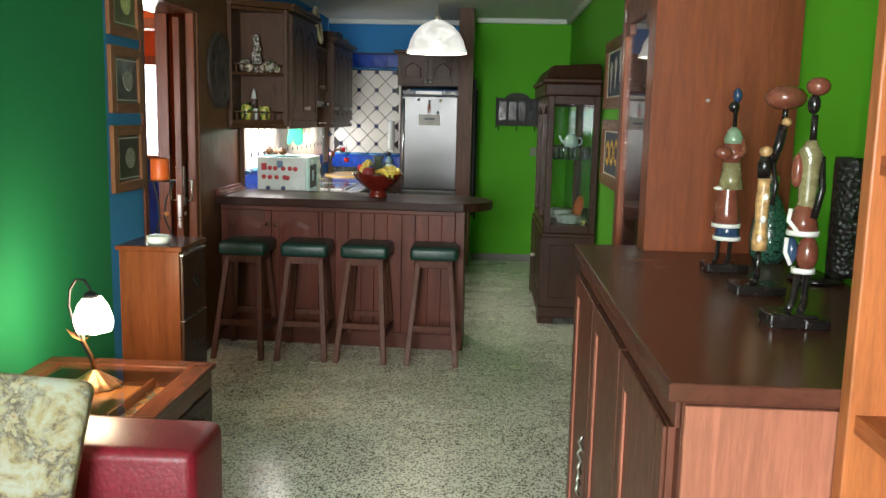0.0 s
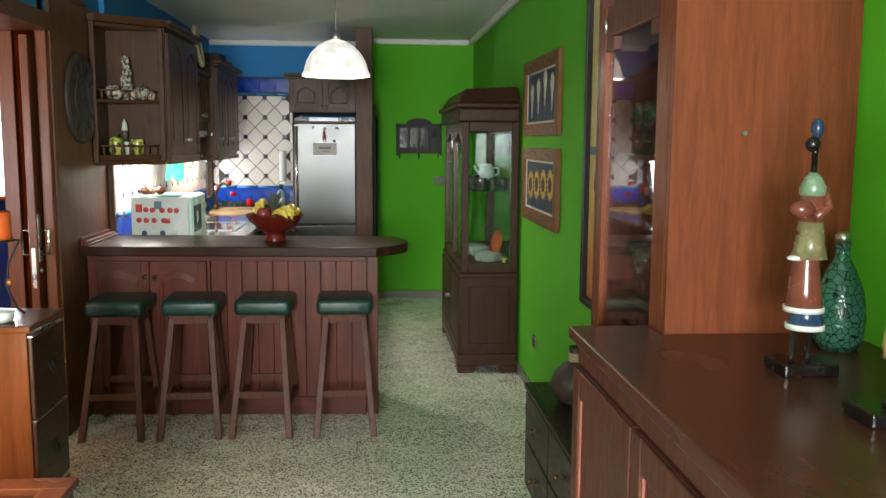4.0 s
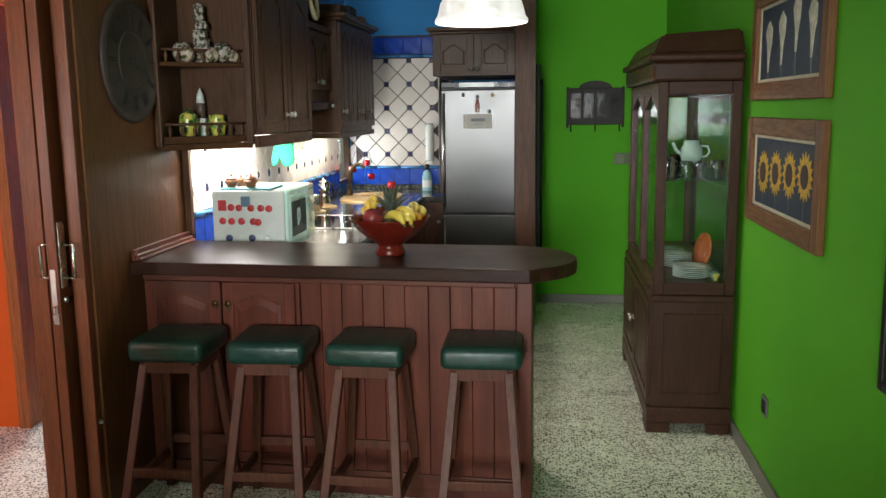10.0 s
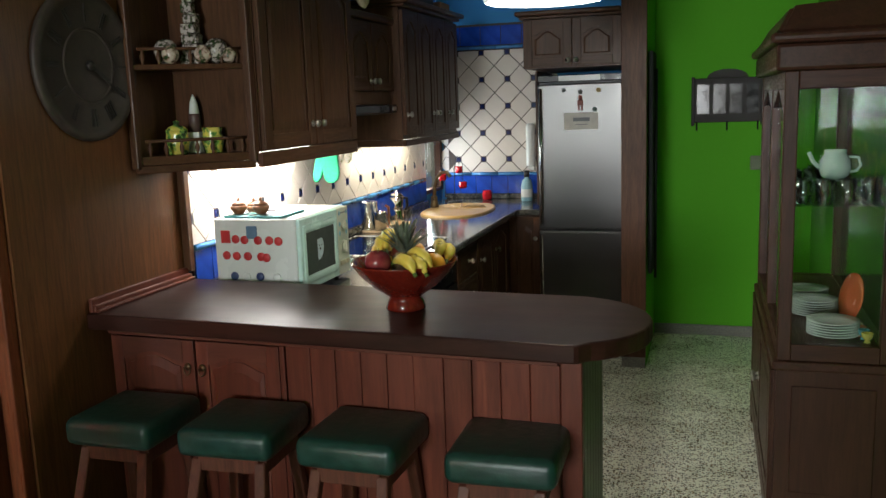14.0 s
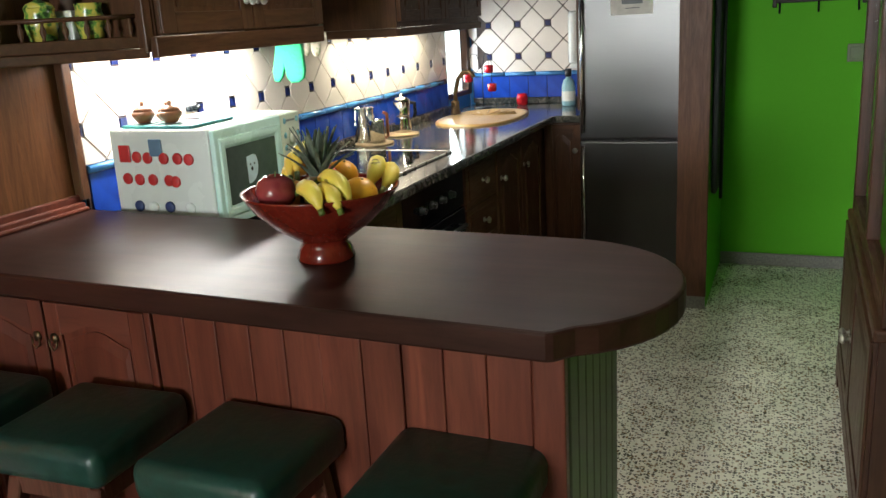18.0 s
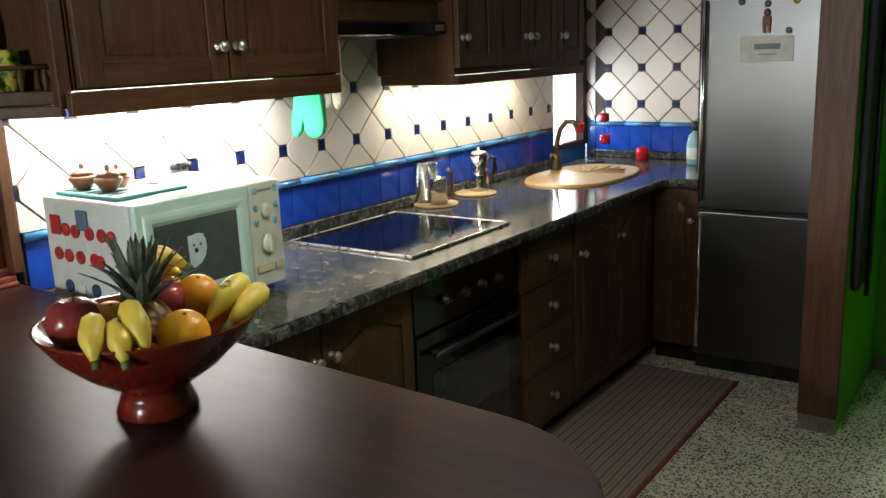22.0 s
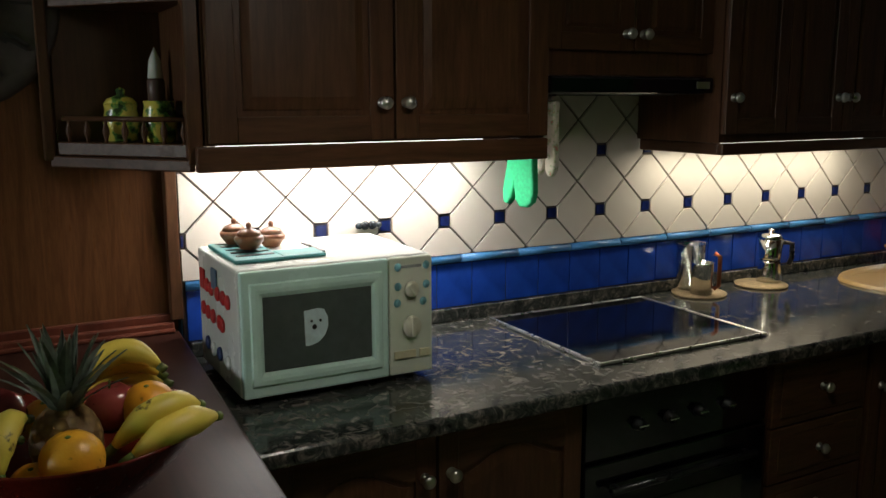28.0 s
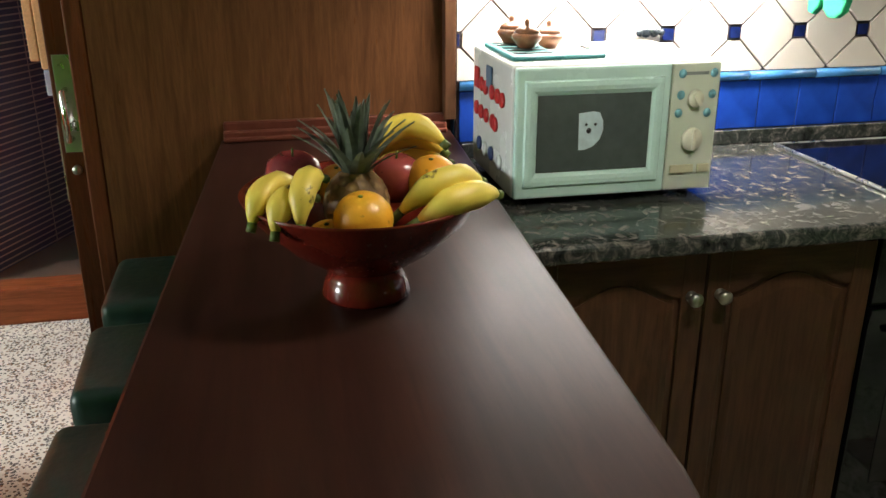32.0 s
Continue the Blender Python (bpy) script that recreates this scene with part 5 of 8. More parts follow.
for u0, u1 in ((-0.19, 0.215), (0.225, 0.63), (0.64, 1.04)):
    d = part("door", slab(SX, u0, u1, 0.08, 1.12, 0.0, 0.012, 0.002), M_SB_Z, sb)
    bm = bmesh.new()
    slab(SX, u0, u0 + 0.05, 0.08, 1.12, 0.0125, 0.02, 0.003, bm)
    slab(SX, u1 - 0.05, u1, 0.08, 1.12, 0.0125, 0.02, 0.003, bm)
    slab(SX, u0 + 0.05, u1 - 0.05, 0.08, 0.14, 0.0125, 0.0195, 0.003, bm)
    slab(SX, u0 + 0.05, u1 - 0.05, 1.06, 1.12, 0.0125, 0.0195, 0.003, bm)
    part("door_frame", bm, M_SB_Z, d)
    part("edge_strip", slab(SX, u1 - 0.062, u1 - 0.0505, 0.14, 1.06, 0.0125, 0.018, 0.002), wood("pink_cherry_strip", (0.40, 0.14, 0.09), "z", 0.4, 0.25), d)
    bm = bmesh.new()
    for k in range(5):
        tube([SX(u0 + 0.09 + 0.01 * k, 0.74 - 0.035 * k, 0.016), SX(u0 + 0.10 + 0.012 * math.sin(k * 2.0), 0.72 - 0.035 * k, 0.026), SX(u0 + 0.085 + 0.01 * k, 0.70 - 0.035 * k, 0.016)], 0.004, 6, bm)
    part("handle", bm, M_NICKEL, d, "pale metal ornamental handle")
part("frieze", slab(SX, -0.21, 1.045, 1.125, 1.168, 0.0, 0.008, 0.002), M_SB_Z, sb)

tu = thing("display_unit", (1.8, 1.27, 0), "tall cherry wood wall unit with a glazed door", "display cabinet")
part("side_panel", box(1.59, 1.985, 0.98, 1.0, 0.0, 2.02), M_CHERRY_Z, tu)
part("side_panel", box(1.59, 1.985, 1.545, 1.565, 0.0, 2.02), M_SB_Z, tu)
part("back_panel", box(1.97, 1.985, 1.0005, 1.5445, 0.0, 2.02), M_SB_Z, tu)
for z in (0.06, 0.98, 1.20, 1.55, 1.96):
    part("shelf", box(1.625, 1.969, 1.0005, 1.5445, z, z + 0.02), M_SB_Z, tu)
part("cupboard_front", box(1.592, 1.61, 1.001, 1.544, 0.08, 0.975, 0.003), M_SB_Z, tu)
part("door", slab(face_nx(1.612), 1.001, 1.085, 0.985, 1.95, 0.0, 0.022, 0.003), M_CHERRY_Z, tu)
part("door_stile", slab(face_nx(1.612), 1.495, 1.544, 0.985, 1.95, 0.0, 0.022, 0.003), M_CHERRY_Z, tu)
part("door_rail", slab(face_nx(1.612), 1.0855, 1.4945, 0.985, 1.045, 0.0, 0.021, 0.003), M_SB_Z, tu)
bm = slab(face_nx(1.612), 1.0855, 1.4945, 1.87, 1.95, 0.0, 0.021, 0.003)
slab(face_nx(1.612), 1.0855, 1.14, 1.835, 1.8695, 0.0, 0.021, 0.002, bm)
slab(face_nx(1.612), 1.425, 1.4945, 1.835, 1.8695, 0.0, 0.021, 0.002, bm)
part("door_rail", bm, M_SB_Z, tu)
part("pane", box(1.602, 1.606, 1.0855, 1.4945, 1.0455, 1.869), M_PANE_DARK, tu).visible_shadow = False
bm = bmesh.new()
bx(bm, 1.55, 1.985, 0.975, 1.60, 2.021, 2.045, 0.006)
bx(bm, 1.52, 1.985, 0.96, 1.63, 2.0455, 2.075, 0.010)
part("cornice", bm, M_SB_TOP, tu)
part("bracket", box(1.55, 1.589, 0.985, 1.045, 1.93, 2.0205, 0.008), M_SB_TOP, tu)
for y, z in ((1.478, 1.02), (1.478, 1.90), (0.9775, 1.62)):
    bm = tube([(1.585, y, z - 0.02), (1.585, y, z + 0.02)], 0.005, 8) if y > 1 else tube([(1.74, 0.979, z), (1.74, 0.968, z)], 0.005, 8)
    part("hinge" if y > 1 else "screw_cap", bm, M_NICKEL, tu)

# near pillar unit at the camera end of the sideboard
nu = thing("bookcase", (1.8, -0.6, 0), "tall cherry wood open bookcase at the sideboard's end", "bookcase")
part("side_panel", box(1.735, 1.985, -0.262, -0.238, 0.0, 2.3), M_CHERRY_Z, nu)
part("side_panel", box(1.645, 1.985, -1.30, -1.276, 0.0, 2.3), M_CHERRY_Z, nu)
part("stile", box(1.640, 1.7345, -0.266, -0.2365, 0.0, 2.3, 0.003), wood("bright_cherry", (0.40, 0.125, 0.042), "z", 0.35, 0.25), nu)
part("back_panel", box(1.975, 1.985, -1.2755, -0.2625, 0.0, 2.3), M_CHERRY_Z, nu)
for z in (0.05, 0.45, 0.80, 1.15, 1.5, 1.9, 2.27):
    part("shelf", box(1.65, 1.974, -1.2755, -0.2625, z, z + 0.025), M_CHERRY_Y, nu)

# glasses in the tall unit
stand(-0.02, 0.27, -0.055)


def wine_glass(at, h=0.12, r=0.032, label="clear stemmed drinking glass in the display unit", group="glasses in the display unit"):
    prof = [(r * 0.95, 0.0), (r * 0.9, 0.003), (0.005, 0.008), (0.0045, h * 0.38), (r * 0.7, h * 0.46), (r * 1.05, h * 0.68), (r * 0.92, h), (r * 0.86, h), (r * 0.98, h * 0.68), (r * 0.6, h * 0.5), (0.001, h * 0.46)]
    return single("drinking_glass", lathe(prof, 18, at), M_WARE, label, "glass", group)


g0 = wine_glass((1.68, 1.10, 1.5705))
k = 0
for z in (1.5705, 1.2205):
    for x in (1.68, 1.77, 1.87):
        for y in (1.10, 1.21, 1.32, 1.43):
            if (x, y, z) == (1.68, 1.10, 1.5705):
                continue
            k += 1
            c = copy_thing(g0, pose(x - 1.68 + 0.01 * math.sin(k * 3), y - 1.10 + 0.01 * math.cos(k * 5), z - 1.5705))

# three carved figures: plain shapes
stand(0, 0.27, -0.047)
M_EBONY = plain("ebony", (0.012, 0.009, 0.008), 0.22, 0, 0.3, 60)

def figure(at, label, shapes):
    """A carved figure as one mesh; each shape carries the index of its glaze."""
    bm = bmesh.new()
    x, y, z = at
    for glaze, kind, *a in shapes:
        n0 = len(bm.faces)
        if kind == "turn":
            ox, prof = a
            lathe(prof, 18, (x + ox, y, z), bm)
        elif kind == "bar":
            pts, r = a
            tube([(x + p, y + q, z + h) for p, q, h in pts], r, 8, bm)
        elif kind == "ball":
            (p, q, h), rx, ry, rz = a
            ball((x + p, y + q, z + h), rx, ry, rz, 14, bm)
        else:
            p0, p1, q0, q1, h0, h1 = a
            bx(bm, x + p0, x + p1, y + q0, y + q1, z + h0, z + h1, 0.004)
        bm.faces.ensure_lookup_table()
        for f in bm.faces[n0:]:
            f.material_index = glaze
    ob = single("carved_figure", bm, GLAZES[0], label, "figurine", "carved figures")
    for g in GLAZES[1:]:
        ob.data.materials.append(g)
    return ob


GLAZES = [M_EBONY, plain("brown_glaze", (0.17, 0.05, 0.03), 0.22, 0, 0.25, 40), plain("cream_glaze", (0.72, 0.70, 0.64), 0.3), plain("blue_glaze", (0.025, 0.05, 0.10), 0.25, 0, 0.3, 40), plain("olive_glaze", (0.20, 0.17, 0.08), 0.25, 0, 0.3, 40), plain("sage_glaze", (0.18, 0.26, 0.16), 0.25, 0, 0.2, 40), plain("ochre_glaze", (0.46, 0.27, 0.11), 0.3, 0, 0.45, 70)]


def hem(r, h):
    return [(r * 0.93, h), (r * 1.04, h - 0.001), (r * 1.04, h + 0.008), (r * 0.93, h + 0.008)]


figure((1.720, 0.680, 1.20), "glazed dark carved figurine in brown and olive on the sideboard", [
    (0, "block", -0.05, 0.045, -0.04, 0.04, 0.0, 0.022),
    (0, "bar", [(-0.03, -0.02, 0.024), (-0.02, 0, 0.035), (-0.016, 0, 0.10)], 0.0055),
    (0, "bar", [(-0.002, -0.02, 0.024), (0.008, 0, 0.035), (0.010, 0, 0.10)], 0.0055),
    (3, "turn", 0, [(0.030, 0.082), (0.026, 0.10), (0.020, 0.14)]), (2, "turn", 0, hem(0.031, 0.076)),
    (1, "turn", -0.004, [(0.031, 0.112), (0.027, 0.14), (0.020, 0.20), (0.018, 0.24)]), (2, "turn", -0.004, hem(0.032, 0.106)),
    (4, "turn", 0, [(0.030, 0.195), (0.024, 0.22), (0.018, 0.27)]), (2, "ball", (-0.024, -0.005, 0.196), 0.016, 0.012, 0.005),
    (1, "turn", 0, [(0.018, 0.24), (0.022, 0.28), (0.020, 0.30)]),
    (5, "turn", 0, [(0.019, 0.295), (0.022, 0.312), (0.014, 0.33), (0.006, 0.338)]),
    (1, "ball", (-0.024, -0.015, 0.278), 0.022, 0.018, 0.015),
    (1, "bar", [(0.018, -0.005, 0.31), (0.020, -0.018, 0.28), (-0.01, -0.028, 0.265)], 0.008),
    (0, "turn", 0, [(0.0055, 0.335), (0.005, 0.37), (0.008, 0.374)]),
    (0, "ball", (-0.004, 0, 0.384), 0.013, 0.012, 0.013), (3, "ball", (0.002, 0, 0.410), 0.011, 0.011, 0.017)])
figure((1.715, 0.420, 1.20), "slim carved figurine in ochre carrying a brown pot", [
    (0, "block", -0.05, 0.05, -0.04, 0.04, 0.0, 0.022),
    (0, "turn", 0, [(0.006, 0.02), (0.0055, 0.10)]), (0, "ball", (-0.006, -0.008, 0.027), 0.010, 0.014, 0.006),
    (6, "turn", 0, [(0.015, 0.09), (0.016, 0.11), (0.012, 0.15), (0.014, 0.19), (0.012, 0.225), (0.013, 0.238)]),
    (2, "ball", (-0.004, -0.013, 0.115), 0.006, 0.003, 0.008), (2, "ball", (0.0, -0.012, 0.155), 0.006, 0.003, 0.008), (2, "ball", (0.002, -0.012, 0.20), 0.006, 0.003, 0.008),
    (0, "turn", -0.002, [(0.012, 0.238), (0.014, 0.265), (0.008, 0.285)]), (6, "ball", (-0.002, -0.004, 0.292), 0.013, 0.012, 0.011),
    (0, "bar", [(0.012, 0, 0.27), (0.022, -0.004, 0.305), (0.03, 0, 0.345)], 0.010), (6, "ball", (0.034, -0.004, 0.352), 0.010, 0.010, 0.009),
    (0, "bar", [(0.014, -0.004, 0.27), (0.02, -0.012, 0.225), (0.014, -0.016, 0.185)], 0.0055),
    (0, "bar", [(0.03, 0, 0.352), (0.032, 0, 0.385)], 0.006), (1, "ball", (0.03, 0, 0.40), 0.042, 0.038, 0.025)])
figure((1.695, 0.140, 1.20), "tall carved figurine in red and ochre on the sideboard", [
    (0, "block", -0.052, 0.03, -0.04, 0.03, 0.0, 0.026), (0, "block", 0.005, 0.05, -0.045, 0.02, 0.0, 0.02),
    (0, "bar", [(-0.018, -0.02, 0.03), (-0.004, -0.004, 0.045), (0.004, 0, 0.105)], 0.0065), (0, "bar", [(0.0, -0.03, 0.03), (0.014, -0.006, 0.04), (0.018, 0, 0.105)], 0.0065),
    (1, "ball", (0.012, -0.008, 0.128), 0.019, 0.018, 0.032), (2, "turn", 0.010, hem(0.019, 0.094)),
    (3, "ball", (-0.014, 0, 0.132), 0.012, 0.014, 0.024), (2, "bar", [(-0.024, -0.006, 0.155), (-0.026, -0.008, 0.13), (-0.016, -0.010, 0.108)], 0.004),
    (1, "turn", 0.004, [(0.026, 0.165), (0.022, 0.185), (0.015, 0.21)]), (2, "turn", 0.004, hem(0.026, 0.160)),
    (2, "bar", [(-0.022, -0.008, 0.205), (-0.026, -0.012, 0.185), (-0.010, -0.018, 0.165)], 0.004),
    (4, "turn", 0.006, [(0.017, 0.185), (0.014, 0.22), (0.018, 0.28), (0.020, 0.30), (0.008, 0.322)]),
    (1, "ball", (-0.014, 0.0, 0.27), 0.010, 0.012, 0.030), (2, "bar", [(-0.006, -0.012, 0.31), (0.0, -0.018, 0.295)], 0.003),
    (0, "bar", [(0.024, -0.004, 0.295), (0.026, -0.012, 0.24), (0.012, -0.022, 0.19)], 0.0065),
    (0, "turn", 0.008, [(0.006, 0.318), (0.0055, 0.365)]), (0, "ball", (0.004, -0.002, 0.382), 0.011, 0.012, 0.017), (1, "ball", (0.010, 0, 0.412), 0.020, 0.019, 0.016)])
vm = Mat("green_net_glass", 0.2)
vv = vm.node("ShaderNodeTexVoronoi", Vector=vm.co, Scale=75)
vv.feature = "DISTANCE_TO_EDGE"
vm.color(vm.ramp(vv.outputs["Distance"], (0.02, (0.008, 0.014, 0.011)), (0.07, (0.04, 0.13, 0.085)))).bump(vv.outputs["Distance"], 0.6, 0.003)
vs = single("vase", lathe([(0.035, 0), (0.045, 0.02), (0.048, 0.06), (0.042, 0.11), (0.024, 0.155), (0.013, 0.175), (0.013, 0.195), (0.016, 0.2), (0.001, 0.2)], 24, (1.87, 0.84, 1.20)), vm.m, "green mosaic glass bottle vase on the sideboard", "vase")
part("stopper", lathe([(0.014, 0.2005), (0.015, 0.215), (0.008, 0.222), (0.001, 0.223)], 14, (1.87, 0.84, 1.20)), M_NICKEL, vs)
tc = thing("carved_candle_holder", (1.895, 0.58, 1.20), "dark carved wooden cylinder on a round foot", "candle holder")
part("foot", lathe([(0.06, 0), (0.06, 0.008), (0.05, 0.012), (0.001, 0.013)], 20, (1.895, 0.58, 1.2005)), M_EBONY, tc)
cm = Mat("carved_black", 0.4)
cm.color((0.015, 0.011, 0.01)).bump(cm.voronoi(90), 0.9, 0.006)
part("cylinder", lathe([(0.036, 0), (0.038, 0.01), (0.038, 0.25), (0.036, 0.265), (0.030, 0.265), (0.030, 0.24), (0.001, 0.24)], 24, (1.955, 0.58, 1.2135)), cm.m, tc)

# black low chest with jugs
stand(-0.055, 0.09, 0, (0.96, 1, 1), (1.70, 0, 0))
bc = thing("low_chest", (1.85, 2.35, 0), "low black lacquered wooden chest with small drawers", "chest")
part("carcass", box(1.715, 1.985, 1.60, 3.07, 0.04, 0.482), M_BLACKWOOD, bc)
part("top", box(1.70, 1.985, 1.59, 3.085, 0.4825, 0.502, 0.004), M_BLACKWOOD, bc)
part("plinth", box(1.74, 1.98, 1.62, 3.05, 0.0, 0.0395), M_BLACK, bc)
BX = face_nx(1.715)
for k in range(3):
    for v0, v1 in ((0.06, 0.26), (0.27, 0.47)):
        u0 = 1.615 + k * 0.485
        d = part("drawer", slab(BX, u0, u0 + 0.475, v0, v1, 0, 0.01, 0.003), M_BLACKWOOD, bc)
        add_knob(BX, u0 + 0.24, (v0 + v1) / 2, d, M_BRONZE, 0.012, 0.01)
M_CLAY = plain("dark_fired_clay", (0.055, 0.038, 0.032), 0.38, 0, 0.5, 7)
M_ROPE = plain("pale_rope", (0.38, 0.29, 0.18), 0.9, 0, 0.3, 160, 0.6)


def clay_jug(at, s, label, ang):
    x, y, z = at
    j = thing("clay_jug", at, label, "jug", "clay jugs on the low chest")
    prof = [(0.06, 0), (0.085, 0.015), (0.112, 0.06), (0.118, 0.10), (0.10, 0.145), (0.06, 0.18), (0.034, 0.195), (0.031, 0.235), (0.036, 0.262), (0.030, 0.262), (0.025, 0.235), (0.001, 0.22)]
    part("body", lathe([(r * s, h * s) for r, h in prof], 30, at), M_CLAY, j)
    part("rope_wrap", lathe([(0.036 * s, 0.196 * s), (0.037 * s, 0.20 * s), (0.036 * s, 0.234 * s), (0.034 * s, 0.236 * s)], 22, at), M_ROPE, j, "pale rope wrapped round the neck")
    c, sn = math.cos(ang), math.sin(ang)
    pts = []
    for k in range(11):
        a = radians(-80 + 25 * k)
        r = 0.072 + 0.036 * math.cos(a)
        pts.append((x + c * r * s, y + sn * r * s, z + (0.218 + 0.036 * math.sin(a)) * s))
    part("handle", tube(pts, 0.010 * s, 8), M_CLAY if s > 0.8 else M_ROPE, j)
    return j


clay_jug((1.86, 2.79, 0.502), 0.86, "large dark clay jug with a ring handle", radians(-35))
clay_jug((1.86, 2.45, 0.502), 0.74, "smaller brown clay jug with a rope-wrapped neck", radians(-30))

# ---- pictures on the green wall ----
stand()
PUTR = face_nx(XR - 0.001)
M_NAVY = plain("navy_paper", (0.02, 0.035, 0.07), 0.6, 0, 0.25, 30)
M_CREAM = plain("cream_mount", (0.62, 0.55, 0.42), 0.7)
M_CALLA = plain("calla_white", (0.62, 0.58, 0.48), 0.7, 0, 0.25, 40)
M_STALK = plain("calla_stalk", (0.10, 0.16, 0.14), 0.7)
M_PETAL = plain("sunflower_petal", (0.66, 0.40, 0.05), 0.7, 0, 0.3, 60)
M_SEEDS = plain("sunflower_seeds", (0.08, 0.05, 0.05), 0.8, 0, 0.4, 90)


def big_frame(v0, v1, kind, label):
    t = framed("framed_picture", PUTR, 3.98, 5.0, v0, v1, 0.07, M_NAVY, label, "flower pictures on the green wall", M_FRAME, M_FRAME_Y, None, 0.028)
    a, b, c, d = 4.051, 4.929, v0 + 0.071, v1 - 0.071
    bm = bmesh.new()
    for q in ((a, b, c, c + 0.012), (a, b, d - 0.012, d), (a, a + 0.02, c + 0.012, d - 0.012), (b - 0.02, b, c + 0.012, d - 0.012)):
        slab(PUTR, *q, 0.0085, 0.012, 0, bm)
    part("mount", bm, M_CREAM, t)
    mid = (c + d) / 2
    for k in range(4):
        u = 4.202 + k * 0.192
        if kind == "calla":
            h = 0.03 * math.sin(k * 1.7)
            pts = [(u - 0.045, mid + 0.085 + h), (u - 0.02, mid + 0.10 + h), (u, mid + 0.115 + h), (u + 0.03, mid + 0.10 + h), (u + 0.055, mid + 0.07 + h), (u + 0.035, mid + 0.03 + h), (u + 0.018, mid - 0.02 + h), (u + 0.012, mid - 0.085 + h), (u - 0.004, mid - 0.085 + h), (u - 0.02, mid - 0.01 + h), (u - 0.04, mid + 0.03 + h)]
            part("calla_flower", prism(pts, 0.0087, 0.0105, 0, None, PUTR), M_CALLA, t)
            part("stalk", prism([(u - 0.002, mid - 0.0855 + h), (u + 0.010, mid - 0.0855 + h), (u + 0.004, c + 0.013), (u - 0.004, c + 0.013)], 0.0087, 0.0098, 0, None, PUTR), M_STALK, t)
        else:
            cz = mid + 0.02 - 0.008 * k
            n = 32
            pts = []
            for j in range(n):
                an = 2 * math.pi * j / n
                r = 1.0 if j % 2 == 0 else 0.72
                pts.append((u + 0.095 * r * math.cos(an), cz + 0.088 * r * math.sin(an)))
            part("petals", prism(pts, 0.0087, 0.0104, 0, None, PUTR), M_PETAL, t)
            part("seed_head", prism([(u + 0.045 * math.cos(2 * math.pi * j / 18), cz + 0.043 * math.sin(2 * math.pi * j / 18)) for j in range(18)], 0.0105, 0.0122, 0, None, PUTR), M_SEEDS, t)
            part("stalk", prism([(u - 0.003, cz - 0.089), (u + 0.003, cz - 0.089), (u + 0.004, c + 0.013), (u - 0.002, c + 0.013)], 0.0087, 0.0098, 0, None, PUTR), M_STALK, t)


big_frame(1.568, 2.013, "calla", "wood-framed picture of four white calla lilies")
big_frame(1.063, 1.499, "sun", "wood-framed picture of four yellow sunflowers")

# tall painting
stand(0, 0.13, -0.019, (1, 0.92, 1), (0, 3.02, 0))
canvas = Mat("painted_canvas", 0.6)
zz = canvas.node("ShaderNodeSeparateXYZ", Vector=canvas.co).outputs[2]
mp = canvas.node("ShaderNodeMapRange", Value=zz)
mp.inputs["From Min"].default_value, mp.inputs["From Max"].default_value = 0.0, 1.4
jit = canvas.node("ShaderNodeMath")
jit.operation = "ADD"
canvas.link(mp.outputs[0], jit.inputs[0])
canvas.link(canvas.ramp(canvas.noise(5, 4), (0.3, 0.0), (0.7, 0.06)), jit.inputs[1])
cc = canvas.ramp(jit.outputs[0], (0.02, (0.50, 0.13, 0.04)), (0.16, (0.62, 0.22, 0.05)), (0.32, (0.72, 0.48, 0.12)), (0.52, (0.70, 0.56, 0.24)), (1.0, (0.62, 0.50, 0.26)))
cc = canvas.mix(canvas.ramp(canvas.noise(40, 5), (0.4, 0.0), (0.7, 0.25)), cc, (0.32, 0.22, 0.09))
canvas.color(cc).bump(canvas.noise(400, 2), 0.3, 0.001)
pt = framed("tall_painting", PUTR, 2.77, 3.275, 0.835, 2.25, 0.03, canvas.m, "tall painting of a red-robed shape in a black frame", "", plain("black_frame", (0.012, 0.011, 0.012), 0.35), plain("black_frame", (0.012, 0.011, 0.012), 0.35), None, 0.035)
M_ROBE = plain("brick_red_paint", (0.28, 0.05, 0.025), 0.65, 0, 0.5, 14)
M_UMBER = plain("umber_paint", (0.035, 0.018, 0.014), 0.65, 0, 0.4, 20)
M_SEA = plain("blue_grey_paint", (0.12, 0.22, 0.28), 0.65, 0, 0.3, 20)


def stroke(name, pts, mat, w=0.0086):
    part(name, prism(pts, 0.0083, w, 0, None, PUTR), mat, pt)


stroke("water_band", [(2.801, 1.50), (3.244, 1.50), (3.244, 1.535), (2.801, 1.535)], M_SEA, 0.0085)
stroke("robe_shape", [(2.94, 1.86), (2.98, 1.90), (3.05, 1.90), (3.085, 1.84), (3.10, 1.70), (3.09, 1.56), (3.10, 1.40), (3.095, 1.20), (3.075, 1.05), (3.05, 1.0), (3.02, 1.06), (2.99, 1.2), (2.96, 1.36), (2.93, 1.50), (2.905, 1.60), (2.91, 1.75)], M_ROBE, 0.0092)
stroke("head_shape", [(2.99 + 0.026 * math.cos(a / 8 * math.pi), 1.99 + 0.062 * math.sin(a / 8 * math.pi)) for a in range(16)], M_UMBER, 0.0096)
stroke("neck_shape", [(2.975, 1.89), (3.01, 1.89), (3.005, 1.935), (2.98, 1.935)], M_UMBER, 0.0090)
stroke("arm_shape", [(3.09, 1.70), (3.105, 1.66), (3.13, 1.45), (3.155, 1.36), (3.145, 1.34), (3.115, 1.44), (3.085, 1.62)], M_UMBER, 0.0096)
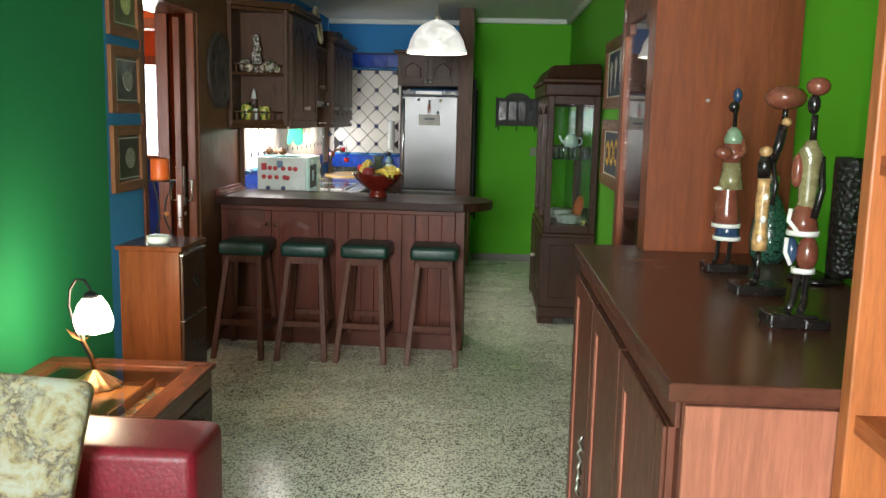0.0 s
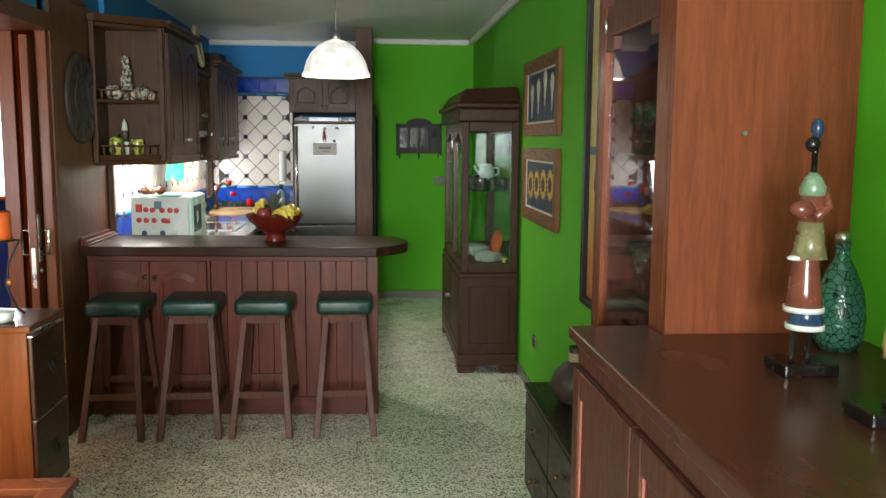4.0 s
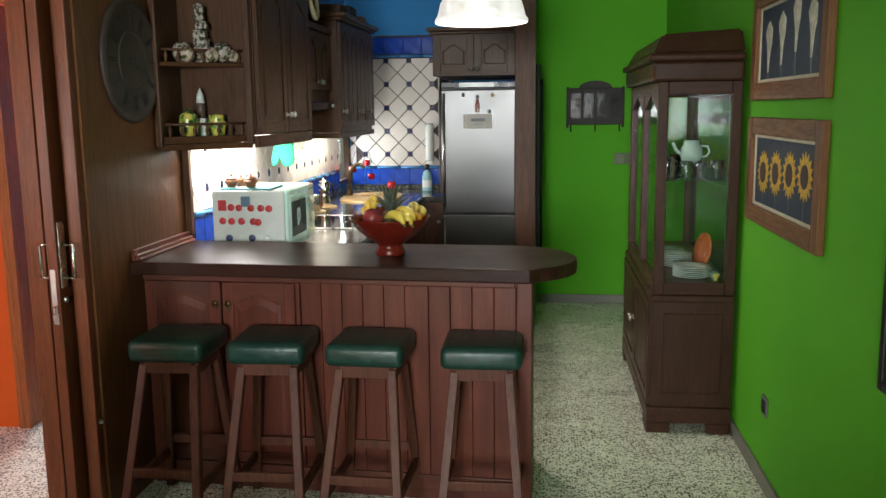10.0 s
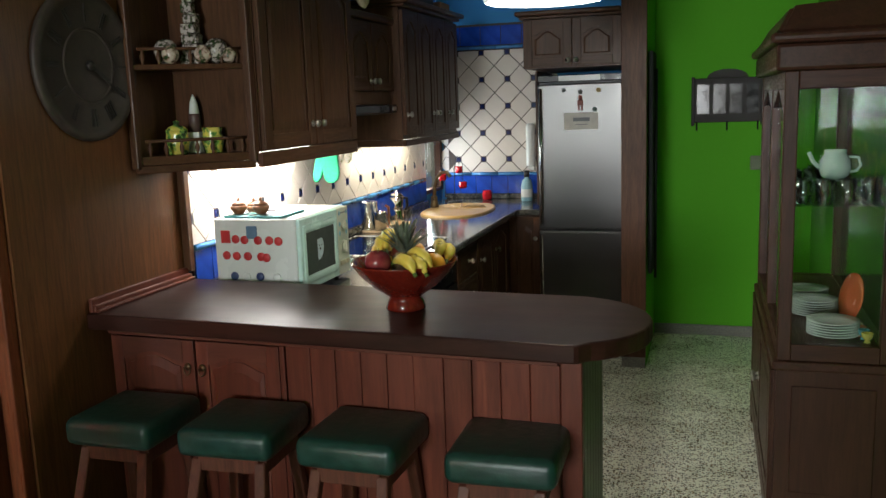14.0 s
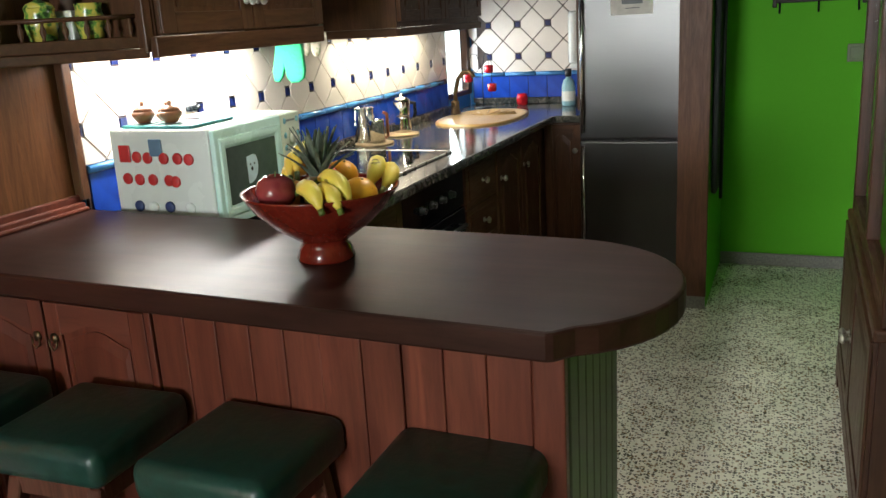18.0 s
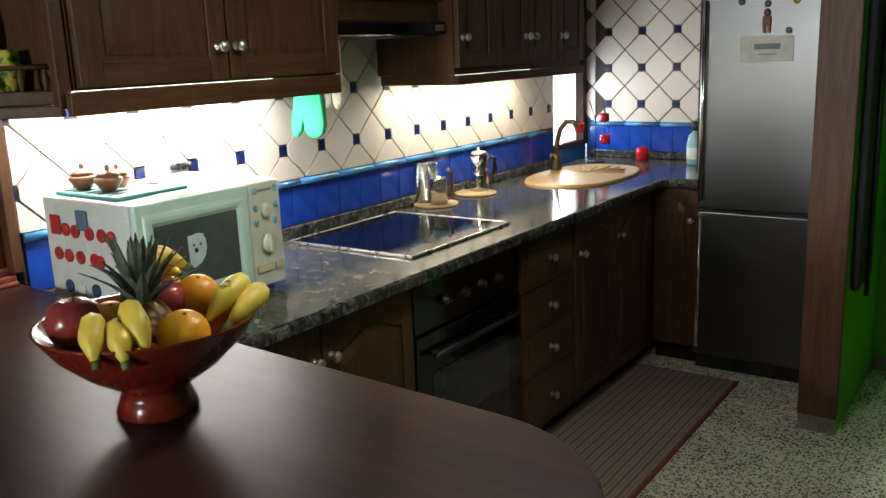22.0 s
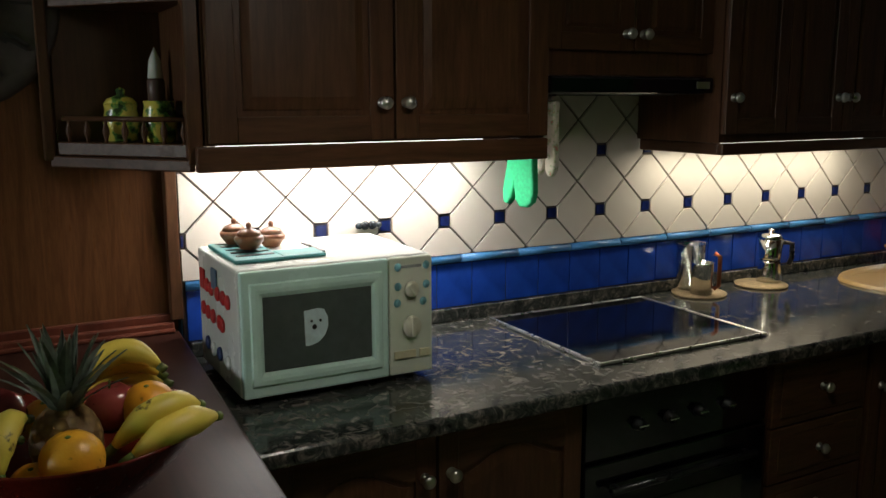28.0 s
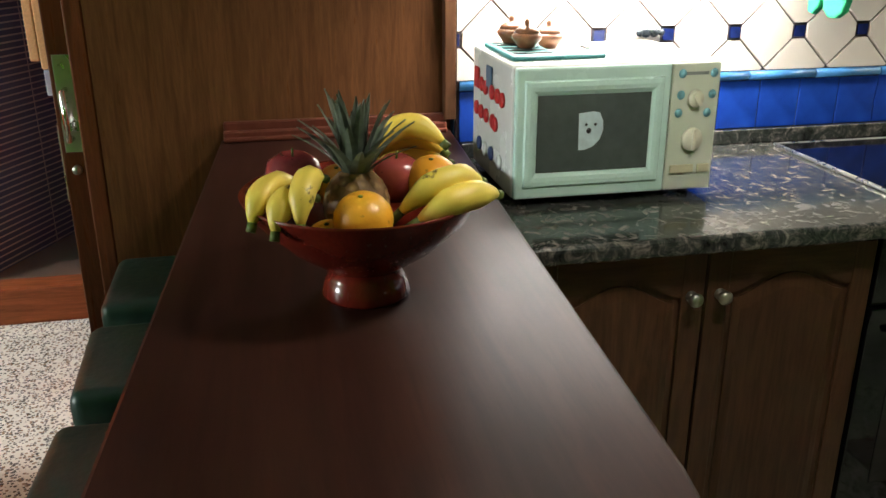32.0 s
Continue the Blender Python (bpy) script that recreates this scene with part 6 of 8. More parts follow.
stroke("fold_shape", [(2.93, 1.62), (3.0, 1.56), (3.08, 1.60), (3.09, 1.585), (3.0, 1.54), (2.925, 1.60)], M_UMBER, 0.0097)
stroke("fold_shape", [(3.02, 1.50), (3.05, 1.30), (3.04, 1.10), (3.03, 1.10), (3.035, 1.3), (3.005, 1.5)], M_UMBER, 0.0097)
stroke("foot_shape", [(3.045, 1.01), (3.08, 0.99), (3.085, 0.94), (3.06, 0.90), (3.04, 0.93), (3.035, 0.98)], M_UMBER, 0.0091)

# socket, switch, key rack
stand(0, 0.148, -0.02)
so = thing("wall_socket", PUTR(4.45, 0.36, 0), "small grey wall socket on the green wall", "socket")
part("plate", slab(PUTR, 4.41, 4.49, 0.32, 0.40, 0, 0.008, 0.003), plain("grey_plastic", (0.16, 0.16, 0.15), 0.45), so)
part("insert", slab(PUTR, 4.425, 4.475, 0.335, 0.385, 0.0085, 0.011, 0.003), M_BLACK, so)
PUTB = face_ny(YG - 0.001)
stand(-0.05, 0, 0.02)
sw = thing("light_switch", PUTB(1.72, 1.13, 0), "green painted double light switch on the end wall", "light switch")
part("plate", slab(PUTB, 1.64, 1.80, 1.085, 1.175, 0, 0.009, 0.003), plain("olive_plastic", (0.16, 0.20, 0.10), 0.5), sw)
part("rocker", slab(PUTB, 1.652, 1.717, 1.10, 1.16, 0.0095, 0.013, 0.003), plain("olive_plastic", (0.16, 0.20, 0.10), 0.5), sw)
part("rocker", slab(PUTB, 1.723, 1.788, 1.10, 1.16, 0.0095, 0.013, 0.003), plain("olive_plastic", (0.16, 0.20, 0.10), 0.5), sw)
stand(-0.042, 0, -0.008)
M_RACK = plain("dark_stained_wood", (0.02, 0.014, 0.012), 0.6, 0, 0.3, 40)
kr = thing("key_rack", PUTB(1.485, 1.41, 0), "dark wooden key rack with three mirror panes and hooks", "key rack")
part("board", slab(PUTB, 1.265, 1.705, 1.42, 1.70, 0, 0.014, 0.004), M_RACK, kr)
arch = [(1.36, 1.7005), (1.61, 1.7005)] + [(1.485 + 0.125 * math.cos(radians(a)), 1.7005 + 0.055 * math.sin(radians(a))) for a in range(15, 180, 15)]
part("crest", prism(arch, 0.0, 0.013, 0.0, None, PUTB), M_RACK, kr)
MIRROR = plain("dark_mirror_pane", (0.03, 0.03, 0.03), 0.12, 0.0, 0.2)
for u0, u1 in ((1.30, 1.375), (1.40, 1.475), (1.50, 1.575), (1.60, 1.67)):
    part("mirror_pane", slab(PUTB, u0, u1, 1.475, 1.66, 0.0145, 0.017), MIRROR, kr)
for u in (1.30, 1.485, 1.67):
    part("hook", tube([PUTB(u, 1.425, 0.0145), PUTB(u, 1.395, 0.018), PUTB(u, 1.372, 0.028), PUTB(u, 1.38, 0.04)], 0.005, 6), M_IRON, kr)
for u0, u1 in ((1.265, 1.285), (1.685, 1.705)):
    part("side_bead", slab(PUTB, u0, u1, 1.40, 1.71, 0.0145, 0.022, 0.004), M_RACK, kr)

# ---- glazed display cabinet ----
stand(-0.03, 0.10, 0, (1, 1, 0.975))
vt = thing("glass_cabinet", (1.8, 5.55, 0), "dark wooden glazed display cabinet with an arched crown", "display cabinet")
X0, X1, Y0, Y1 = 1.605, 1.975, 5.065, 6.365
part("base_plinth", prism([(X0 - 0.02, Y0 - 0.015), (X1, Y0 - 0.015), (X1, Y1 + 0.015), (X0 - 0.02, Y1 + 0.015)], 0.05, 0.13, 0.006), M_CAB_Y, vt)
for x0, x1, y0, y1 in ((X0 - 0.02, X0 + 0.09, Y0 - 0.015, Y0 + 0.01), (X1 - 0.11, X1, Y0 - 0.015, Y0 + 0.01), (X0 - 0.02, X0 + 0.005, Y0 + 0.011, Y0 + 0.14), (X0 - 0.02, X0 + 0.005, Y1 - 0.12, Y1 + 0.015), (X1 - 0.03, X1, Y1 - 0.02, Y1 + 0.015)):
    part("bracket_foot", box(x0, x1, y0, y1, 0.0, 0.0495, 0.004), M_CAB_Y, vt)
part("lower_case", box(X0, X1, Y0, Y1, 0.131, 0.655), M_CAB_Z, vt)
part("side_panel", box(X0 + 0.05, X1 - 0.05, Y0 - 0.006, Y0 - 0.0005, 0.20, 0.60, 0.004), M_CAB_Z, vt)
GX = face_nx(X0)
panel_door(GX, Y0 + 0.01, (Y0 + Y1) / 2 - 0.003, 0.14, 0.65, M_CAB_Z, M_CAB_Y, vt, 0.05, 0.0, ((Y0 + Y1) / 2 - 0.03, 0.42))
panel_door(GX, (Y0 + Y1) / 2 + 0.003, Y1 - 0.01, 0.14, 0.65, M_CAB_Z, M_CAB_Y, vt, 0.05, 0.0, ((Y0 + Y1) / 2 + 0.03, 0.42))
part("waist_moulding", box(X0 - 0.015, X1, Y0 - 0.012, Y1 + 0.012, 0.656, 0.69, 0.008), M_CAB_Y, vt)
Z0, Z1 = 0.691, 1.70
for x, y in ((X0, Y0), (X1 - 0.045, Y0), (X0, Y1 - 0.045), (X1 - 0.045, Y1 - 0.045)):
    part("corner_post", box(x, x + 0.045, y, y + 0.045, Z0, Z1, 0.004), M_CAB_Z, vt)
for y in (Y0, Y1 - 0.045):
    for z in (Z0, Z1 - 0.06):
        part("end_rail", box(X0 + 0.0455, X1 - 0.0455, y + 0.002, y + 0.043, z, z + 0.06, 0.003), M_CAB_X, vt)
for z in (Z0, Z1 - 0.06):
    part("front_rail", box(X0 + 0.002, X0 + 0.043, Y0 + 0.0455, Y1 - 0.0455, z, z + 0.06, 0.003), M_CAB_Y, vt)
    part("back_rail", box(X1 - 0.043, X1 - 0.002, Y0 + 0.0455, Y1 - 0.0455, z, z + 0.06, 0.003), M_CAB_Y, vt)
mid = (Y0 + Y1) / 2
part("door_meeting_stile", box(X0 + 0.001, X0 + 0.03, mid - 0.035, mid + 0.035, Z0 + 0.0605, Z1 - 0.0605, 0.003), M_CAB_Z, vt)
for y0, y1 in ((Y0 + 0.046, mid - 0.036), (mid + 0.036, Y1 - 0.046)):
    part("pane", box(X0 + 0.02, X0 + 0.024, y0, y1, Z0 + 0.0605, Z1 - 0.0605), M_PANE, vt).visible_shadow = False
    pts = [(y0, Z1 - 0.061), (y1, Z1 - 0.061)] + [(y1 - (y1 - y0) * k / 12, Z1 - 0.062 - 0.07 * abs(math.cos(math.pi * k / 12)) ** 1.5) for k in range(13)]
    part("arched_fret", prism(pts, 0.004, 0.016, 0, None, lambda u, v, w: (X0 + w, u, v)), M_CAB_Y, vt)
for y in (Y0 + 0.02, Y1 - 0.024):
    part("pane", box(X0 + 0.046, X1 - 0.046, y, y + 0.004, Z0 + 0.0605, Z1 - 0.0605), M_PANE, vt).visible_shadow = False
part("back_mirror", box(X1 - 0.012, X1 - 0.006, Y0 + 0.046, Y1 - 0.046, Z0 + 0.0605, Z1 - 0.0605), plain("dark_mirror", (0.075, 0.06, 0.05), 0.10, 1.0, 0.1), vt)
part("interior_floor", box(X0 + 0.044, X1 - 0.044, Y0 + 0.046, Y1 - 0.046, Z0 + 0.001, Z0 + 0.058), M_CAB_Y, vt)
part("glass_shelf", box(X0 + 0.03, X1 - 0.03, Y0 + 0.046, Y1 - 0.046, 1.235, 1.242), pane_material("shelf_glass", (0.75, 0.92, 0.85), 0.12), vt)
part("crown_board", box(X0 - 0.03, X1, Y0 - 0.03, Y1 + 0.03, Z1 + 0.001, Z1 + 0.09, 0.012), M_CAB_Y, vt)
part("crown_moulding", box(X0 - 0.05, X1, Y0 - 0.05, Y1 + 0.05, Z1 + 0.091, Z1 + 0.125, 0.012), M_CAB_Y, vt)
bm = bmesh.new()
ends = []
for s, y in ((0, Y0 - 0.03), (1, Y1 + 0.03)):
    ends.append([bm.verts.new((x, y + (0.09 if i else 0) * (1 if s == 0 else -1), z)) for i, (x, z) in enumerate(((X0 - 0.03, Z1 + 0.126), (X0 + 0.02, Z1 + 0.22), (X1, Z1 + 0.24)))] + [bm.verts.new((X1, y, Z1 + 0.126))])
for k in range(4):
    bm.faces.new((ends[0][k], ends[0][(k + 1) % 4], ends[1][(k + 1) % 4], ends[1][k]))
bm.faces.new(ends[0])
bm.faces.new(list(reversed(ends[1])))
bmesh.ops.recalc_face_normals(bm, faces=bm.faces[:])
bmesh.ops.bevel(bm, geom=bm.edges[:], offset=0.012, segments=2, affect="EDGES")
part("sloped_crown", bm, M_CAB_Y, vt)

# crockery inside it
M_CHINA = plain("pale_china", (0.60, 0.66, 0.62), 0.12, 0, 0.05, 10)


def plate_stack(at, n, r, label):
    t = thing("plate_stack", at, label, "plates", "crockery in the glass cabinet")
    for k in range(n):
        part("plate", lathe([(r * 0.55, 0), (r * 0.6, 0.002), (r, 0.011), (r, 0.013), (r * 0.62, 0.006), (0.001, 0.005)], 26, (at[0], at[1], at[2] + k * 0.0095)), M_CHINA, t)


ZF = Z0 + 0.0585
plate_stack((1.80, 5.22, ZF), 6, 0.088, "stack of pale china plates in the glass cabinet")
plate_stack((1.77, 5.52, ZF), 7, 0.085, "stack of pale china plates in the glass cabinet")
plate_stack((1.77, 5.80, ZF), 5, 0.085, "stack of pale china plates in the glass cabinet")
bm = lathe([(0.04, 0), (0.05, 0.003), (0.095, 0.016), (0.095, 0.019), (0.05, 0.006), (0.001, 0.005)], 26)
bmesh.ops.transform(bm, matrix=pose(1.90, 5.42, ZF + 0.096, 0, -78, 15), verts=bm.verts[:])
single("display_plate", bm, plain("orange_glaze", (0.45, 0.09, 0.03), 0.2), "orange glazed plate leaning upright in the cabinet", "plate")
for k, c in enumerate(((0.5, 0.45, 0.1), (0.1, 0.35, 0.4), (0.5, 0.2, 0.1), (0.5, 0.4, 0.3), (0.15, 0.2, 0.4))):
    single("egg_cup", lathe([(0.012, 0), (0.008, 0.008), (0.018, 0.02), (0.02, 0.035), (0.017, 0.035), (0.001, 0.02)], 14, (1.90 - 0.004 * k, 5.14 + 0.045 * k, ZF)), plain("cup_glaze", c, 0.25), "small brightly glazed cup beside the plates", "cup", "small cups in the glass cabinet")
ZS = 1.2425
tp = thing("teapot", (1.80, 5.33, ZS + 0.07), "pale green china coffee pot on the glass shelf", "teapot")
tray = thing("glass_tray", (1.80, 5.30, ZS), "clear glass riser on the cabinet shelf", "tray")
part("riser_top", box(1.72, 1.88, 5.24, 5.42, ZS + 0.064, ZS + 0.069), pane_material("tray_glass", (0.85, 0.95, 0.9), 0.1), tray)
for x, y in ((1.725, 5.245), (1.87, 5.245), (1.725, 5.41), (1.87, 5.41)):
    part("riser_leg", box(x, x + 0.005, y, y + 0.005, ZS + 0.0005, ZS + 0.0635), M_GLASS, tray)
M_POT = plain("celadon", (0.50, 0.64, 0.56), 0.15, 0, 0.06, 10)
part("body", lathe([(0.03, 0), (0.046, 0.012), (0.054, 0.04), (0.05, 0.07), (0.036, 0.092), (0.038, 0.105), (0.034, 0.105), (0.03, 0.09), (0.001, 0.088)], 24, (1.80, 5.33, ZS + 0.0695)), M_POT, tp)
part("spout", tube([(1.75, 5.35, ZS + 0.11), (1.73, 5.357, ZS + 0.13), (1.715, 5.362, ZS + 0.165)], 0.008, 8), M_POT, tp)
part("handle", tube([(1.843, 5.315, ZS + 0.15), (1.872, 5.305, ZS + 0.148), (1.88, 5.302, ZS + 0.12), (1.868, 5.306, ZS + 0.10), (1.848, 5.313, ZS + 0.095)], 0.005, 7), M_POT, tp)
tumbler = single("tumbler", lathe([(0.022, 0), (0.026, 0.003), (0.03, 0.085), (0.028, 0.085), (0.024, 0.008), (0.001, 0.007)], 16, (1.68, 5.15, ZS)), M_WARE, "clear glass tumbler on the cabinet shelf", "glass", "tumblers in the glass cabinet")
for i, (x, y) in enumerate(((1.75, 5.15), (1.82, 5.15), (1.89, 5.155), (1.68, 5.22), (1.91, 5.22), (1.68, 5.50), (1.75, 5.50), (1.82, 5.50), (1.68, 5.60), (1.75, 5.60), (1.68, 5.75), (1.78, 5.75))):
    copy_thing(tumbler, pose(x - 1.68, y - 5.15, 0))

# ---- pendant lamp ----
stand()
pl = thing("pendant_lamp", (0.765, 5.25, 1.94), "lit white glass pendant lamp with a scalloped rim", "pendant lamp")
sm = Mat("alabaster_shade", 0.4)
nn = sm.noise(16, 4, None, 0.6, 0.8)
cl = sm.ramp(nn, (0.35, (0.62, 0.60, 0.56)), (0.6, (1.0, 0.98, 0.95)))
sm.color(cl)
sm.link(cl, sm.b.inputs["Emission Color"])
sm.b.inputs["Emission Strength"].default_value = 0.6
dome = lathe([(0.212, 0.0), (0.216, 0.012), (0.205, 0.03), (0.19, 0.09), (0.16, 0.145), (0.115, 0.19), (0.06, 0.22), (0.022, 0.232), (0.018, 0.226), (0.055, 0.212), (0.108, 0.183), (0.152, 0.14), (0.182, 0.088), (0.197, 0.03), (0.207, 0.012)], 48, (0.765, 5.25, 1.942), None, lambda a, z: 1 + 0.018 * math.cos(24 * a) * max(0, 1 - z / 0.05))
bmesh.ops.delete(dome, geom=[f for f in dome.faces if len(f.verts) > 4], context="FACES_ONLY")
part("shade", dome, sm.m, pl, "glowing mottled glass shade").visible_shadow = True
part("bulb", ball((0.765, 5.25, 2.04), 0.035, 0.035, 0.045, 14), glow("bulb_glow", (1.0, 0.93, 0.82), 10.0), pl).visible_shadow = False
part("cap", lathe([(0.03, 0.0), (0.028, 0.02), (0.012, 0.045), (0.001, 0.048)], 18, (0.765, 5.25, 2.175)), M_NICKEL, pl)
part("cord", tube([(0.765, 5.25, 2.22), (0.765, 5.25, 2.455)], 0.0035, 6), M_NICKEL, pl)
part("ceiling_rose", lathe([(0.05, 0.0), (0.05, 0.02), (0.045, 0.038)], 20, (0.765, 5.25, 2.451)), M_NICKEL, pl)

# ---- microwave and what stands on it ----
mw = thing("microwave", (-0.29, 5.11, 0.916), "pale mint microwave oven with dials and stickers", "microwave")
MZ0, MZ1 = 0.93, 1.185
part("casing", box(-0.485, -0.115, 4.885, 5.34, MZ0, MZ1, 0.006), M_WHITEPL, mw, "white enamelled casing")
part("front_panel", box(-0.1145, -0.098, 5.228, 5.338, MZ0 + 0.002, MZ1 - 0.002, 0.004), plain("cream_panel", (0.68, 0.72, 0.60), 0.35, 0, 0.05, 8), mw, "cream control panel")
d = part("door", box(-0.1145, -0.096, 4.887, 5.226, MZ0 + 0.002, MZ1 - 0.002, 0.005), M_MINT, mw, "pale mint door")
bm = bmesh.new()
loops = []
for g, x in ((0.0, -0.0958), (0.003, -0.0905), (0.012, -0.0892), (0.020, -0.0905), (0.0282, -0.0955)):
    y0, y1, z0, z1 = 4.905 + g, 5.21 - g, MZ0 + 0.025 + g, MZ1 - 0.025 - g
    loops.append([bm.verts.new((x, y, z)) for y, z in ((y0, z0), (y1, z0), (y1, z1), (y0, z1))])
for a, b in zip(loops, loops[1:]):
    for k in range(4):
        bm.faces.new((a[k], a[(k + 1) % 4], b[(k + 1) % 4], b[k]))
bmesh.ops.recalc_face_normals(bm, faces=bm.faces[:])
part("window_bezel", bm, M_MINT, d)
part("door_window", box(-0.0958, -0.0935, 4.9335, 5.1815, MZ0 + 0.0535, MZ1 - 0.0535), plain("grey_door_glass", (0.085, 0.105, 0.098), 0.12, 0, 0.1, 30), d)
for cz, r in ((1.115, 0.017), (1.035, 0.023)):
    bm = on_wall(lathe([(r, 0), (r, 0.008), (r * 0.93, 0.011), (0.001, 0.011)], 24), (-0.0975, 5.283, cz))
    k = part("dial", bm, plain("cream_dial", (0.66, 0.64, 0.50), 0.35), mw)
    bm = box(0.0, 0.006, -0.004, 0.004, -r * 0.9, r * 0.9, 0.001)
    bmesh.ops.transform(bm, matrix=Matrix.Translation((-0.0863, 5.283, cz)) @ Matrix.Rotation(radians(35 if r < 0.02 else 0), 4, "X"), verts=bm.verts[:])
    part("dial_grip", bm, plain("cream_dial", (0.66, 0.64, 0.50), 0.35), k)
part("button", box(-0.0978, -0.092, 5.238, 5.293, 0.967, 0.984, 0.002), plain("yellow_button", (0.62, 0.58, 0.38), 0.4), mw)
part("button", box(-0.0978, -0.092, 5.302, 5.330, 0.967, 0.984, 0.002), plain("yellow_button", (0.62, 0.58, 0.38), 0.4), mw)
part("maker_mark", box(-0.0978, -0.0972, 5.258, 5.31, 1.160, 1.166), plain("grey_print", (0.25, 0.27, 0.26), 0.5), mw)
M_STK = plain("blue_sticker", (0.20, 0.48, 0.56), 0.4, 0, 0.4, 90)
for y, z in ((5.25, 1.163), (5.322, 1.163), (5.25, 1.122), (5.322, 1.122), (5.248, 1.087), (5.314, 1.086)):
    bm = on_wall(lathe([(0.009, 0), (0.009, 0.0006), (0.001, 0.0007)], 14), (-0.0977, y, z))
    part("sticker", bm, M_STK, mw)
bear = [(-0.012, 0.034), (0.020, 0.037), (0.034, 0.034), (0.042, 0.018), (0.043, 0.0), (0.036, -0.018), (0.022, -0.031), (0.004, -0.037), (-0.010, -0.037)]
part("door_sticker", prism([(5.035 + u, 1.062 + v) for u, v in bear], 0.0, 0.0007, 0, None, lambda u, v, w: (-0.0933 + w, u, v)), plain("pale_blue_sticker", (0.62, 0.76, 0.80), 0.4, 0, 0.12, 50), mw, "pale blue half-round sticker")
bm = bmesh.new()
for y, z, r in ((5.046, 1.062, 0.0055), (5.040, 1.074, 0.003), (5.060, 1.074, 0.003)):
    on = on_wall(lathe([(r, 0), (r, 0.0004), (0.0001, 0.0005)], 10), (-0.0925, y, z))
    tmp = bpy.data.meshes.new("dot")
    on.to_mesh(tmp)
    on.free()
    bm.from_mesh(tmp)
    bpy.data.meshes.remove(tmp)
part("sticker_marks", bm, M_NUM, mw)
for x in (-0.45, -0.15):
    for y in (4.92, 5.30):
        part("foot", lathe([(0.012, 0), (0.012, 0.0135)], 10, (x, y, 0.916)), M_BLACK, mw)
mw.location = (-0.288, 5.168, 0.8905)
mw.scale = (0.93, 1.0, 1.10)
# round magnets on its side
M_REDMAG = plain("red_magnet", (0.55, 0.03, 0.03), 0.4)
M_NAVYMAG = plain("navy_magnet", (0.03, 0.05, 0.14), 0.4)


def side_magnet(x, z, r, mat, label):
    bm = lathe([(r, 0), (r, 0.004), (r * 0.8, 0.006), (0.001, 0.006)], 18)
    bmesh.ops.transform(bm, matrix=Matrix.Translation((-0.288 + (x + 0.29) * 0.95, 4.9425, 0.8905 + (z - 0.916) * 1.10)) @ Matrix.Rotation(radians(90), 4, "X"), verts=bm.verts[:])
    return single("magnet", bm, mat, label, "magnet", "magnets on the microwave side")


for x, z in ((-0.385, 1.115), (-0.345, 1.113), (-0.285, 1.112), (-0.235, 1.112), (-0.195, 1.110), (-0.43, 1.058), (-0.385, 1.056), (-0.335, 1.056), (-0.275, 1.055), (-0.252, 1.052)):
    side_magnet(x, z, 0.0165, M_REDMAG, "round red magnet on the microwave side")
for x in (-0.40, -0.285):
    side_magnet(x, 0.985, 0.0165, M_NAVYMAG, "round navy magnet on the microwave side")
for x in (-0.345, -0.21):
    side_magnet(x, 0.983, 0.0165, M_WHITEPL, "round white magnet on the microwave side")
single("magnet", box(-0.440, -0.400, 4.9377, 4.9425, 1.094, 1.143, 0.003), M_REDMAG, "red house-shaped magnet on the microwave side", "magnet", "magnets on the microwave side")
single("magnet", box(-0.330, -0.285, 4.9377, 4.9425, 1.112, 1.161, 0.003), plain("grey_blue_magnet", (0.12, 0.20, 0.30), 0.4), "grey-blue square magnet on the microwave side", "magnet", "magnets on the microwave side")
# trivet with three clay pots
stand(-0.045, 0.07, -0.0165)
M_TEALB = plain("teal_board", (0.06, 0.28, 0.28), 0.45)
bd = thing("chopping_board", (-0.28, 4.99, 1.203), "small teal wooden board with slots on the microwave", "board")
part("board", box(-0.39, -0.145, 4.89, 5.0, 1.2035, 1.2125, 0.003), M_TEALB, bd)
part("paddle", box(-0.235, -0.15, 5.0005, 5.10, 1.2035, 1.212, 0.003), M_TEALB, bd)
for k in range(5):
    part("slot", box(-0.38 + k * 0.045, -0.365 + k * 0.045, 4.905, 4.99, 1.2127, 1.214), M_BLACK, bd)
M_TERRA = plain("brown_clay_pot", (0.26, 0.10, 0.045), 0.32, 0, 0.35, 30)
for x, y in ((-0.352, 4.945), (-0.262, 4.955), (-0.335, 5.03)):
    z = 1.2145 if y < 5.02 else 1.2035
    p = thing("spice_pot", (x, y, z), "small brown clay pot with a lid on the board", "pot", "clay pots on the microwave")
    part("pot", lathe([(0.016, 0), (0.02, 0.003), (0.033, 0.02), (0.034, 0.028), (0.028, 0.033), (0.001, 0.032)], 20, (x, y, z)), M_TERRA, p)
    part("lid", lathe([(0.029, 0.0335), (0.024, 0.042), (0.012, 0.047), (0.005, 0.05), (0.007, 0.056), (0.004, 0.062), (0.001, 0.063)], 18, (x, y, z)), M_TERRA, p)
single("knife", box(-0.34, -0.20, 5.105, 5.118, 1.2035, 1.208, 0.002), M_BLACK, "small dark handled knife on the microwave", "knife")
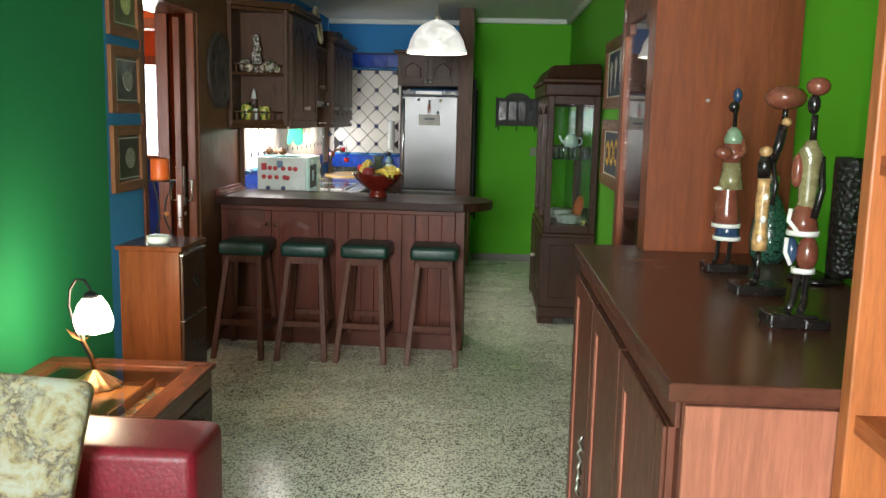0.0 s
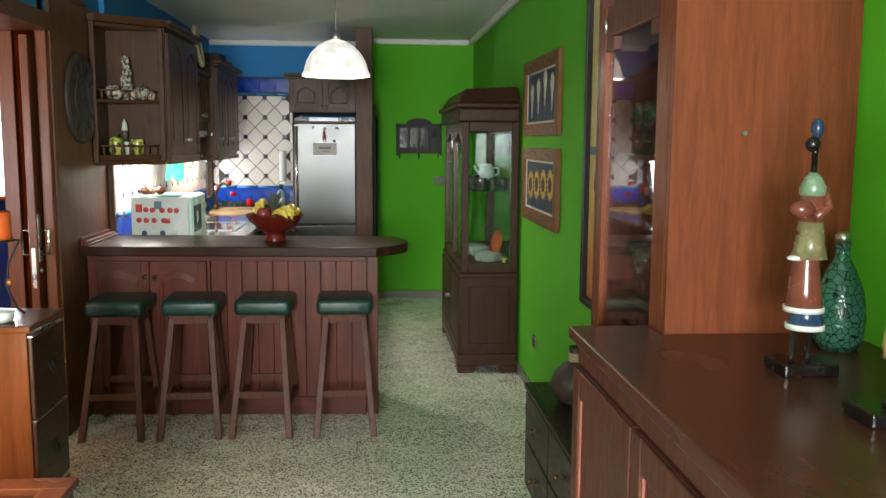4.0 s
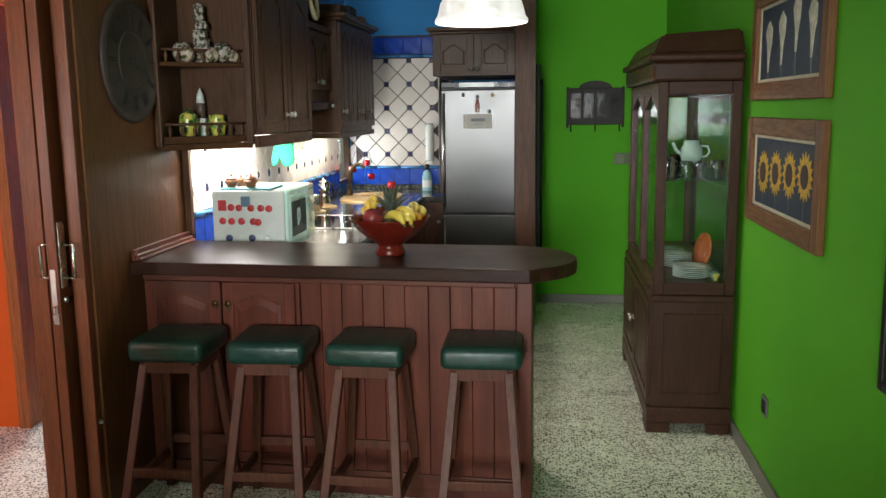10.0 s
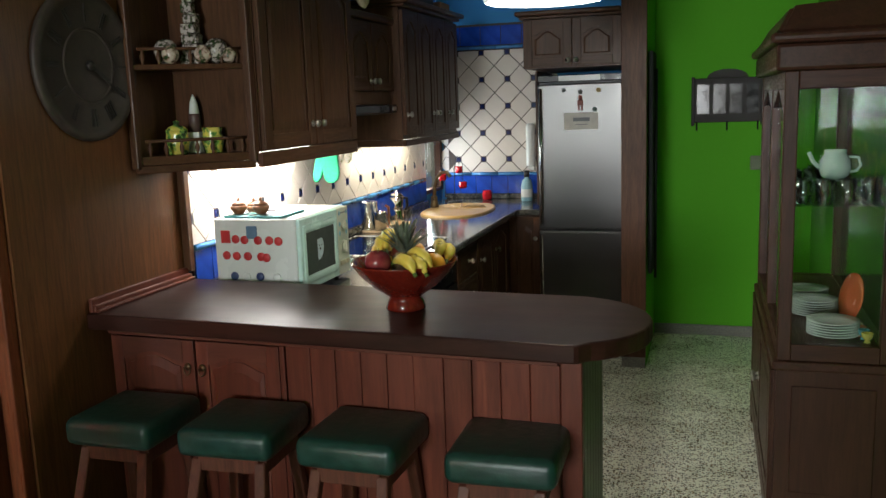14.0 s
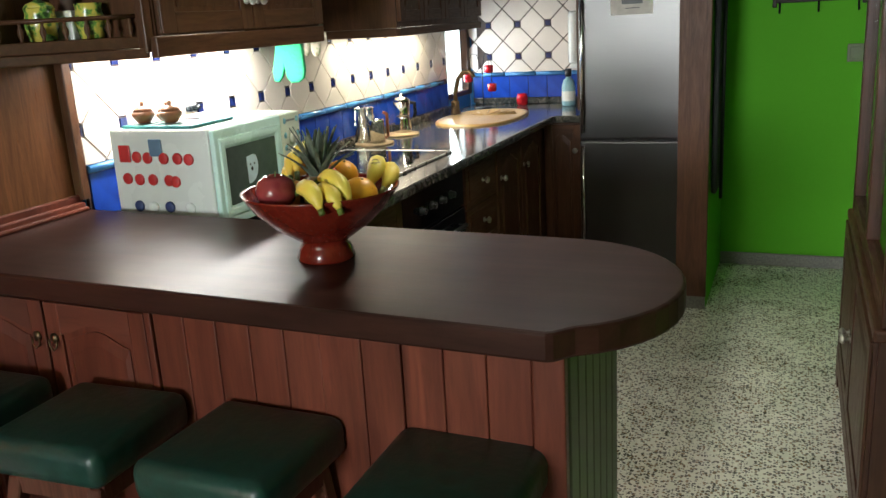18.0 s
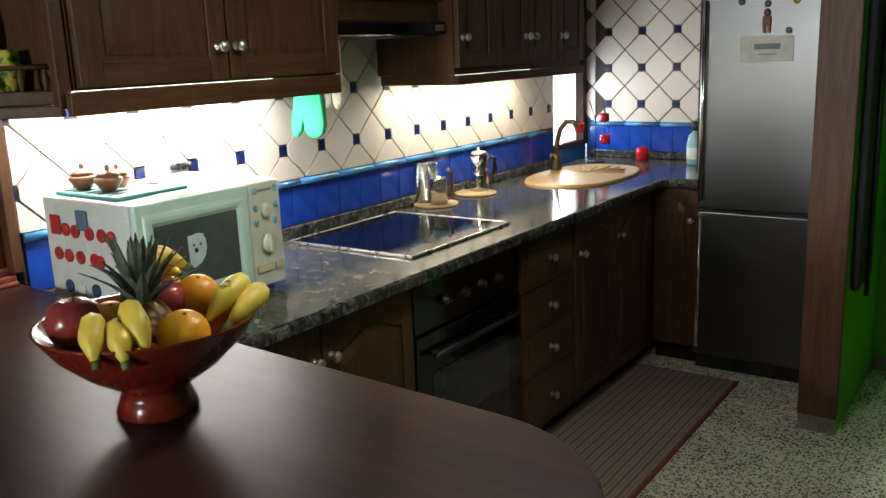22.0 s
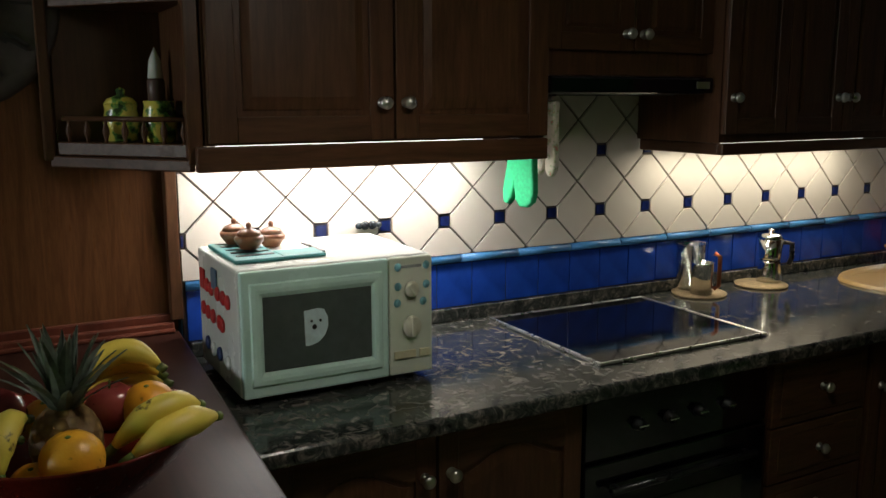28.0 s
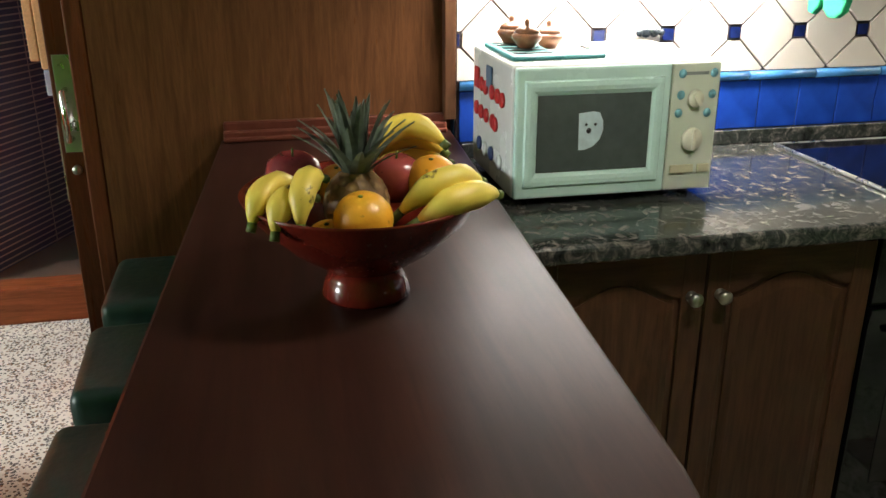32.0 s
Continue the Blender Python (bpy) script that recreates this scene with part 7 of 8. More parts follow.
# small dark ornament on the tiles
stand(0, 0.068, 0)
bg = bmesh.new()
for dy, r in ((-0.03, 0.011), (-0.012, 0.014), (0.01, 0.014), (0.03, 0.010)):
    ball((-0.541, 5.36 + dy, 1.195), 0.006, r, r * 0.9, 10, bg)
single("wall_ornament", bg, plain("black_glaze", (0.02, 0.025, 0.03), 0.2, 0, 0.6, 60), "small dark glazed ornament stuck on the tiles", "ornament")

# ---- fruit bowl ----
stand(-0.02, 0.0, 0.02, (0.93, 0.93, 0.93), (0.455, 4.568, 0.9405))
M_BOWL = wood("lacquered_bowl", (0.17, 0.018, 0.010), "z", 0.18, 0.35, 0.5)
BX_, BY_ = 0.455, 4.568
fb = single("fruit_bowl", lathe([(0.066, 0), (0.068, 0.006), (0.060, 0.030), (0.052, 0.042), (0.066, 0.052), (0.11, 0.082), (0.152, 0.122), (0.178, 0.160), (0.181, 0.166), (0.174, 0.164), (0.148, 0.128), (0.10, 0.09), (0.04, 0.07), (0.001, 0.068)], 48, (BX_, BY_, 0.9405)), M_BOWL, "red lacquered wooden fruit bowl on the bar", "bowl", smooth=False)


def fruit_skin(name, c, c2, rough, scale, bump):
    m = Mat(name, rough)
    a = m.mix(m.ramp(m.noise(scale, 4), (0.35, 0.0), (0.65, 1.0)), c, c2)
    a = m.mix(m.ramp(m.noise(90, 3), (0.66, 0.0), (0.72, 0.6)), a, sc(c, 0.35))
    return m.color(a).bump(m.noise(220, 2), bump, 0.001).m


M_ORANGEF = fruit_skin("orange_peel", (0.80, 0.33, 0.02), (0.84, 0.42, 0.03), 0.35, 6, 0.5)
M_APPLE = fruit_skin("apple_skin", (0.16, 0.012, 0.025), (0.36, 0.07, 0.06), 0.2, 9, 0.1)
bn = Mat("banana_skin", 0.45)
bz = bn.noise(30, 4)
ba = bn.mix(bn.ramp(bn.noise(5, 2), (0.4, 0.0), (0.7, 0.5)), (0.78, 0.58, 0.09), (0.62, 0.56, 0.09))
ba = bn.mix(bn.ramp(bz, (0.66, 0.0), (0.70, 0.9)), ba, (0.06, 0.03, 0.01))
bn.color(ba)
M_BANANA = bn.m
M_TIP = plain("green_brown_tip", (0.10, 0.14, 0.02), 0.6, 0, 0.4, 60)
BZ = 0.929


def orange_fruit(x, y, z, r):
    o = single("orange", ball((x, y, z), r, r, r * 0.95, 24), M_ORANGEF, "ripe orange lying in the fruit bowl", "fruit", "oranges in the bowl")
    part("stalk_end", ball((x + r * 0.3, y - 0.1 * r, z + r * 0.89), 0.004, 0.004, 0.002, 8), M_TIP, o)


def apple_fruit(x, y, z, r):
    o = single("apple", lathe([(0.005, -r * 0.72), (r * 0.5, -r * 0.85), (r * 0.9, -r * 0.45), (r, 0.05 * r), (r * 0.85, r * 0.6), (r * 0.45, r * 0.85), (r * 0.12, r * 0.72), (0.001, r * 0.62)], 22, (x, y, z)), M_APPLE, "dark red apple lying in the fruit bowl", "fruit", "apples in the bowl")
    part("stalk", tube([(x, y, z + r * 0.62), (x + 0.004, y, z + r * 1.05)], 0.0018, 5), M_TIP, o)


def banana(p0, p1, lift, side=(0, 0), r=0.0185):
    p0, p1 = Vector(p0), Vector(p1)
    pts = []
    n = 12
    for k in range(n + 1):
        s = k / n
        b = 4 * s * (1 - s)
        pts.append(p0.lerp(p1, s) + Vector((side[0] * b, side[1] * b, lift * b)))
    tp_ = lambda s: 0.30 + 0.70 * min(1.0, 3.2 * s, 3.6 * (1 - s)) if 0 < s < 1 else 0.25
    o = single("banana", tube(pts, r, 8, None, tp_), M_BANANA, "speckled ripe banana lying in the fruit bowl", "fruit", "bananas in the bowl")
    e = (pts[-1] - pts[-2]).normalized()
    part("tip", tube([pts[-1] - e * 0.003, pts[-1] + e * 0.010], r * 0.36, 7), M_TIP, o)
    e = (pts[0] - pts[1]).normalized()
    part("stem", tube([pts[0] - e * 0.003, pts[0] + e * 0.018], r * 0.33, 7), M_TIP, o)


orange_fruit(BX_ + 0.105, BY_ - 0.012, BZ + 0.165, 0.042)
orange_fruit(BX_ + 0.075, BY_ - 0.058, BZ + 0.125, 0.034)
orange_fruit(BX_ + 0.0, BY_ + 0.105, BZ + 0.185, 0.040)
orange_fruit(BX_ - 0.06, BY_ - 0.03, BZ + 0.165, 0.038)
apple_fruit(BX_ - 0.055, BY_ - 0.098, BZ + 0.185, 0.045)
apple_fruit(BX_ - 0.025, BY_ + 0.055, BZ + 0.185, 0.040)
banana((BX_ - 0.005, BY_ - 0.088, BZ + 0.185), (BX_ + 0.092, BY_ - 0.162, BZ + 0.163), 0.028, (0.01, -0.012), 0.0195)
banana((BX_ + 0.032, BY_ - 0.078, BZ + 0.18), (BX_ + 0.120, BY_ - 0.132, BZ + 0.158), 0.024, (0.01, -0.01), 0.0195)
banana((BX_ + 0.035, BY_ - 0.062, BZ + 0.208), (BX_ + 0.128, BY_ - 0.098, BZ + 0.168), 0.026, (0.008, -0.008), 0.0195)
banana((BX_ + 0.10, BY_ + 0.04, BZ + 0.17), (BX_ + 0.055, BY_ + 0.165, BZ + 0.195), 0.028, (0.02, 0.0), 0.021)
banana((BX_ + 0.13, BY_ + 0.06, BZ + 0.165), (BX_ + 0.075, BY_ + 0.185, BZ + 0.180), 0.02, (0.02, 0.0), 0.021)
banana((BX_ - 0.07, BY_ + 0.02, BZ + 0.205), (BX_ - 0.06, BY_ + 0.135, BZ + 0.225), 0.035, (-0.02, 0), 0.020)
banana((BX_ - 0.09, BY_ + 0.02, BZ + 0.195), (BX_ - 0.085, BY_ + 0.14, BZ + 0.205), 0.03, (-0.02, 0), 0.020)
banana((BX_ - 0.11, BY_ + 0.03, BZ + 0.175), (BX_ - 0.10, BY_ + 0.15, BZ + 0.185), 0.02, (-0.02, 0), 0.019)
# pineapple
pp = thing("pineapple", (BX_ + 0.005, BY_ - 0.01, BZ + 0.10), "small pineapple with a grey-green crown in the bowl", "fruit")
pm = Mat("pineapple_skin", 0.6)
pv = pm.voronoi(60)
pm.color(pm.ramp(pv, (0.05, (0.45, 0.30, 0.12)), (0.45, (0.16, 0.09, 0.03)))).bump(pv, 0.9, 0.006)
part("fruit_body", ball((BX_ + 0.005, BY_ - 0.01, BZ + 0.155), 0.05, 0.05, 0.058, 22), pm.m, pp)
M_CROWN = plain("grey_green_leaf", (0.19, 0.23, 0.18), 0.5, 0, 0.4, 40)
random.seed(3)
for k in range(34):
    ring = k // 9
    a = k * 2.399
    ln = 0.11 - 0.012 * abs(ring - 2) + random.uniform(-0.01, 0.015)
    out = 0.068 - 0.018 * ring + random.uniform(-0.006, 0.006)
    zb = BZ + 0.195 + 0.006 * ring
    c, s = math.cos(a), math.sin(a)
    base = Vector((BX_ + 0.005 + 0.012 * c, BY_ - 0.01 + 0.012 * s, zb))
    bm = bmesh.new()
    prev = None
    for j in range(6):
        t = j / 5
        o = out * (t ** 1.3) * 1.25
        ctr = base + Vector((c * o, s * o, ln * (t - 0.22 * t * t * (1 if ring < 2 else 0.3))))
        w = 0.012 * (1 - t) ** 0.6 + 0.0006
        sd = Vector((-s, c, 0)) * w
        up = Vector((-c, -s, 0.3)) * 0.0022
        cur = [bm.verts.new(ctr - sd + up), bm.verts.new(ctr), bm.verts.new(ctr + sd + up)]
        if prev:
            for i in (0, 1):
                bm.faces.new((prev[i], prev[i + 1], cur[i + 1], cur[i]))
        prev = cur
    bmesh.ops.solidify(bm, geom=bm.faces[:], thickness=0.0014)
    part("crown_leaf", bm, M_CROWN, pp)

# ---- things on the worktop ----
stand(-0.155, 0.225, -0.025)
M_CORK = plain("pale_cork", (0.50, 0.36, 0.20), 0.8, 0, 0.2, 60)
for x, y, lab in ((-0.295, 6.365, "round cork mat under the measuring jugs"), (-0.29, 6.655, "round cork mat under the coffee maker")):
    single("cork_mat", lathe([(0.088, 0), (0.09, 0.003), (0.09, 0.007), (0.001, 0.008)], 32, (x, y, 0.9158)), M_CORK, lab, "mat", "cork mats on the worktop")
cup = thing("steel_jug", (-0.27, 6.35, 0.924), "polished steel measuring jug with a copper handle", "jug")
part("body", lathe([(0.036, 0), (0.036, 0.10), (0.038, 0.105), (0.035, 0.105), (0.034, 0.01), (0.001, 0.008)], 26, (-0.27, 6.35, 0.9242)), M_CHROME, cup)
part("handle", tube([(-0.245, 6.378, 0.94), (-0.235, 6.392, 0.95), (-0.235, 6.392, 1.05), (-0.245, 6.378, 1.06)], 0.007, 8), plain("copper_handle", (0.45, 0.16, 0.08), 0.3, 0.9), cup)
cup = thing("measuring_jug", (-0.335, 6.365, 0.924), "clear plastic measuring jug behind the steel one", "jug")
part("body", lathe([(0.042, 0), (0.048, 0.15), (0.053, 0.158), (0.050, 0.158), (0.044, 0.008), (0.001, 0.006)], 26, (-0.345, 6.37, 0.9242)), M_WARE, cup)
part("printed_scale", box(-0.302, -0.3, 6.35, 6.39, 0.98, 1.05), plain("grey_scale", (0.4, 0.42, 0.42), 0.6), cup)
stand(-0.165, 0.275, -0.025)
mk = thing("moka_pot", (-0.29, 6.655, 0.924), "polished steel moka coffee pot with a black handle", "coffee pot")
part("boiler", lathe([(0.042, 0), (0.044, 0.01), (0.036, 0.065), (0.036, 0.075), (0.001, 0.076)], 20, (-0.29, 6.655, 0.9242)), M_CHROME, mk)
part("pot", lathe([(0.034, 0.0765), (0.036, 0.085), (0.043, 0.15), (0.001, 0.151)], 20, (-0.29, 6.655, 0.9242)), M_CHROME, mk)
part("lid", lathe([(0.044, 0.1515), (0.03, 0.168), (0.008, 0.172), (0.010, 0.185), (0.001, 0.187)], 20, (-0.29, 6.655, 0.9242)), M_CHROME, mk)
part("handle", tube([(-0.262, 6.685, 1.065), (-0.245, 6.71, 1.06), (-0.245, 6.712, 1.01), (-0.25, 6.705, 0.985)], 0.009, 8), M_BLACK, mk)
# red tea-light holder by the window and a red glass
stand(-0.06, 0.19, -0.025)
hd = thing("tealight_holder", (-0.34, 7.80, 0.916), "wire tea-light holder with three hanging red glasses", "candle holder")
part("base", lathe([(0.05, 0), (0.05, 0.005), (0.001, 0.008)], 20, (-0.34, 7.80, 0.916)), M_IRON, hd)
part("stem", tube([(-0.34, 7.80, 0.922), (-0.34, 7.80, 1.16)], 0.0035, 6), M_IRON, hd)
M_REDGLASS = plain("red_glass", (0.5, 0.012, 0.02), 0.1, 0, 0.2, 20)
for ang, zz_, rr in ((200, 1.075, 0.085), (330, 1.02, 0.085), (80, 1.12, 0.08)):
    c, s = math.cos(radians(ang)), math.sin(radians(ang))
    x, y = -0.34 + rr * c, 7.80 + rr * s
    part("arm", tube([(-0.34, 7.80, 1.14), (-0.34 + 0.03 * c, 7.80 + 0.03 * s, 1.235), (-0.34 + 0.06 * c, 7.80 + 0.06 * s, 1.24), (x, y, 1.19), (x, y, zz_ + 0.045)], 0.0022, 6), M_IRON, hd)
    part("hanging_glass", lathe([(0.02, 0), (0.027, 0.006), (0.028, 0.045), (0.025, 0.045), (0.022, 0.01), (0.001, 0.008)], 16, (x, y, zz_)), M_REDGLASS, hd, "small red glass cup")
stand(-0.14, 0.28, -0.025)
single("red_glass", lathe([(0.026, 0), (0.034, 0.008), (0.036, 0.04), (0.028, 0.068), (0.024, 0.068), (0.03, 0.04), (0.001, 0.01)], 18, (-0.06, 7.86, 0.9158)), M_REDGLASS, "round red glass candle cup on the worktop", "candle cup")
stand(-0.03, 0.09, -0.025)
sp_ = thing("soap_bottle", (0.14, 7.97, 0.916), "pale blue washing-up liquid bottle with a black cap", "bottle")
part("bottle", lathe([(0.036, 0), (0.04, 0.01), (0.04, 0.11), (0.03, 0.15), (0.015, 0.16), (0.015, 0.17)], 18, (0.14, 7.97, 0.9158)), plain("pale_blue_plastic", (0.25, 0.46, 0.52), 0.3), sp_)
part("cap", lathe([(0.02, 0.1705), (0.02, 0.215), (0.001, 0.216)], 16, (0.14, 7.97, 0.9158)), M_BLACK, sp_)
part("label", lathe([(0.0405, 0.03), (0.0408, 0.032), (0.0408, 0.085), (0.0405, 0.087)], 18, (0.14, 7.97, 0.9158), caps=False), M_WHITEPL, sp_)
stand(0, 0.027, 0)
hb = thing("paper_roll_holder", (0.12, 8.16, 1.1), "white wall-mounted holder on the kitchen tiles", "holder")
part("roll", lathe([(0.03, 0), (0.034, 0.01), (0.034, 0.28), (0.028, 0.3), (0.001, 0.302)], 18, (0.12, 8.15, 1.13)), M_WHITEPL, hb)
part("bracket", box(0.095, 0.145, 8.14, 8.180, 1.10, 1.128, 0.004), M_WHITEPL, hb)

# oven gloves hanging from the cabinet
stand(0, 0.095, 0)
cloth = Mat("cream_flower_cloth", 0.85)
cloth.color(cloth.ramp(cloth.noise(55, 3), (0.5, (0.60, 0.56, 0.46)), (0.6, (0.30, 0.40, 0.22)), (0.68, (0.50, 0.16, 0.14)))).bump(cloth.noise(200, 2), 0.4, 0.002)
painted_cloth = cloth.m
def glove(mat, ox, oy, oz, wide, label, tilt):
    out = [(-0.035, 0.10), (0.035, 0.10), (0.04, 0.0), (0.042, -0.06), (0.036, -0.088), (0.02, -0.103), (-0.002, -0.103), (-0.016, -0.085), (-0.02, -0.05), (-0.028, -0.08), (-0.042, -0.1), (-0.056, -0.095), (-0.058, -0.06), (-0.046, 0.01)]
    bm = prism([(wide * u, v) for u, v in out], -0.012, 0.012, 0.007, None, lambda u, v, w: (u, w, v))
    bmesh.ops.transform(bm, matrix=pose(ox, oy, oz, 0, 0, tilt), verts=bm.verts[:])
    g = single("oven_glove", bm, mat, label, "oven glove", "oven gloves")
    cuff = box(-0.037 * wide, 0.037 * wide, -0.0135, 0.0135, 0.075, 0.101, 0.005)
    bmesh.ops.transform(cuff, matrix=pose(ox, oy, oz, 0, 0, tilt), verts=cuff.verts[:])
    part("cuff", cuff, mat, g)
    return g


glove(plain("green_cloth", (0.03, 0.46, 0.20), 0.85, 0, 0.15, 90, 0.5), -0.385, 5.735, 1.342, 1.3, "bright green oven glove hanging under the wall cabinet", 8)
glove(painted_cloth, -0.300, 5.765, 1.432, 0.6, "cream patterned oven glove hanging by the hood", 20)
single("hook", tube([(-0.385, 5.735, 1.44), (-0.385, 5.715, 1.448), (-0.385, 5.697, 1.448)], 0.003, 6), M_NICKEL, "small metal hook for the oven gloves", "hook")
single("hook", tube([(-0.300, 5.765, 1.525), (-0.300, 5.765, 1.538), (-0.300, 5.765, 1.549)], 0.003, 6), M_NICKEL, "small metal hook for the oven gloves", "hook")

# things on the corner shelf
stand(0, 0.036, 0, (0.96, 0.9, 1), (-0.577, 4.88, 0))
def pot_of(at, r, h, mat, name, label, lid=False):
    o = single(name, lathe([(r * 0.7, 0), (r * 0.8, 0.003), (r, h * 0.5), (r * 0.85, h * 0.85), (r * 0.9, h), (r * 0.78, h), (r * 0.8, h * 0.8), (0.001, h * 0.2)], 20, at), mat, label, "pot", "pottery on the corner shelf")
    if lid:
        part("lid", lathe([(r * 0.92, h + 0.0005), (r * 0.7, h + 0.012), (r * 0.2, h + 0.02), (r * 0.28, h + 0.032), (0.001, h + 0.038)], 18, at), mat, o)
    return o


def painted(name, c1, c2, scale=40):
    m = Mat(name, 0.22)
    a = m.ramp(m.noise(scale, 3), (0.46, c1), (0.53, c2), (0.62, (0.03, 0.06, 0.02)))
    return m.color(a).m


M_MAJ = painted("yellow_green_majolica", (0.62, 0.52, 0.10), (0.14, 0.30, 0.06))
M_SILVERW = painted("grey_white_relief", (0.42, 0.38, 0.34), (0.12, 0.09, 0.08), 70)
pot_of((-0.492, 4.742, 1.4432), 0.047, 0.085, M_MAJ, "majolica_pot", "yellow and green painted pot with a lid", True)
pot_of((-0.383, 4.815, 1.4432), 0.043, 0.092, M_MAJ, "majolica_pot", "yellow and green painted mug")
rk = thing("rocket_ornament", (-0.462, 4.826, 1.4432), "white pointed tower ornament on the shelf", "ornament")
part("base", box(-0.492, -0.432, 4.796, 4.856, 1.4432, 1.52, 0.004), M_WHITEPL, rk)
part("tower", lathe([(0.022, 0), (0.022, 0.06), (0.018, 0.065)], 14, (-0.462, 4.826, 1.5205)), plain("brown_relief", (0.10, 0.06, 0.05), 0.4), rk)
part("spire", lathe([(0.02, 0), (0.015, 0.04), (0.001, 0.07)], 14, (-0.462, 4.826, 1.586)), M_WHITEPL, rk)
hs = bmesh.new()
random.seed(11)
for k in range(7):
    w = 0.036 - 0.003 * k
    ox, oy = -0.43 + random.uniform(-0.008, 0.008), 4.80 + random.uniform(-0.008, 0.008)
    z = 1.7602 + k * 0.036
    bx(hs, ox - w, ox + w, oy - w, oy + w, z, z + 0.034, 0.004)
    bx(hs, ox + w * 0.5, ox + w + 0.008, oy - w - 0.008, oy - w * 0.4, z, z + 0.022, 0.003)
    prism([(-w - 0.004, 0.0), (w + 0.004, 0.0), (0, 0.016)], -w, w, 0, hs, lambda u, v, q: (ox + u, oy + q, z + 0.026 + v)) if k % 2 == 0 else None
single("house_ornament", hs, M_SILVERW, "stacked grey stone house ornament on the shelf", "ornament")
for bx_, by_, br_ in ((-0.475, 4.712, 0.032), (-0.385, 4.785, 0.033), (-0.31, 4.848, 0.028)):
    single("decor_ball", ball((bx_ + 0.012, by_ - 0.016, 1.7605 + br_), br_, br_, br_, 18), painted("tan_shell", (0.50, 0.42, 0.34), (0.30, 0.20, 0.15), 45), "small tan decorative ball on the shelf", "ball", "balls on the corner shelf")
single("decor_ball", ball((-0.495, 4.72, 1.806), 0.045, 0.045, 0.045, 20), M_SILVERW, "mottled grey decorative ball on the shelf", "ball", "balls on the corner shelf")
single("decor_ball", ball((-0.345, 4.825, 1.806), 0.045, 0.045, 0.045, 20), M_SILVERW, "mottled grey decorative ball on the shelf", "ball", "balls on the corner shelf")
# straw hat ring and odds on the cabinets
stand(0, 0.10, 0)
bm = bmesh.new()
rings = []
for k in range(28):
    a = 2 * math.pi * k / 28
    c = Vector((0, 0.075 * math.cos(a), 0.13 * math.sin(a)))
    d = Vector((0, math.cos(a), math.sin(a)))
    rings.append([bm.verts.new(c + d * 0.022 * math.cos(b) + Vector((0.016 * math.sin(b), 0, 0))) for b in (0, 1.05, 2.1, 3.14, 4.2, 5.24)])
for i in range(28):
    for j in range(6):
        bm.faces.new((rings[i][j], rings[(i + 1) % 28][j], rings[(i + 1) % 28][(j + 1) % 6], rings[i][(j + 1) % 6])).smooth = True
bmesh.ops.transform(bm, matrix=pose(-0.23, 5.83, 2.19, 0, -10, 0), verts=bm.verts[:])
hat = single("straw_hat", bm, plain("straw", (0.50, 0.42, 0.28), 0.85, 0, 0.25, 80, 0.5), "pale oval straw hat leaning on the short cabinet", "hat")
bm = ball((0, 0, 0), 0.045, 0.062, 0.115, 16)
bmesh.ops.transform(bm, matrix=pose(-0.262, 5.83, 2.19, 0, -10, 0), verts=bm.verts[:])
part("crown", bm, plain("brown_felt", (0.16, 0.09, 0.05), 0.85), hat)
for y, w, h, c in ((6.55, 0.16, 0.07, (0.10, 0.05, 0.03)), (6.85, 0.22, 0.09, (0.05, 0.05, 0.06)), (7.2, 0.18, 0.06, (0.25, 0.14, 0.08))):
    single("storage_box", box(-0.42, -0.22, y - w / 2, y + w / 2, 2.1355, 2.1355 + h, 0.004), plain("box_card", c, 0.7), "small storage box on top of the wall cabinet", "box", "boxes on the wall cabinet")

# striped rug
stand(-0.057, 0.096, 0)
rm = Mat("striped_rug", 0.95)
wv = rm.node("ShaderNodeTexWave", Vector=rm.co, Scale=9.0, Distortion=0.4)
wv.bands_direction = "X"
ra = rm.ramp(wv.outputs["Fac"], (0.25, (0.24, 0.15, 0.13)), (0.5, (0.52, 0.46, 0.40)), (0.75, (0.32, 0.25, 0.21)))
ra = rm.mix(rm.ramp(rm.noise(180, 2), (0.35, 0.0), (0.65, 0.4)), ra, (0.07, 0.05, 0.045))
rm.color(ra).bump(rm.noise(260, 2), 0.8, 0.004)
rg = thing("rug", (0.33, 6.65, 0), "brown striped woven rug on the kitchen floor", "rug")
part("weave", box(0.09, 0.575, 5.95, 7.39, 0.001, 0.010, 0.003), rm.m, rg)
part("red_edge", box(0.5755, 0.59, 5.95, 7.39, 0.001, 0.0105, 0.002), plain("red_binding", (0.22, 0.03, 0.03), 0.9), rg)

# ---- tiles: last, many alike pieces ----
stand()
D = 0.190
JOINT = 0.004
CUT = 0.016


def diamond(ends_cut):
    """A square tile on its corner; two opposite corners are cut for the small inset."""
    h = D / 2 - JOINT * 0.7
    k = CUT + JOINT * 0.5
    if ends_cut == "u":
        pts = [(-h + k, -k), (0, -h), (h - k, -k), (h - k, k), (0, h), (-h + k, k)]
    else:
        pts = [(-k, -h + k), (k, -h + k), (h, 0), (k, h - k), (-k, h - k), (-h, 0)]
    return pts


def raised(pts, th):
    bm = bmesh.new()
    lo = [bm.verts.new((0, u, v)) for u, v in pts]
    up = [bm.verts.new((th, u * 0.975, v * 0.975)) for u, v in pts]
    n = len(pts)
    for k in range(n):
        bm.faces.new((lo[k], lo[(k + 1) % n], up[(k + 1) % n], up[k]))
    bm.faces.new(up)
    bmesh.ops.recalc_face_normals(bm, faces=bm.faces[:])
    return bm


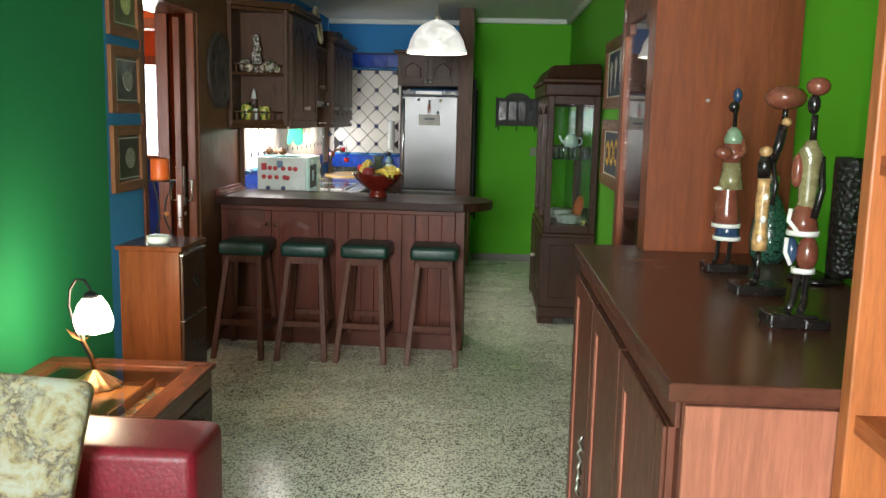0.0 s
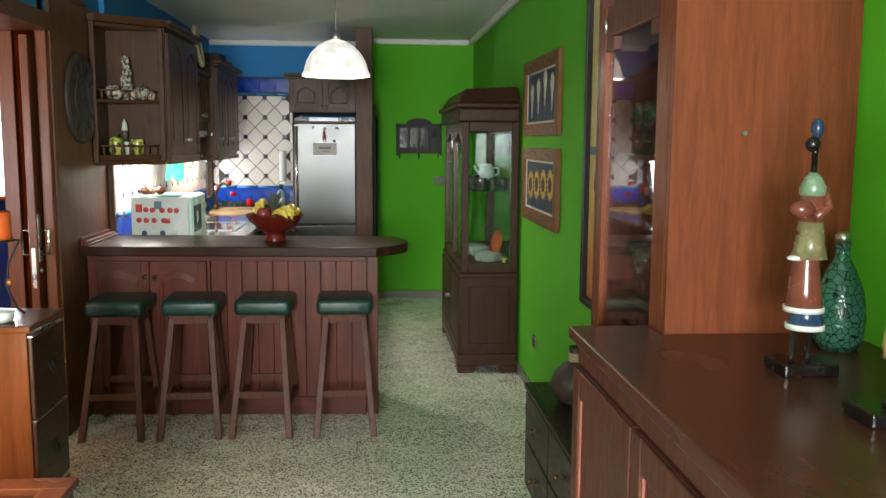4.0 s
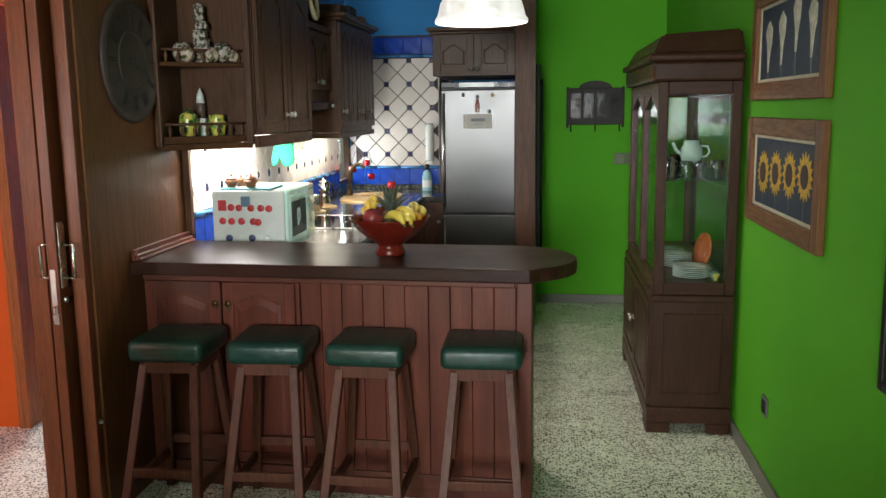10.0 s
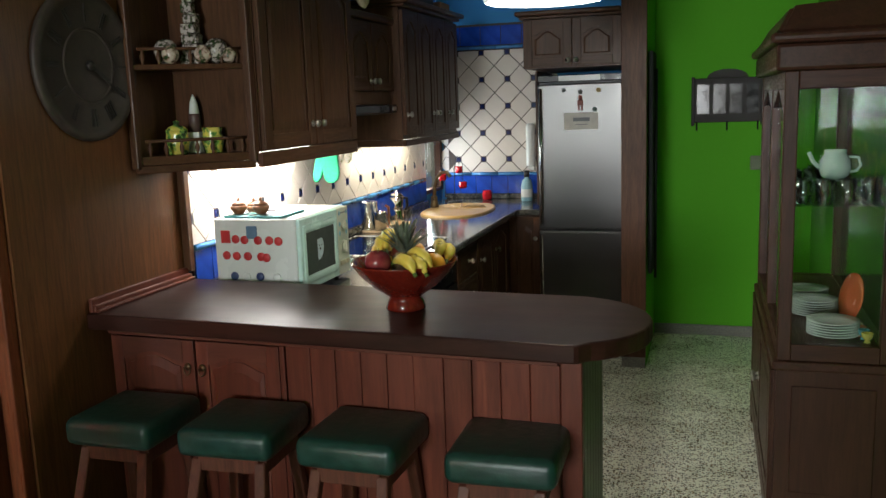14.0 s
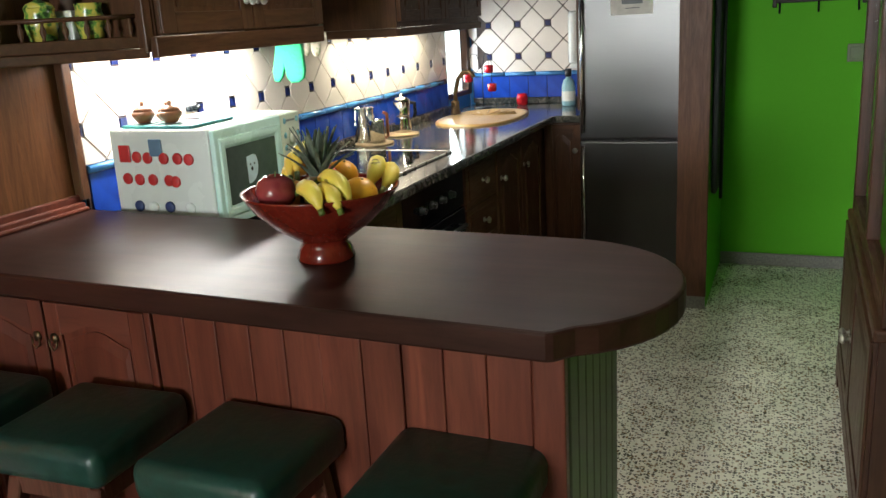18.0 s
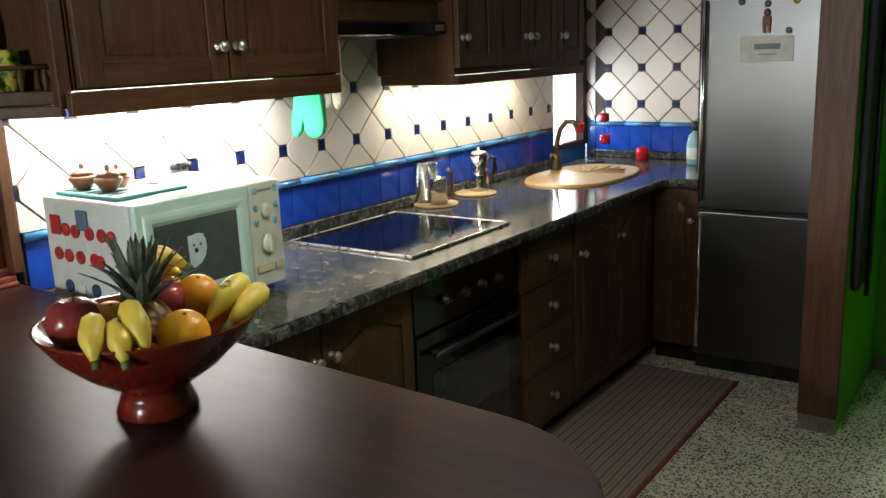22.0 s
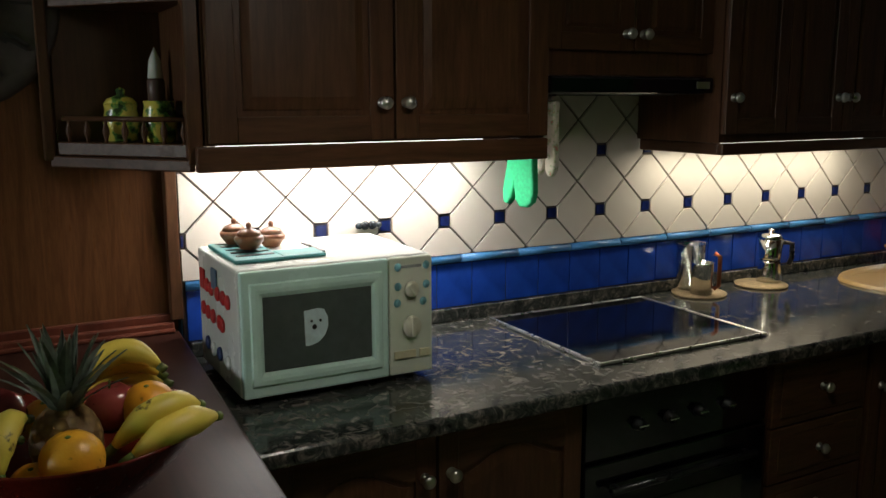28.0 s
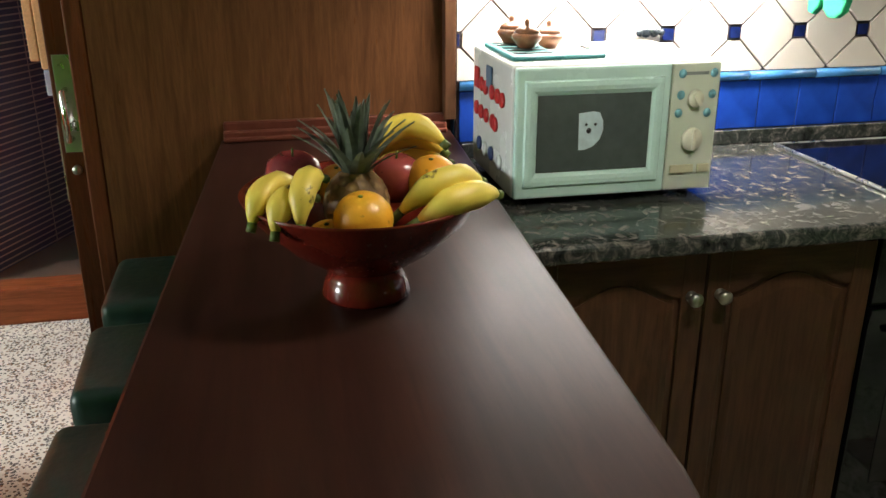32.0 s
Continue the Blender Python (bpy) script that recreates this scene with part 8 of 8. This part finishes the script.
TILE_U = mesh_of("tile", raised(diamond("u"), 0.006), M_TILE)
TILE_V = mesh_of("tile", raised(diamond("v"), 0.006), M_TILE)
M_INSET = plain("blue_inset", (0.008, 0.016, 0.085), 0.2, 0, 0.3, 30)
INSET = mesh_of("inset_tile", raised([(-CUT * 0.9, -CUT * 0.9), (CUT * 0.9, -CUT * 0.9), (CUT * 0.9, CUT * 0.9), (-CUT * 0.9, CUT * 0.9)], 0.006), M_INSET)


def clipped(pts, u0, u1, v0, v1):
    """The outline cut to a rectangle."""
    for axis, lim, sgn in ((0, u0, 1), (0, u1, -1), (1, v0, 1), (1, v1, -1)):
        out = []
        for a, b in zip(pts, pts[1:] + pts[:1]):
            da, db = sgn * (a[axis] - lim), sgn * (b[axis] - lim)
            if da >= 0:
                out.append(a)
            if (da >= 0) != (db >= 0):
                t = da / (da - db)
                out.append((a[0] + (b[0] - a[0]) * t, a[1] + (b[1] - a[1]) * t))
        pts = out
        if len(pts) < 3:
            return []
    return pts


def tiled(parent, u_off, v_off, u0, u1, v0, v1, place, turn):
    """Diamond tiles with insets over a rectangle of wall."""
    for i in range(int((u0 - u_off) / D) - 2, int((u1 - u_off) / D) + 3):
        for j in range(int((v0 - v_off) / D) - 2, int((v1 - v_off) / D) + 3):
            for du, dv, mesh, pts in ((0.5, 0, TILE_U, diamond("u")), (0, 0.5, TILE_V, diamond("v")), (0, 0, INSET, [(-CUT * 0.9, -CUT * 0.9), (CUT * 0.9, -CUT * 0.9), (CUT * 0.9, CUT * 0.9), (-CUT * 0.9, CUT * 0.9)])):
                cu_, cv_ = u_off + (i + du) * D, v_off + (j + dv) * D
                full = [(cu_ + a, cv_ + b) for a, b in pts]
                cut = clipped(full, u0, u1, v0, v1)
                if len(cut) < 3:
                    continue
                area = abs(sum(a[0] * b[1] - b[0] * a[1] for a, b in zip(cut, cut[1:] + cut[:1]))) / 2
                if area < 0.0001:
                    continue
                nm = "inset_tile" if mesh is INSET else "tile"
                if len(cut) == len(full) and all(abs(a[0] - b[0]) + abs(a[1] - b[1]) < 1e-6 for a, b in zip(cut, full)):
                    piece(nm, mesh, place(cu_, cv_), parent, turn)
                else:
                    me = mesh_of(nm, raised([(a - cu_, b - cv_) for a, b in cut], 0.006), M_INSET if mesh is INSET else M_TILE)
                    piece(nm, me, place(cu_, cv_), parent, turn)


sl_ = structure("backsplash_left", box(-0.5695, -0.557, 4.918, 7.80, 0.90, 1.62), M_GROUT, "cream diamond tiles with blue insets on the kitchen wall", "tiled wall")
tiled(sl_, 5.672, 1.188, 4.921, 7.797, 1.088, 1.61, lambda u, v: (-0.5568, u, v), (0, 0, 0))
sb_ = structure("backsplash_back", box(-0.5445, 0.284, 8.217, 8.2295, 0.90, 2.14), M_GROUT, "cream diamond tiles with blue insets on the end wall", "tiled wall")
tiled(sb_, 0.238, 1.180, -0.283, 0.542, 1.086, 1.955, lambda u, v: (-u, 8.2168, v), (0, 0, radians(-90)))
BT = mesh_of("blue_tile", box(0, 0.006, -0.0585, 0.0585, -0.065, 0.065, 0.002), M_BLUETILE)
for k in range(24):
    y = 4.985 + k * 0.12
    if y < 7.75:
        piece("blue_tile", BT, (-0.5568, y, 0.995), sl_)
BT2 = mesh_of("blue_tile", box(0, 0.006, -0.0585, 0.0585, -0.065, 0.065, 0.002), M_BLUETILE)
BT3 = mesh_of("blue_tile", box(0, 0.006, -0.073, 0.073, -0.066, 0.066, 0.002), M_BLUETILE)
for k in range(7):
    piece("blue_tile", BT2, (-0.48 + k * 0.12, 8.2168, 0.995), sb_, (0, 0, radians(-90)))
for k in range(6):
    x = -0.465 + k * 0.15
    piece("blue_tile", BT3, (min(x, 0.208), 8.2168, 2.058), sb_, (0, 0, radians(-90))) if x < 0.26 else None
BB = mesh_of("border_tile", tube([(0, -0.098, 0), (0, 0.098, 0)], 0.0125, 8), M_BLUEBORDER)
for k in range(15):
    y = 5.025 + k * 0.2
    if y < 7.72:
        piece("border_tile", BB, (-0.553, y, 1.0735), sl_)
for k in range(4):
    piece("border_tile", BB, (-0.43 + k * 0.2, 8.213, 1.073), sb_, (0, 0, radians(-90)))
    piece("border_tile", BB, (-0.43 + k * 0.2, 8.213, 1.975), sb_, (0, 0, radians(-90)))
